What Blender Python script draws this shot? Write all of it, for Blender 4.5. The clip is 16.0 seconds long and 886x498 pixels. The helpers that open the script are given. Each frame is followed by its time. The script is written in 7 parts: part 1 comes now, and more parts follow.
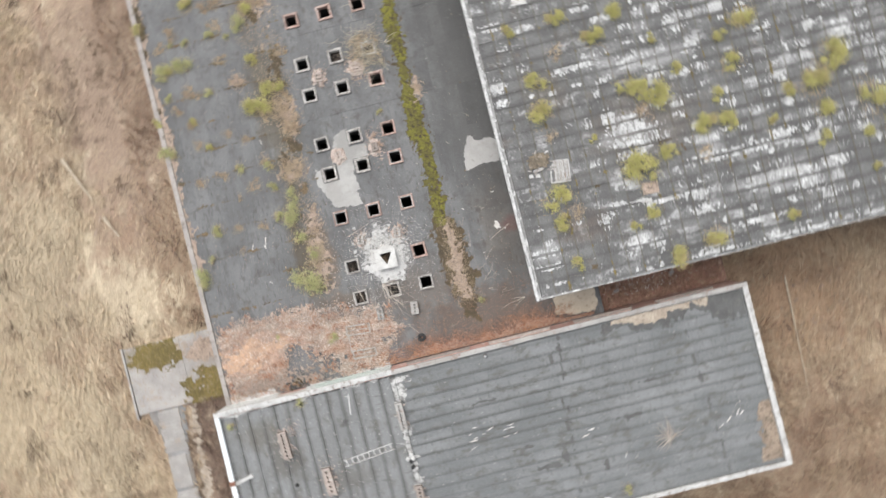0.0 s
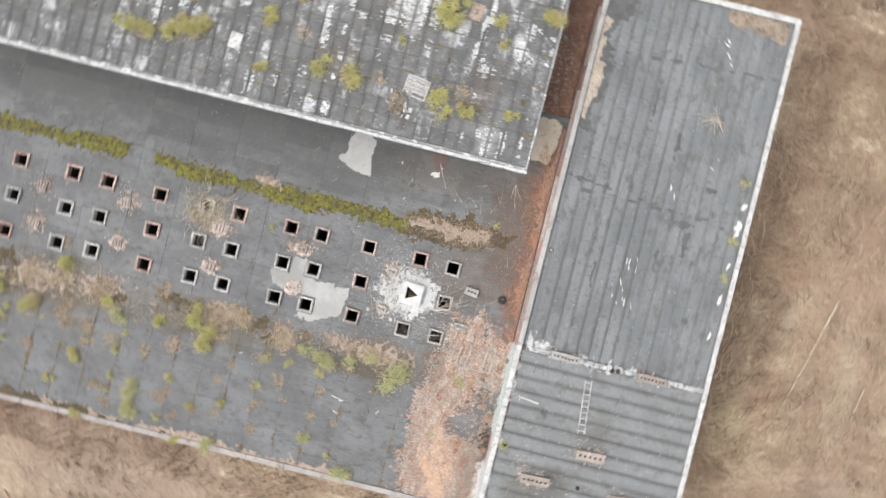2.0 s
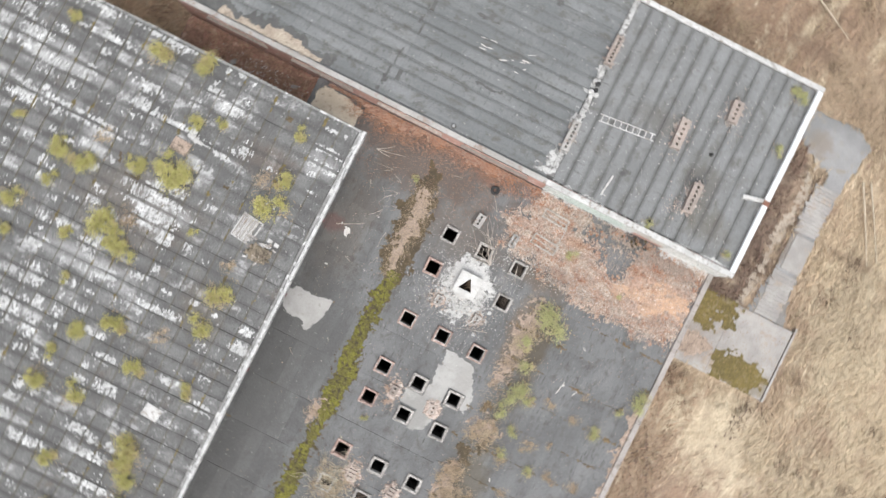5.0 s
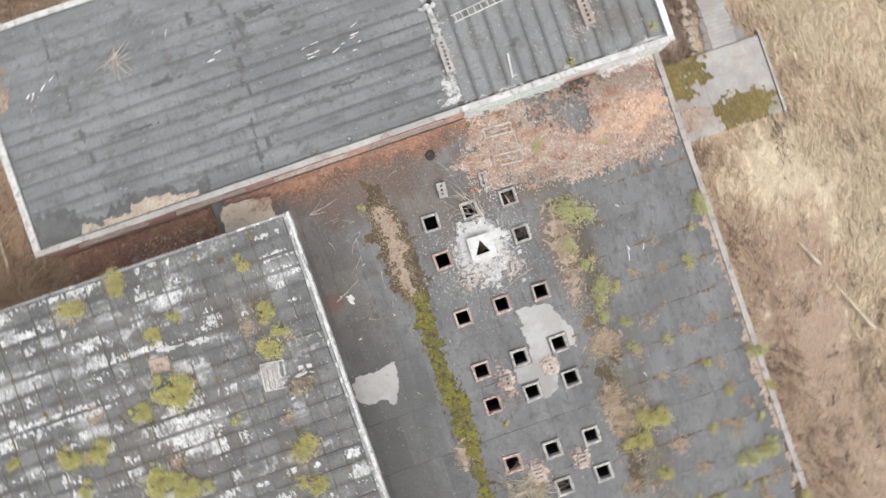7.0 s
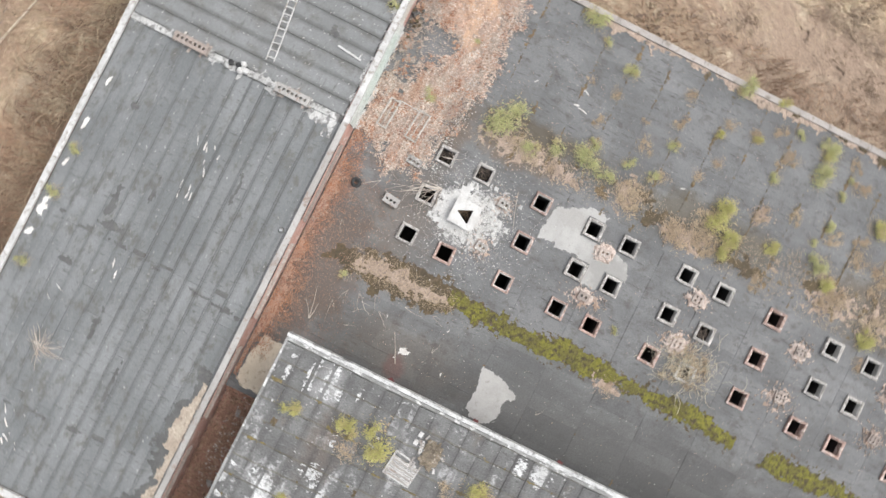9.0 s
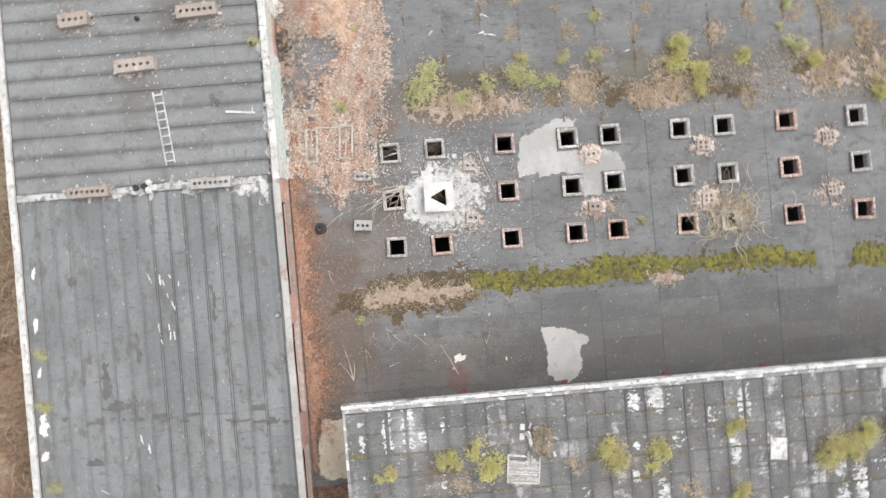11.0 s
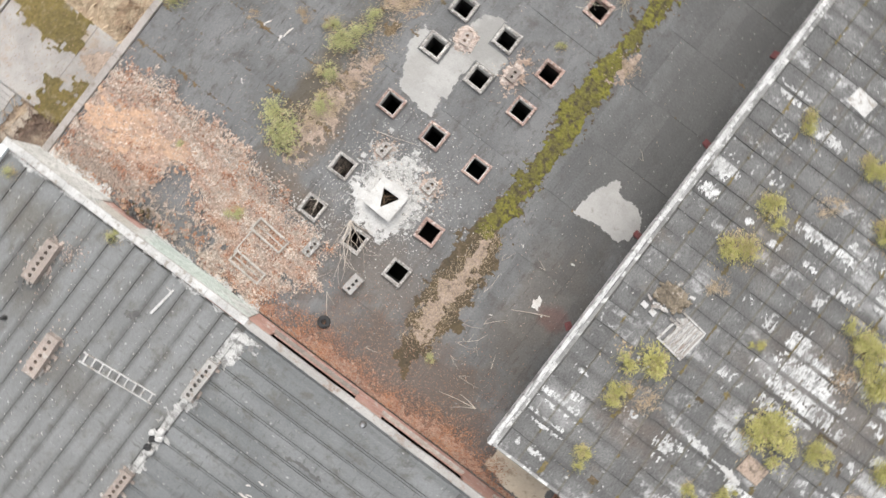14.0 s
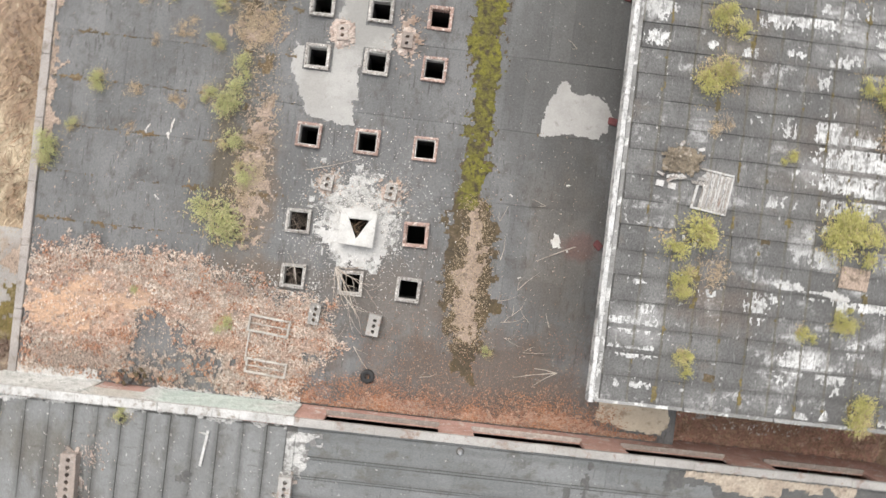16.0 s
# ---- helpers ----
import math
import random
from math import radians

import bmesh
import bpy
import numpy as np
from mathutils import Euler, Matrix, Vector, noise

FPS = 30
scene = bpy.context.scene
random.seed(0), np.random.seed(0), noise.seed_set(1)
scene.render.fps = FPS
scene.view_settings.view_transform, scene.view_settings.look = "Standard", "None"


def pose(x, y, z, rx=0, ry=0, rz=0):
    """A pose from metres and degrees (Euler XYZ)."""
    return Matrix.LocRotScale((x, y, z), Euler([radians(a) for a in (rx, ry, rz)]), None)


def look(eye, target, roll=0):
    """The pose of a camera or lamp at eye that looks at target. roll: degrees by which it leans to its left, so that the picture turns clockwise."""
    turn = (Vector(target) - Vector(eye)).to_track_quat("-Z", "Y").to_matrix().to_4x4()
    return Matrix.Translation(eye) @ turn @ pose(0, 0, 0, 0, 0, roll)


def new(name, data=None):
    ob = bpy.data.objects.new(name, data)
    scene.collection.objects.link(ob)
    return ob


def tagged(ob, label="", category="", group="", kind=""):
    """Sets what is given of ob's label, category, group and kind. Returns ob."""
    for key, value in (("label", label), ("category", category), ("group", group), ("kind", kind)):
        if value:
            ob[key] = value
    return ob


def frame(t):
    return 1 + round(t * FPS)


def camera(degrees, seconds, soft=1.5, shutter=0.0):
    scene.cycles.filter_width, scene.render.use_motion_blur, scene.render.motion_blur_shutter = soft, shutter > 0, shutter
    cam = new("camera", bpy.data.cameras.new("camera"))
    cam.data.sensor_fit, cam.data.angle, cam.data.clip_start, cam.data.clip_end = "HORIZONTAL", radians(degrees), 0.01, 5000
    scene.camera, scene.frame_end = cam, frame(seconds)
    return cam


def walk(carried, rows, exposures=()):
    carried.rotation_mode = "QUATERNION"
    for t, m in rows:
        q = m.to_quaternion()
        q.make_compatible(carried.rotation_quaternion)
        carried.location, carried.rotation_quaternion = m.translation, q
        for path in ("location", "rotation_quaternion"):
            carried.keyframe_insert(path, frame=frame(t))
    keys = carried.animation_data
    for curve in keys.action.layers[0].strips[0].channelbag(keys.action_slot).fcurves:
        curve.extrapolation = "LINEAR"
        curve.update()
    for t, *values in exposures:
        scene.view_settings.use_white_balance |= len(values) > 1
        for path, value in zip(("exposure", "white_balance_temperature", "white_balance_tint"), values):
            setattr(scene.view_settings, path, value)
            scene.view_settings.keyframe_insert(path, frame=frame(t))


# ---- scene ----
cam = camera(68.0, 16.0, soft=1.5, shutter=0.5)
ROUTE = [
    (0, pose(4.127, -0.521, 43.830, 0.14, 0.50, -14.09)),
    (0.5, pose(3.846, -0.783, 43.319, 0.12, 0.24, -30.06)),
    (1, pose(3.640, -1.009, 42.732, 0.14, 0.19, -45.60)),
    (1.5, pose(3.478, -1.081, 42.221, 0.02, 0.16, -60.41)),
    (2, pose(3.298, -1.044, 41.757, -0.18, -0.23, -75.90)),
    (2.5, pose(3.052, -0.921, 41.222, -0.00, -0.66, -90.35)),
    (3, pose(2.826, -0.777, 40.659, 0.28, -0.89, -104.65)),
    (3.5, pose(2.640, -0.623, 40.034, 0.47, -0.97, -117.19)),
    (4, pose(2.530, -0.460, 39.556, 0.71, -1.07, -129.22)),
    (4.2, pose(2.501, -0.408, 39.377, 0.80, -1.14, -134.20)),
    (6.3, pose(2.497, -0.550, 36.958, 0.43, -0.73, -182.89)),
    (6.5, pose(2.502, -0.626, 36.730, 0.30, -0.80, -187.43)),
    (7, pose(2.542, -0.815, 36.118, -0.04, -0.92, -199.08)),
    (7.5, pose(2.570, -0.906, 35.508, -0.15, -1.12, -211.00)),
    (8, pose(2.570, -0.939, 34.919, -0.16, -1.31, -223.10)),
    (8.5, pose(2.559, -0.882, 34.329, 0.02, -1.34, -234.93)),
    (9, pose(2.554, -0.803, 33.821, 0.29, -1.33, -243.54)),
    (9.2, pose(2.548, -0.782, 33.583, 0.33, -1.36, -247.21)),
    (11.3, pose(2.407, -0.473, 30.960, -0.00, -0.94, -279.76)),
    (11.5, pose(2.413, -0.475, 30.728, -0.03, -1.02, -283.21)),
    (12, pose(2.420, -0.480, 30.125, -0.11, -1.12, -290.85)),
    (12.5, pose(2.451, -0.424, 29.564, -0.21, -1.10, -298.36)),
    (13, pose(2.499, -0.353, 28.973, -0.28, -0.98, -305.81)),
    (13.5, pose(2.534, -0.345, 28.353, -0.32, -0.98, -313.78)),
    (14, pose(2.643, -0.296, 27.753, -0.44, -0.87, -322.70)),
    (14.5, pose(2.762, -0.203, 27.185, -0.54, -0.77, -331.13)),
    (15, pose(2.857, -0.125, 26.625, -0.66, -0.73, -339.27)),
    (15.5, pose(2.883, -0.111, 26.119, -0.77, -0.78, -346.79)),
    (16, pose(2.815, -0.106, 25.561, -0.85, -1.05, -353.35)),
]
walk(cam, ROUTE, [(0, 0.655, 6450, 10), (1, 0.72, 6430, 10), (3, 0.78, 6400, 10), (4, 0.76, 6400, 10), (7, 0.69, 6450, 10), (9, 0.77, 6430, 10), (11.5, 0.82, 6490, 10), (14, 0.74, 6560, 10), (16, 0.72, 6650, 10)])

# ---------- world and light: bright overcast sky ----------
world = bpy.data.worlds.new("overcast_sky")
scene.world = world
world.use_nodes = True
wn = world.node_tree.nodes
sky = wn.new("ShaderNodeTexSky")
sky.sky_type, sky.sun_disc = "NISHITA", False
sky.sun_elevation, sky.sun_rotation = radians(60), radians(335)
sky.air_density, sky.dust_density, sky.ozone_density = 1.2, 4.0, 1.0
veil = wn.new("ShaderNodeHueSaturation")
veil.inputs["Saturation"].default_value = 0.25
world.node_tree.links.new(sky.outputs["Color"], veil.inputs["Color"])
world.node_tree.links.new(veil.outputs["Color"], wn["Background"].inputs["Color"])
wn["Background"].inputs["Strength"].default_value = 0.13

sun = new("sun", bpy.data.lights.new("sun", "SUN"))
sun.data.energy, sun.data.angle, sun.data.color = 1.0, radians(70), (1.0, 0.97, 0.93)
sun.matrix_world = look((-15, 32, 60), (0, 0, 0))
scene.view_settings.exposure = 0.75


# ---------- materials ----------
def surface(name, base, alt, stain=None, s1=0.35, s2=2.5, grain=0.25, rough=0.9, bump=0.3, bump_scale=18.0,
            vary=None, amount=0.25, stretch=(1, 1, 1), stain_at=(0.52, 0.68), flake=None, metal=0.0,
            streak=None, specks=None, dirt=(), laps=(), swirl=0.0):
    """A weathered surface: two colours mixed by a broad noise, a stain by a finer one, grain, relief and, if asked, pale flakes."""
    m = bpy.data.materials.new(name)
    m.use_nodes = True
    n, l = m.node_tree.nodes, m.node_tree.links
    bsdf = n["Principled BSDF"]
    geo = n.new("ShaderNodeNewGeometry")
    place = n.new("ShaderNodeMapping")
    place.inputs["Scale"].default_value = stretch
    l.new(geo.outputs["Position"], place.inputs["Vector"])

    def noise_at(scale, detail=5.0, rough_=0.6, off=0.0):
        t = n.new("ShaderNodeTexNoise")
        t.inputs["Scale"].default_value, t.inputs["Detail"].default_value = scale, detail
        t.inputs["Roughness"].default_value = rough_
        if off:
            shift = n.new("ShaderNodeVectorMath")
            shift.inputs[1].default_value = (off, off * 1.7, off * 0.3)
            l.new(place.outputs["Vector"], shift.inputs[0])
            l.new(shift.outputs["Vector"], t.inputs["Vector"])
        else:
            l.new(place.outputs["Vector"], t.inputs["Vector"])
        return t.outputs["Fac"]

    def ramp(fac, lo, hi):
        r = n.new("ShaderNodeMapRange")
        r.interpolation_type = "SMOOTHSTEP"
        r.inputs["From Min"].default_value, r.inputs["From Max"].default_value = lo, hi
        l.new(fac, r.inputs["Value"])
        return r.outputs["Result"]

    def mix(a, b, fac, kind="MIX"):
        x = n.new("ShaderNodeMix")
        x.data_type, x.blend_type = "RGBA", kind
        for socket, value in ((x.inputs["Factor"], fac), (x.inputs["A"], a), (x.inputs["B"], b)):
            if isinstance(value, bpy.types.NodeSocket):
                l.new(value, socket)
            else:
                socket.default_value = value if isinstance(value, float) else (*value, 1)
        return x.outputs["Result"]

    colour = mix(base, alt, ramp(noise_at(s1), 0.36, 0.64))
    if stain:
        colour = mix(colour, stain, ramp(noise_at(s2, 7, 0.65, 3.1), *stain_at))
    if flake:
        tone, scale, at, broad, cut, own = flake
        source = n.new("ShaderNodeObjectInfo").outputs["Random"] if vary == "object" else geo.outputs["Random Per Island"]
        total = noise_at(scale, 2, 0.5, 7.3)
        for fac, weight in ((noise_at(scale * 5, 6, 0.75, 5.7), 1.0), (source, own)):
            shifted, added = n.new("ShaderNodeMath"), n.new("ShaderNodeMath")
            shifted.operation, shifted.inputs[1].default_value = "SUBTRACT", 0.5
            l.new(fac, shifted.inputs[0])
            added.operation, added.inputs[1].default_value = "MULTIPLY_ADD", weight
            l.new(shifted.outputs[0], added.inputs[0]), l.new(total, added.inputs[2])
            total = added.outputs[0]
        east = n.new("ShaderNodeSeparateXYZ")
        l.new(geo.outputs["Position"], east.inputs[0])
        wear = n.new("ShaderNodeMapRange")
        wear.inputs["From Min"].default_value, wear.inputs["From Max"].default_value = 9.0, 17.0
        wear.inputs["To Min"].default_value, wear.inputs["To Max"].default_value = 0.01, 0.06
        l.new(east.outputs["X"], wear.inputs["Value"])
        worn_in = n.new("ShaderNodeMath")
        l.new(total, worn_in.inputs[0]), l.new(wear.outputs["Result"], worn_in.inputs[1])
        total = worn_in.outputs[0]
        rows = n.new("ShaderNodeMapping")
        rows.inputs["Scale"].default_value, rows.inputs["Location"].default_value = (broad, broad * 3.6, 1.0), (4.7, 1.9, 0.0)
        l.new(geo.outputs["Position"], rows.inputs["Vector"])
        t = n.new("ShaderNodeTexNoise")
        t.inputs["Scale"].default_value, t.inputs["Detail"].default_value, t.inputs["Roughness"].default_value = 1.0, 4.0, 0.65
        l.new(rows.outputs["Vector"], t.inputs["Vector"])
        wide = ramp(t.outputs["Fac"], cut, cut + 0.14)
        both = n.new("ShaderNodeMath")
        both.operation = "MULTIPLY"
        l.new(ramp(total, at, at + 0.2), both.inputs[0]), l.new(wide, both.inputs[1])
        colour = mix(colour, tone, both.outputs[0])
    def math_node(kind, a, b):
        x = n.new("ShaderNodeMath")
        x.operation = kind
        for socket, value in zip(x.inputs, (a, b)):
            if isinstance(value, bpy.types.NodeSocket):
                l.new(value, socket)
            else:
                socket.default_value = value
        return x.outputs[0]

    for tone, scale, lo, hi in streak or ():
        drawn = n.new("ShaderNodeMapping")
        drawn.inputs["Scale"].default_value = scale
        l.new(geo.outputs["Position"], drawn.inputs["Vector"])
        t = n.new("ShaderNodeTexNoise")
        t.inputs["Scale"].default_value, t.inputs["Detail"].default_value, t.inputs["Roughness"].default_value = 1.0, 5.0, 0.7
        t.inputs["Distortion"].default_value = swirl
        l.new(drawn.outputs["Vector"], t.inputs["Vector"])
        colour = mix(colour, tone, ramp(t.outputs["Fac"], lo, hi))
    for tone, centre, radius, strength in dirt:
        off, fit = n.new("ShaderNodeVectorMath"), n.new("ShaderNodeVectorMath")
        off.operation, fit.operation = "SUBTRACT", "MULTIPLY"
        off.inputs[1].default_value, fit.inputs[1].default_value = (*centre, 0), (1 / radius[0], 1 / radius[1], 0)
        l.new(geo.outputs["Position"], off.inputs[0]), l.new(off.outputs["Vector"], fit.inputs[0])
        size = n.new("ShaderNodeVectorMath")
        size.operation = "LENGTH"
        l.new(fit.outputs["Vector"], size.inputs[0])
        rough_edge = math_node("MULTIPLY", math_node("SUBTRACT", noise_at(0.9, 6, 0.7, 2.2 + centre[0]), 0.5), 2.2)
        mask = ramp(math_node("ADD", size.outputs["Value"], rough_edge), 1.05, 0.35)
        colour = mix(colour, tone, math_node("MULTIPLY", mask, strength))
    for tone, axis, origin, period, half, blur, strength in laps:
        parted = n.new("ShaderNodeSeparateXYZ")
        l.new(geo.outputs["Position"], parted.inputs[0])
        wobble = math_node("MULTIPLY", math_node("SUBTRACT", noise_at(2.5, 4, 0.6, 4.4), 0.5), 0.16)
        along = math_node("ADD", math_node("SUBTRACT", parted.outputs[axis], origin), wobble)
        apart = math_node("MULTIPLY", math_node("PINGPONG", math_node("DIVIDE", along, period), 0.5), period)
        mask = math_node("MULTIPLY", ramp(apart, half + blur, half), ramp(noise_at(0.8, 4, 0.6, 6.6), 0.22, 0.52))
        colour = mix(colour, tone, math_node("MULTIPLY", mask, strength))
    if specks:
        tone, scale, lo, hi = specks
        colour = mix(colour, tone, ramp(noise_at(scale, 2, 0.5, 8.8), lo, hi))
    if vary:
        source = n.new("ShaderNodeObjectInfo").outputs["Random"] if vary == "object" else geo.outputs["Random Per Island"]
        level = n.new("ShaderNodeMapRange")
        level.inputs["To Min"].default_value, level.inputs["To Max"].default_value = 1 - amount, 1 + amount
        l.new(source, level.inputs["Value"])
        hsv = n.new("ShaderNodeHueSaturation")
        l.new(level.outputs["Result"], hsv.inputs["Value"])
        l.new(colour, hsv.inputs["Color"])
        colour = hsv.outputs["Color"]
    fine = noise_at(bump_scale, 4, 0.7, 1.3)
    level = n.new("ShaderNodeMapRange")
    level.inputs["From Min"].default_value, level.inputs["From Max"].default_value = 0.3, 0.7
    level.inputs["To Min"].default_value, level.inputs["To Max"].default_value = 1 - grain, 1 + grain
    l.new(fine, level.inputs["Value"])
    hsv = n.new("ShaderNodeHueSaturation")
    l.new(level.outputs["Result"], hsv.inputs["Value"])
    l.new(colour, hsv.inputs["Color"])
    l.new(hsv.outputs["Color"], bsdf.inputs["Base Color"])
    bsdf.inputs["Roughness"].default_value, bsdf.inputs["Metallic"].default_value = rough, metal
    if bump:
        b = n.new("ShaderNodeBump")
        b.inputs["Strength"].default_value, b.inputs["Distance"].default_value = bump, 0.03
        l.new(fine, b.inputs["Height"])
        l.new(b.outputs["Normal"], bsdf.inputs["Normal"])
    return m


# brown and reddish dirt patches, plus grey ellipses darker towards the hall side
FELT_DIRT_AND_TONES = (((0.19, 0.075, 0.07), (8.5, 0.3), (0.8, 0.6), 0.55), ((0.145, 0.12, 0.1), (1.5, -2.6), (4.2, 2.4), 0.55), ((0.12, 0.088, 0.068), (5.5, -5.6), (6.5, 3.0), 0.7), ((0.085, 0.062, 0.03), (-5.2, 1.8), (1.2, 4.0), 0.6), ((0.15, 0.115, 0.085), (-4.1, 1.0), (1.1, 3.4), 0.75), ((0.13, 0.1, 0.075), (-3.6, -2.2), (2.4, 1.0), 0.7), ((0.105, 0.085, 0.065), (7.8, 0.5), (2.0, 5.0), 0.45), ((0.092, 0.091, 0.088), (8.0, 9.5), (3.2, 9.5), 0.8), ((0.092, 0.091, 0.088), (8.0, 24.0), (3.5, 10.0), 0.8),
             ((0.1, 0.1, 0.098), (6.0, 7.0), (1.7, 6.5), 0.6), ((0.095, 0.094, 0.092), (7.2, 15.5), (3.4, 5.0), 0.7), ((0.085, 0.066, 0.035), (-5.0, 11.0), (1.6, 7.0), 0.55), ((0.1, 0.072, 0.04), (-5.2, 23.0), (2.2, 6.0), 0.6))
FELT = surface("weathered_roofing_felt", (0.172, 0.173, 0.173), (0.128, 0.129, 0.129), (0.105, 0.1, 0.093), 0.35, 2.2, 0.24,
               vary="object", amount=0.1, stain_at=(0.48, 0.72), stretch=(1.0, 0.75, 1), streak=(((0.088, 0.087, 0.084), (8.0, 1.1, 1.0), 0.56, 0.66), ((0.28, 0.278, 0.268), (12.0, 1.7, 1.0), 0.66, 0.74)),
               specks=((0.3, 0.295, 0.28), 9.0, 0.7, 0.76), dirt=FELT_DIRT_AND_TONES)
FELT_OLD = surface("roofing_felt_far", (0.172, 0.173, 0.173), (0.128, 0.129, 0.129), (0.105, 0.1, 0.093), 0.35, 2.2, 0.24,
               vary="island", amount=0.1, stain_at=(0.48, 0.72), stretch=(1.0, 0.75, 1), streak=(((0.088, 0.087, 0.084), (8.0, 1.1, 1.0), 0.56, 0.66), ((0.28, 0.278, 0.268), (12.0, 1.7, 1.0), 0.66, 0.74)),
               specks=((0.3, 0.295, 0.28), 9.0, 0.7, 0.76), dirt=FELT_DIRT_AND_TONES)
ANNEX_JOINT = surface("grey_lapped_joint", (0.125, 0.127, 0.122), (0.1, 0.1, 0.096), (0.085, 0.08, 0.07), 0.6, 2.0, 0.2)
JOINT = surface("dirty_roof_joint", (0.115, 0.114, 0.111), (0.1, 0.097, 0.092), (0.1, 0.085, 0.055), 0.6, 2.0)
ANNEX_FELT_E = surface("grey_felt_strips_lengthwise", (0.2, 0.207, 0.208), (0.152, 0.159, 0.16), (0.12, 0.118, 0.108), 0.4, 1.6, 0.17,
                       vary="object", amount=0.07, stretch=(0.7, 1.1, 1), stain_at=(0.5, 0.7), streak=(((0.12, 0.121, 0.117), (7.0, 1.6, 1.0), 0.55, 0.68),), specks=((0.36, 0.36, 0.345), 7.0, 0.68, 0.76),
                       laps=(((0.11, 0.112, 0.11), 1, -18.63, 0.732, 0.03, 0.14, 0.38),))
ANNEX_FELT_W = surface("grey_felt_strips_crosswise", (0.216, 0.222, 0.221), (0.178, 0.182, 0.18), (0.135, 0.13, 0.118), 0.5, 1.4, 0.16,
                       vary="object", amount=0.06, stretch=(1.1, 0.7, 1), stain_at=(0.5, 0.72), streak=(((0.135, 0.134, 0.128), (1.4, 6.0, 1.0), 0.56, 0.7),), specks=((0.42, 0.42, 0.4), 7.0, 0.7, 0.77),
                       dirt=(((0.1, 0.09, 0.075), (-9.0, -11.0), (1.6, 2.0), 0.6), ((0.1, 0.085, 0.06), (-10.5, -9.0), (2.0, 1.2), 0.5), ((0.11, 0.1, 0.085), (-5.6, -13.2), (2.2, 1.0), 0.5)),
                       laps=(((0.09, 0.088, 0.084), 0, -12.64, 0.865, 0.04, 0.2, 0.58),))
SHEET = surface("flaking_grey_roof_sheet", (0.162, 0.161, 0.158), (0.112, 0.111, 0.109), (0.145, 0.122, 0.103), 0.7, 0.8, 0.36, vary="object", amount=0.1,
                stretch=(1.0, 0.8, 1), stain_at=(0.56, 0.78), flake=((0.4, 0.4, 0.395), 1.5, 0.54, 0.24, 0.475, 0.3), streak=(((0.085, 0.083, 0.08), (9.0, 1.6, 1.0), 0.56, 0.68), ((0.25, 0.25, 0.245), (8.0, 1.3, 1.0), 0.6, 0.7)),
                # first lap: painted soft shadow and dirt along the overlap of each sheet row
                laps=(((0.085, 0.083, 0.08), 1, -4.67, 0.83, 0.04, 0.22, 0.5), ((0.1, 0.09, 0.06), 0, 8.88, 0.93, 0.016, 0.05, 0.55)), specks=((0.36, 0.36, 0.35), 6.0, 0.68, 0.75),
                dirt=(((0.42, 0.42, 0.415), (16.4, 3.6), (2.8, 0.7), 0.75), ((0.38, 0.38, 0.375), (9.9, -2.1), (1.1, 0.8), 0.6), ((0.4, 0.4, 0.395), (18.4, 7.8), (3.6, 0.7), 0.6), ((0.4, 0.4, 0.395), (24.6, -1.1), (4.4, 0.9), 0.6),
                      ((0.42, 0.42, 0.415), (30.0, 6.9), (1.4, 0.8), 0.7), ((0.13, 0.1, 0.08), (12.5, -1.2), (2.0, 1.2), 0.55), ((0.12, 0.1, 0.08), (12.0, 7.2), (1.8, 2.0), 0.5), ((0.13, 0.105, 0.085), (17.5, 4.0), (4.0, 3.0), 0.45)))
SHEET_FAR = surface("flaking_grey_roof_sheet_far", (0.162, 0.161, 0.158), (0.112, 0.111, 0.109), (0.145, 0.122, 0.103), 0.7, 0.8, 0.36, vary="island", amount=0.1,
                stretch=(1.0, 0.8, 1), stain_at=(0.56, 0.78), flake=((0.4, 0.4, 0.395), 1.5, 0.54, 0.24, 0.475, 0.3), streak=(((0.085, 0.083, 0.08), (9.0, 1.6, 1.0), 0.56, 0.68), ((0.25, 0.25, 0.245), (8.0, 1.3, 1.0), 0.6, 0.7)),
                # first lap: the same painted overlap shadow and dirt, stronger far off
                laps=(((0.085, 0.083, 0.08), 1, -4.67, 0.83, 0.05, 0.16, 0.85), ((0.1, 0.09, 0.06), 0, 8.88, 0.93, 0.016, 0.05, 0.65)), specks=((0.36, 0.36, 0.35), 6.0, 0.68, 0.75),
                dirt=(((0.42, 0.42, 0.415), (16.4, 3.6), (2.8, 0.7), 0.75), ((0.38, 0.38, 0.375), (9.9, -2.1), (1.1, 0.8), 0.6), ((0.4, 0.4, 0.395), (18.4, 7.8), (3.6, 0.7), 0.6), ((0.4, 0.4, 0.395), (24.6, -1.1), (4.4, 0.9), 0.6),
                      ((0.42, 0.42, 0.415), (30.0, 6.9), (1.4, 0.8), 0.7), ((0.13, 0.1, 0.08), (12.5, -1.2), (2.0, 1.2), 0.55), ((0.12, 0.1, 0.08), (12.0, 7.2), (1.8, 2.0), 0.5), ((0.13, 0.105, 0.085), (17.5, 4.0), (4.0, 3.0), 0.45)))
FRESH_WHITE = surface("clean_white_coping_paint", (0.74, 0.76, 0.765), (0.66, 0.69, 0.7), (0.5, 0.5, 0.49), 0.8, 3.0, 0.08, rough=0.7, stain_at=(0.6, 0.75))
WHITE = surface("weathered_white_paint", (0.56, 0.555, 0.54), (0.44, 0.435, 0.42), (0.3, 0.275, 0.245), 0.9, 4.2, 0.2, stain_at=(0.5, 0.66), bump=0.3)
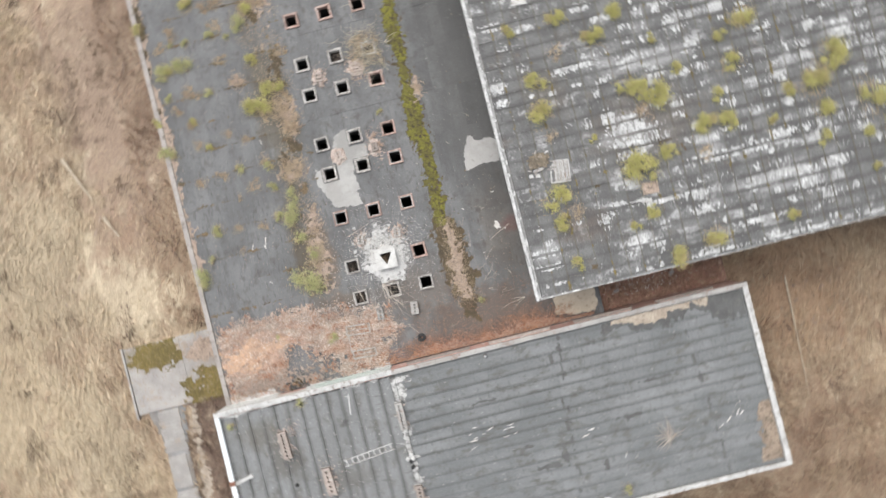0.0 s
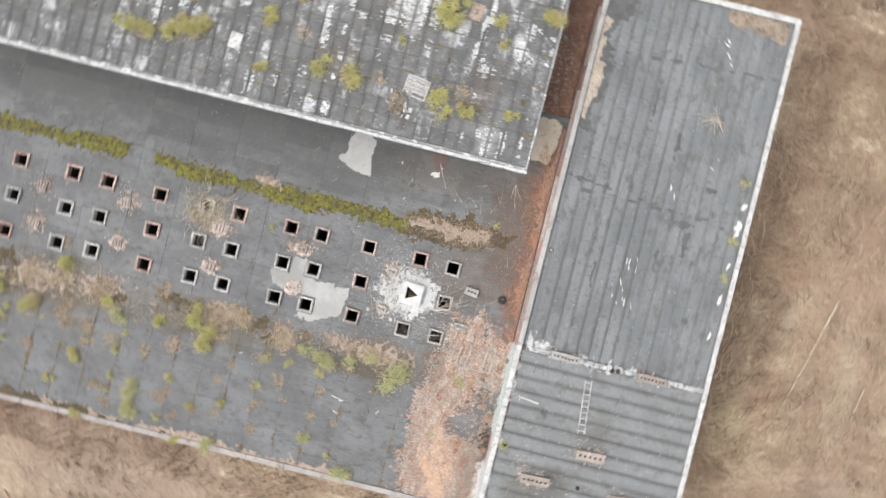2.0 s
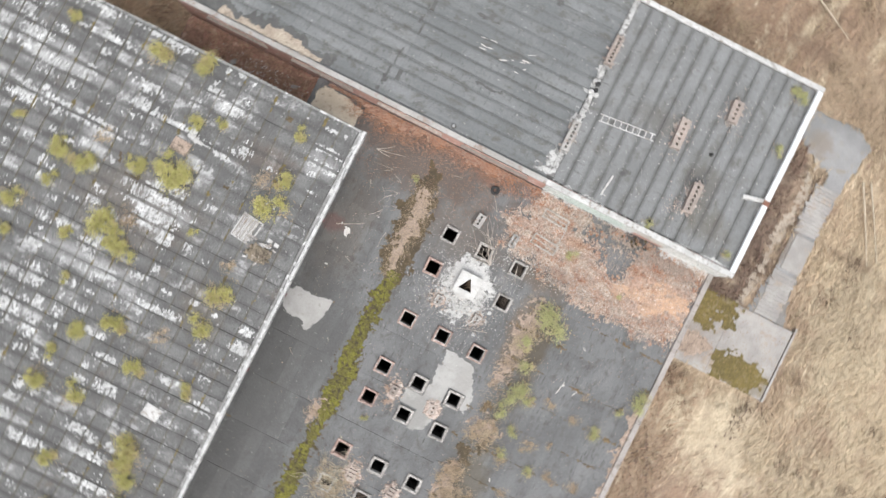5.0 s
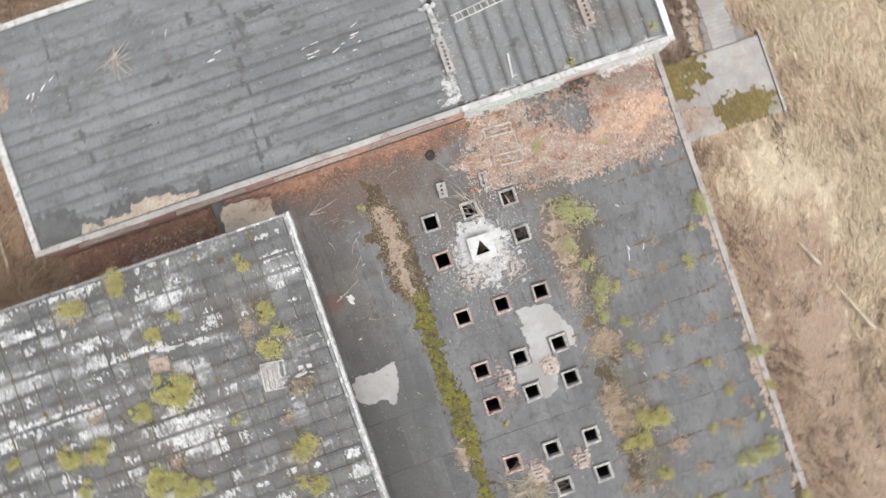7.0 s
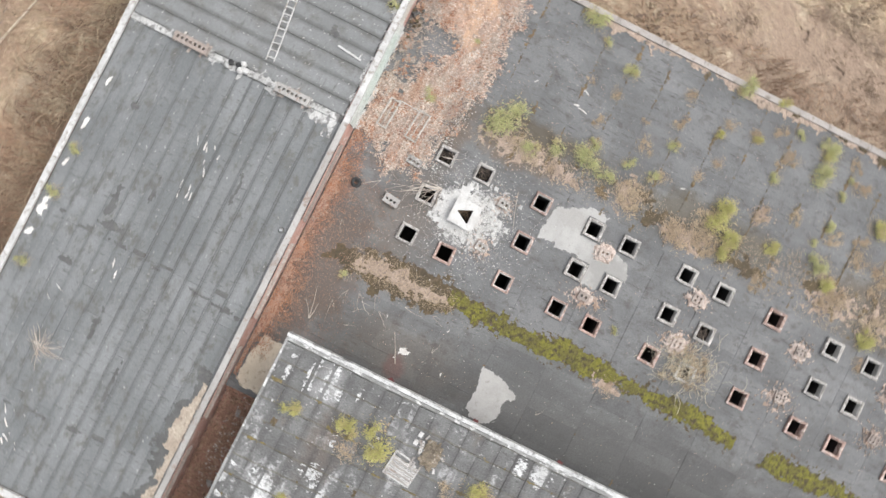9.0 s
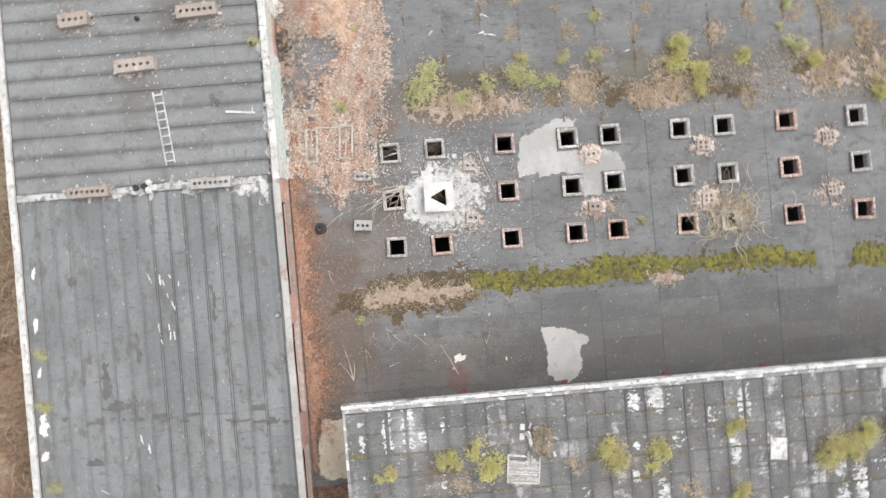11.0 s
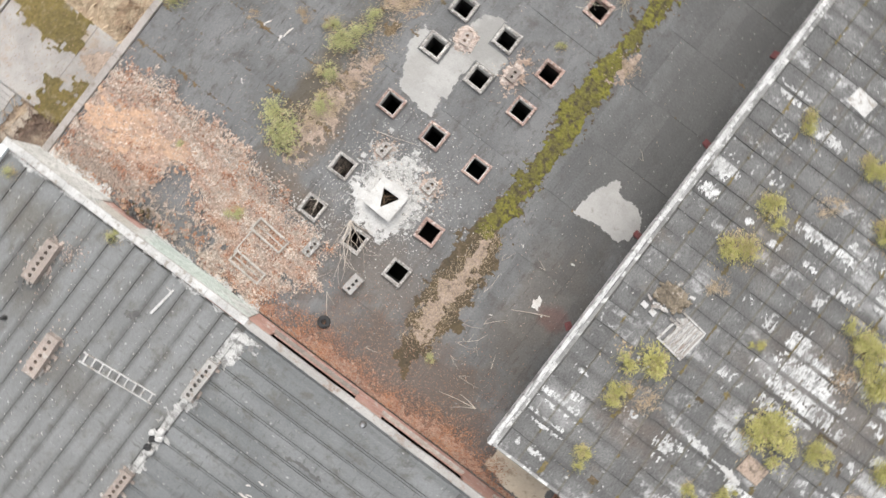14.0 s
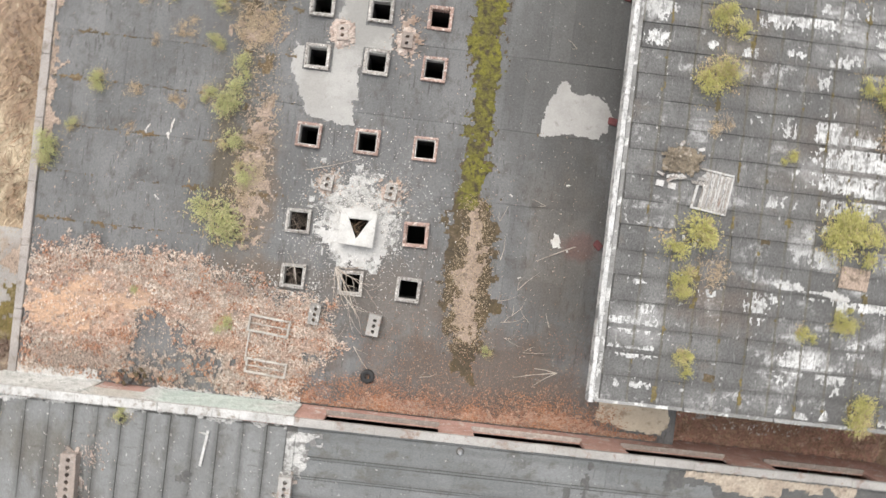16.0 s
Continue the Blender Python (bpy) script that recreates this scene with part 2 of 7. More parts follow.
LIMEWASH = surface("green_tinged_whitewash", (0.68, 0.68, 0.66), (0.54, 0.54, 0.52), (0.38, 0.4, 0.37), 1.2, 5.0, 0.26, stain_at=(0.48, 0.62), dirt=(((0.5, 0.64, 0.57), (-4.4, -7.02), (3.0, 1.0), 0.45), ((0.5, 0.46, 0.4), (-8.2, -7.02), (1.2, 1.0), 0.7)))
EAVE = surface("grey_weathered_eave", (0.2, 0.198, 0.19), (0.3, 0.298, 0.29), (0.6, 0.6, 0.585), 0.8, 1.6, 0.25, stain_at=(0.53, 0.6))
FLAKE = surface("white_flaking_coat", (0.62, 0.625, 0.615), (0.44, 0.44, 0.43), (0.28, 0.278, 0.27), 0.9, 4.0, 0.25, bump=0.2, stain_at=(0.5, 0.62), streak=(((0.22, 0.22, 0.215), (17.0, 2.2, 1.0), 0.53, 0.6), ((0.24, 0.238, 0.23), (5.0, 5.0, 1.0), 0.56, 0.64)))
COPING = surface("stained_pale_concrete_coping", (0.42, 0.405, 0.385), (0.33, 0.315, 0.295), (0.26, 0.195, 0.16), 0.8, 2.2, 0.16)
PALE_LITTER = surface("cream_dry_silt", (0.42, 0.36, 0.29), (0.35, 0.29, 0.23), (0.24, 0.195, 0.155), 1.0, 3.0, 0.3, bump=0.5, bump_scale=12)
YARD = surface("pale_lilac_grey_concrete", (0.4, 0.38, 0.36), (0.3, 0.285, 0.268), (0.36, 0.3, 0.24), 0.5, 0.9, 0.14, dirt=(((0.25, 0.2, 0.16), (-14.6, -3.4), (2.6, 1.6), 0.7), ((0.17, 0.14, 0.09), (-14.6, -6.2), (3.0, 1.2), 0.7), ((0.2, 0.17, 0.11), (-19.6, -2.6), (2.4, 1.2), 0.6)))
CONCRETE = surface("grey_concrete", (0.3, 0.295, 0.285), (0.24, 0.232, 0.222), (0.18, 0.16, 0.135), 0.5, 1.2, 0.16)
PALE_PATCH = surface("pale_cement_screed", (0.4, 0.392, 0.375), (0.345, 0.338, 0.322), (0.28, 0.27, 0.25), 0.8, 3.0, 0.1, bump=0.1, stain_at=(0.56, 0.75),
                     dirt=(((0.27, 0.265, 0.25), (-0.6, 8.3), (2.2, 1.9), 0.85), ((0.31, 0.3, 0.28), (-2.4, 5.2), (0.7, 1.2), 0.6)))
VERGE = surface("grey_flaking_white_paint", (0.6, 0.6, 0.59), (0.45, 0.45, 0.44), (0.2, 0.195, 0.185), 1.2, 4.0, 0.25, stain_at=(0.5, 0.7), streak=(((0.2, 0.2, 0.195), (14.0, 1.2, 1.0), 0.54, 0.64),))
TAN_PATCH = surface("tan_cement_screed", (0.6, 0.53, 0.42), (0.52, 0.45, 0.35), (0.36, 0.29, 0.22), 0.8, 3.0, 0.1, bump=0.1)
CURB_GREY = surface("grey_cement_curb", (0.36, 0.34, 0.315), (0.27, 0.25, 0.23), (0.56, 0.54, 0.51), 2.0, 8.0, 0.36, vary="object", amount=0.2, stain_at=(0.52, 0.6), specks=((0.14, 0.12, 0.1), 9.0, 0.6, 0.68))
CURB_RED = surface("reddish_brick_curb", (0.38, 0.26, 0.22), (0.29, 0.2, 0.17), (0.56, 0.49, 0.44), 2.0, 8.0, 0.36, vary="object", amount=0.2, stain_at=(0.52, 0.6), specks=((0.16, 0.11, 0.09), 9.0, 0.6, 0.68))
# rim colour raised to make up for the dimness inside the openings
LINING = surface("paled_shaft_rim", (0.55, 0.535, 0.51), (0.44, 0.425, 0.4), (0.28, 0.255, 0.23), 2.0, 6.0, 0.3, vary="object", amount=0.15)
# near-black: the shade deep inside shafts and flues is put into this colour
SHAFT = surface("unlit_shaft_lining", (0.035, 0.032, 0.03), (0.02, 0.019, 0.018), (0.05, 0.04, 0.035), 1.5, 4.0, 0.2)
BRICK = surface("red_brick", (0.3, 0.14, 0.095), (0.24, 0.12, 0.085), (0.4, 0.33, 0.28), 1.2, 3.0, 0.2, vary="object", amount=0.25)
PINK_BRICK = surface("mortar_smeared_brick", (0.38, 0.315, 0.275), (0.31, 0.265, 0.235), (0.45, 0.41, 0.37), 2.0, 5.0, 0.2, vary="object", amount=0.25)
RUBBLE = surface("brick_and_mortar_rubble", (0.46, 0.36, 0.3), (0.4, 0.29, 0.22), (0.55, 0.5, 0.45), 1.5, 5.0, 0.2, vary="island", amount=0.3)
MORTAR = surface("pinkish_crumbled_mortar", (0.5, 0.42, 0.37), (0.43, 0.34, 0.29), (0.58, 0.54, 0.49), 2.0, 5.0, 0.3, bump=0.7, bump_scale=14)
CHIP = surface("white_mortar_chips", (0.62, 0.61, 0.58), (0.5, 0.47, 0.43), None, 2.0, 5.0, 0.15, vary="island", amount=0.3)
DUST = surface("white_lime_spill", (0.5, 0.497, 0.48), (0.37, 0.367, 0.353), (0.19, 0.187, 0.18), 1.2, 4.0, 0.34, stain_at=(0.46, 0.6))
LIME = surface("smooth_white_lime", (0.56, 0.555, 0.54), (0.47, 0.465, 0.45), (0.34, 0.335, 0.32), 1.4, 4.0, 0.14, bump=0.1, stain_at=(0.52, 0.68))
MOSS = surface("olive_moss", (0.165, 0.155, 0.026), (0.11, 0.1, 0.028), (0.062, 0.05, 0.028), 0.9, 3.2, 0.42, bump=0.8, bump_scale=11, stain_at=(0.47, 0.62))
MOSS_YARD = surface("yellowish_olive_moss", (0.17, 0.13, 0.042), (0.12, 0.095, 0.034), (0.22, 0.175, 0.1), 0.6, 2.2, 0.35, bump=0.8, bump_scale=9)
MOSS_DARK = surface("brown_damp_moss", (0.1, 0.075, 0.04), (0.07, 0.054, 0.034), (0.14, 0.105, 0.07), 0.8, 3.5, 0.4, bump=0.8, bump_scale=11)
LEAF_DIRT = (((0.31, 0.25, 0.21), (-9.6, -6.2), (3.0, 1.0), 0.75), ((0.28, 0.22, 0.18), (-4.3, -2.7), (1.8, 0.7), 0.7), ((0.4, 0.23, 0.14), (-4.6, -5.0), (0.8, 0.4), 0.5), ((0.3, 0.265, 0.23), (-6.0, -6.2), (2.2, 0.9), 0.75))
LITTER = surface("rotting_orange_leaf_litter", (0.46, 0.315, 0.235), (0.37, 0.29, 0.24), (0.25, 0.205, 0.175), 0.6, 1.6, 0.45, bump=0.8, bump_scale=12, stain_at=(0.48, 0.64), stretch=(0.6, 1.2, 1), dirt=LEAF_DIRT)
LEAF = surface("fallen_leaves", (0.52, 0.37, 0.29), (0.45, 0.37, 0.31), (0.35, 0.275, 0.235), 0.8, 5.0, 0.2, bump=0.0, vary="island", amount=0.38, stain_at=(0.5, 0.62), stretch=(0.6, 1.2, 1), dirt=LEAF_DIRT)
PALE_LEAF = surface("bleached_fallen_leaves", (0.55, 0.46, 0.385), (0.46, 0.39, 0.33), (0.6, 0.54, 0.48), 0.9, 6.0, 0.2, bump=0.0, vary="island", amount=0.32, dirt=LEAF_DIRT)
RED_LEAF = surface("rust_red_fallen_leaves", (0.38, 0.19, 0.11), (0.31, 0.17, 0.12), (0.46, 0.32, 0.24), 0.9, 6.0, 0.2, bump=0.0, vary="island", amount=0.36, stain_at=(0.5, 0.62))
STRAW_LITTER = surface("pinkish_dry_litter", (0.39, 0.305, 0.245), (0.31, 0.24, 0.19), (0.17, 0.135, 0.105), 1.4, 4.0, 0.45, bump=0.8, bump_scale=14, stain_at=(0.5, 0.66))
STRAW_BAND = surface("brown_beige_plant_litter", (0.31, 0.245, 0.185), (0.24, 0.185, 0.14), (0.13, 0.105, 0.08), 1.2, 4.0, 0.45, bump=0.8, bump_scale=14, stain_at=(0.48, 0.64))
STRAW = surface("dry_straw", (0.45, 0.36, 0.25), (0.38, 0.29, 0.2), None, 0.6, 2.0, 0.15, bump=0.0, vary="island", amount=0.35)
DRY_LEAF = surface("withered_brown_leaves", (0.42, 0.33, 0.2), (0.34, 0.255, 0.15), None, 0.6, 2.0, 0.15, bump=0.0, vary="island", amount=0.35)
TWIG = surface("bleached_dead_twigs", (0.5, 0.45, 0.39), (0.36, 0.3, 0.25), None, 2.0, 4.0, 0.2, bump=0.0, vary="object", amount=0.2)
BUSH = surface("pale_lichened_twigs", (0.5, 0.46, 0.36), (0.38, 0.34, 0.25), (0.3, 0.24, 0.19), 2.0, 4.0, 0.2, bump=0.0, vary="object", amount=0.3)
NEST = surface("grey_brown_nest_twigs", (0.2, 0.16, 0.13), (0.14, 0.11, 0.09), None, 2.0, 4.0, 0.2, bump=0.0)
STEM = surface("thin_brown_stems", (0.2, 0.14, 0.09), (0.14, 0.1, 0.07), None, 2.0, 4.0, 0.2, bump=0.0)
GREEN = surface("yellow_green_foliage", (0.43, 0.405, 0.145), (0.36, 0.345, 0.125), (0.45, 0.38, 0.2), 0.9, 3.0, 0.2, bump=0.0, vary="island", amount=0.22)
PINE = surface("pale_green_foliage", (0.41, 0.41, 0.19), (0.35, 0.355, 0.165), (0.45, 0.4, 0.24), 0.9, 3.0, 0.2, bump=0.0, vary="island", amount=0.22)
MEADOW = (((0.275, 0.2, 0.15), (-17.5, 18.0), (6.5, 13.0), 0.8), ((0.5, 0.42, 0.3), (-20.5, 1.5), (4.0, 4.5), 0.7), ((0.5, 0.42, 0.3), (-26.5, 6.0), (6.0, 8.0), 0.7), ((0.48, 0.41, 0.29), (-25.0, -9.0), (4.5, 7.0), 0.6),
          ((0.47, 0.325, 0.21), (27.5, -9.0), (7.5, 8.0), 0.6), ((0.36, 0.28, 0.16), (25.5, -5.0), (4.0, 2.2), 0.5), ((0.56, 0.47, 0.33), (-31.0, -4.0), (6.0, 9.0), 0.7), ((0.4, 0.285, 0.21), (3.0, -32.0), (18.0, 5.5), 0.7), ((0.25, 0.19, 0.125), (3.0, -21.8), (19.0, 4.2), 0.7),
          ((0.17, 0.135, 0.1), (6.4, -22.6), (2.4, 1.6), 0.7), ((0.2, 0.15, 0.11), (1.4, -22.3), (2.8, 1.6), 0.7), ((0.4, 0.33, 0.25), (4.4, -26.0), (3.0, 1.6), 0.6), ((0.44, 0.29, 0.205), (-1.3, -26.4), (3.2, 1.6), 0.6),
          ((0.5, 0.42, 0.27), (-4.0, -24.3), (2.6, 1.6), 0.6), ((0.36, 0.23, 0.15), (8.1, -26.3), (2.6, 1.5), 0.6), ((0.24, 0.18, 0.125), (13.0, -23.5), (3.2, 1.6), 0.6), ((0.33, 0.26, 0.22), (-9.3, -32.9), (4.0, 3.0), 0.5),
          # last ellipse: dark reddish soil with the shade beside the annex painted in
          ((0.25, 0.175, 0.125), (-14.3, -24.9), (2.4, 1.0), 0.6), ((0.27, 0.195, 0.14), (-6.6, -30.9), (3.0, 0.9), 0.55), ((0.5, 0.42, 0.31), (0.5, -31.6), (7.0, 1.4), 0.55), ((0.33, 0.25, 0.17), (-20.5, -23.0), (6.5, 3.6), 0.75), ((0.28, 0.21, 0.145), (-22.6, -13.0), (3.6, 0.5), 0.55), ((0.15, 0.108, 0.082), (-14.6, -11.4), (5.2, 9.0), 0.95))
LAID = (((0.32, 0.222, 0.155), (0.55, 0.17, 1.0), 0.54, 0.68), ((0.6, 0.51, 0.37), (0.42, 0.15, 1.0), 0.53, 0.68), ((0.26, 0.182, 0.13), (1.9, 0.5, 1.0), 0.6, 0.7), ((0.62, 0.53, 0.39), (1.6, 0.45, 1.0), 0.6, 0.7))
GROUND = surface("matted_dry_meadow", (0.42, 0.33, 0.23), (0.27, 0.19, 0.135), (0.2, 0.14, 0.1), 0.085, 0.3, 0.3, bump=0.6, bump_scale=7, stain_at=(0.55, 0.72), dirt=MEADOW, streak=LAID, swirl=0.22)
GRASS = surface("dry_meadow_grass", (0.53, 0.42, 0.29), (0.36, 0.255, 0.175), (0.42, 0.33, 0.21), 0.085, 0.3, 0.1, bump=0.0, vary="island", amount=0.18, dirt=MEADOW, streak=LAID, swirl=0.22)
BRUSH = surface("brown_winter_scrub", (0.33, 0.22, 0.15), (0.25, 0.16, 0.11), (0.38, 0.28, 0.18), 0.2, 0.8, 0.15, bump=0.0, vary="island", amount=0.4)
DARK_SCRUB = surface("dark_brown_dead_weeds", (0.2, 0.14, 0.095), (0.15, 0.105, 0.075), (0.24, 0.18, 0.11), 0.3, 1.0, 0.15, bump=0.0, vary="island", amount=0.35)
# reddish weeds, toned down further for the shade beside the annex wall
SHADED_SCRUB = surface("dark_reddish_dead_weeds", (0.21, 0.138, 0.105), (0.15, 0.1, 0.078), (0.27, 0.2, 0.145), 0.5, 1.5, 0.15, bump=0.0, vary="island", amount=0.4)
LIP = surface("pinkish_grey_concrete_lip", (0.38, 0.345, 0.32), (0.3, 0.275, 0.255), (0.2, 0.17, 0.14), 0.6, 2.0, 0.2, stain_at=(0.52, 0.7))
PATH = surface("grey_gravel_path", (0.3, 0.297, 0.295), (0.22, 0.22, 0.218), (0.27, 0.24, 0.2), 0.4, 1.5, 0.2, dirt=(((0.2, 0.165, 0.13), (-18.4, -12.5), (0.9, 3.0), 0.7), ((0.2, 0.17, 0.14), (-20.4, -9.0), (0.8, 2.5), 0.6), ((0.22, 0.18, 0.14), (-17.6, -19.0), (1.4, 1.2), 0.6)))
RUBBER = surface("old_tyre_rubber", (0.022, 0.022, 0.023), (0.035, 0.034, 0.033), None, 3.0, 6.0, 0.15, rough=0.75)
TIN = surface("galvanised_grey_metal", (0.4, 0.41, 0.42), (0.32, 0.33, 0.34), (0.25, 0.2, 0.16), 1.0, 3.0, 0.1, rough=0.5, metal=0.3)
PAINTED_WOOD = surface("bleached_grey_wood", (0.48, 0.45, 0.41), (0.38, 0.35, 0.31), (0.25, 0.2, 0.16), 2.0, 5.0, 0.15)
LOG = surface("sun_bleached_log", (0.56, 0.48, 0.37), (0.46, 0.385, 0.29), (0.34, 0.27, 0.2), 1.0, 4.0, 0.2)
RED_RAG = surface("dull_red_cloth", (0.19, 0.065, 0.065), (0.14, 0.055, 0.055), None, 3.0, 6.0, 0.2)
WALL = surface("dirty_render_wall", (0.13, 0.105, 0.095), (0.09, 0.075, 0.07), (0.17, 0.09, 0.07), 0.5, 1.6, 0.25)
SCRAP = surface("brown_matted_roof_dirt", (0.2, 0.165, 0.12), (0.14, 0.115, 0.085), (0.34, 0.3, 0.25), 1.5, 4.0, 0.4, bump=0.8, bump_scale=12)
TAR = surface("dark_tar_smear", (0.118, 0.119, 0.117), (0.09, 0.09, 0.087), (0.14, 0.137, 0.128), 1.0, 3.0, 0.2)
SOIL = surface("brown_dead_bracken", (0.38, 0.295, 0.205), (0.29, 0.21, 0.15), (0.4, 0.33, 0.24), 0.12, 0.6, 0.3, bump=0.4, bump_scale=9, stain_at=(0.54, 0.72), dirt=MEADOW, streak=LAID, swirl=0.22)
TRACK = surface("dark_rut_soil", (0.2, 0.145, 0.11), (0.16, 0.115, 0.085), None, 0.8, 2.0, 0.3)
ORANGE_MAT = surface("orange_needle_mat", (0.53, 0.35, 0.235), (0.45, 0.31, 0.22), (0.37, 0.27, 0.21), 0.6, 2.2, 0.3, bump=0.5, bump_scale=14, stretch=(0.5, 1.5, 1))
JOINT_MOSS = surface("rusty_brown_joint_moss", (0.15, 0.103, 0.056), (0.1, 0.08, 0.048), (0.21, 0.165, 0.095), 0.8, 3.0, 0.4, bump=0.8, bump_scale=11)
SHEET_MOSS = surface("olive_brown_lap_moss", (0.16, 0.125, 0.05), (0.11, 0.09, 0.045), (0.19, 0.15, 0.08), 0.8, 3.0, 0.4, bump=0.8, bump_scale=11)
RED_RENDER = surface("pinkish_broken_render", (0.5, 0.31, 0.26), (0.4, 0.235, 0.19), (0.56, 0.47, 0.42), 1.0, 3.0, 0.25)
GAP_SOIL = surface("reddish_brown_rotting_litter", (0.36, 0.2, 0.15), (0.25, 0.145, 0.11), (0.44, 0.32, 0.25), 0.8, 2.4, 0.35, bump=0.5, bump_scale=12, stain_at=(0.52, 0.68))
# floor colour with the indoor darkness painted in, so openings read black
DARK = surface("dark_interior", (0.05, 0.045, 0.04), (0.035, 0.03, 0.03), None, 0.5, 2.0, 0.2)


# ---------- builders ----------
rng = random.Random(7)


def mesh_of(name, verts, faces, material):
    me = bpy.data.meshes.new(name)
    me.from_pydata(verts, [], faces)
    me.materials.append(material)
    me.validate()
    return me


def part(name, source, material, parent=None, label=""):
    """One mesh object out of a bmesh or a (verts, faces) pair, under a thing or a part."""
    if isinstance(source, bmesh.types.BMesh):
        me = bpy.data.meshes.new(name)
        bmesh.ops.recalc_face_normals(source, faces=source.faces[:])
        source.to_mesh(me)
        source.free()
        me.materials.append(material)
    elif isinstance(source, bpy.types.Mesh):
        me = source
    else:
        me = mesh_of(name, *source, material)
    ob = new(name, me)
    if parent:
        ob.parent = parent
    return tagged(ob, label)


def thing(name, x, y, z, label, category, group="", kind="", turn=0.0):
    ob = new(name)
    ob.empty_display_size = 0.2
    ob.matrix_basis = pose(x, y, z, 0, 0, turn)
    return tagged(ob, label, category, group, kind)


def box(bm, x0, x1, y0, y1, z0, z1, bevel=0.0):
    r = bmesh.ops.create_cube(bm, size=1)
    m = Matrix.Translation(((x0 + x1) / 2, (y0 + y1) / 2, (z0 + z1) / 2)) @ Matrix.Diagonal((x1 - x0, y1 - y0, z1 - z0, 1))
    bmesh.ops.transform(bm, matrix=m, verts=r["verts"])
    if bevel:
        edges = list({e for v in r["verts"] for e in v.link_edges})
        bmesh.ops.bevel(bm, geom=edges, offset=bevel, segments=1, affect="EDGES", clamp_overlap=True)
    return bm


def boxes(*rows, bevel=0.0):
    bm = bmesh.new()
    for row in rows:
        box(bm, *row, bevel=bevel)
    return bm


def worn(bm, amount, scale=2.0):
    """Ragged corners for old masonry."""
    for v in bm.verts:
        v.co += noise.noise_vector(v.co * scale) * amount
    return bm


def rects_minus(rect, holes):
    """A rectangle cut into rectangles that leave the holes free."""
    todo = [rect]
    for hx0, hx1, hy0, hy1 in holes:
        done = []
        for x0, x1, y0, y1 in todo:
            if hx1 <= x0 or hx0 >= x1 or hy1 <= y0 or hy0 >= y1:
                done.append((x0, x1, y0, y1))
                continue
            if hy0 > y0:
                done.append((x0, x1, y0, hy0))
            if hy1 < y1:
                done.append((x0, x1, hy1, y1))
            a, b = max(y0, hy0), min(y1, hy1)
            if hx0 > x0:
                done.append((x0, hx0, a, b))
            if hx1 < x1:
                done.append((hx1, x1, a, b))
        todo = done
    return todo


def slabs(rects, z0, z1, lift=None):
    """Plain blocks as verts and faces, tops tilted a little by lift(x, y)."""
    verts, faces = [], []
    for x0, x1, y0, y1 in rects:
        k = len(verts)
        for z in (z0, z1):
            for x, y in ((x0, y0), (x1, y0), (x1, y1), (x0, y1)):
                verts.append((x, y, z + (lift(x, y) if lift and z == z1 else 0)))
        faces += [(k + 4, k + 5, k + 6, k + 7), (k, k + 1, k + 5, k + 4), (k + 1, k + 2, k + 6, k + 5), (k + 2, k + 3, k + 7, k + 6), (k + 3, k, k + 4, k + 7),
                  (k + 3, k + 2, k + 1, k)]
    return verts, faces


def inside(poly, x, y):
    hit = False
    for (x0, y0), (x1, y1) in zip(poly, poly[1:] + poly[:1]):
        if (y0 > y) != (y1 > y) and x < x0 + (y - y0) / (y1 - y0) * (x1 - x0):
            hit = not hit
    return hit


def edge_gap(poly, x, y):
    """Metres inside a polygon's outline (negative outside)."""
    best = 1e9
    for (x0, y0), (x1, y1) in zip(poly, poly[1:] + poly[:1]):
        dx, dy = x1 - x0, y1 - y0
        k = max(0, min(1, ((x - x0) * dx + (y - y0) * dy) / (dx * dx + dy * dy)))
        best = min(best, math.hypot(x - x0 - k * dx, y - y0 - k * dy))
    return best if inside(poly, x, y) else -best


def ragged(x, y, size, seed=0.0):
    p = Vector((x / size, y / size, seed))
    return noise.noise(p) + 0.5 * noise.noise(p * 2.3) + 0.3 * noise.noise(p * 5.1)


def sheet(bounds, step, depth, z, height, relief=0.0, seed=0.0):
    """A thin layer with a ragged outline: wherever depth(x, y) > 0, thicker towards its middle."""
    x0, x1, y0, y1 = bounds
    nx, ny = int((x1 - x0) / step) + 1, int((y1 - y0) / step) + 1
    r = random.Random(int(seed * 100) + 5)
    value = {(i, j): depth(x0 + i * step, y0 + j * step) for i in range(nx) for j in range(ny)}
    verts, faces, at = [], [], {}

    def vert(i, j):
        if (i, j) not in at:
            at[i, j] = len(verts)
            x, y = x0 + (i + r.uniform(-0.35, 0.35)) * step, y0 + (j + r.uniform(-0.35, 0.35)) * step
            d = max(0.0, value[i, j])
            rise = min(1.0, d / 0.25)
            verts.append((x, y, z(x, y) + 0.006 + height * rise + relief * rise * abs(ragged(x, y, 0.35, seed))))
        return at[i, j]

    for i in range(nx - 1):
        for j in range(ny - 1):
            if value[i, j] > 0 and value[i + 1, j] > 0 and value[i, j + 1] > 0 and value[i + 1, j + 1] > 0:
                faces.append((vert(i, j), vert(i + 1, j), vert(i + 1, j + 1), vert(i, j + 1)))
    return verts, faces


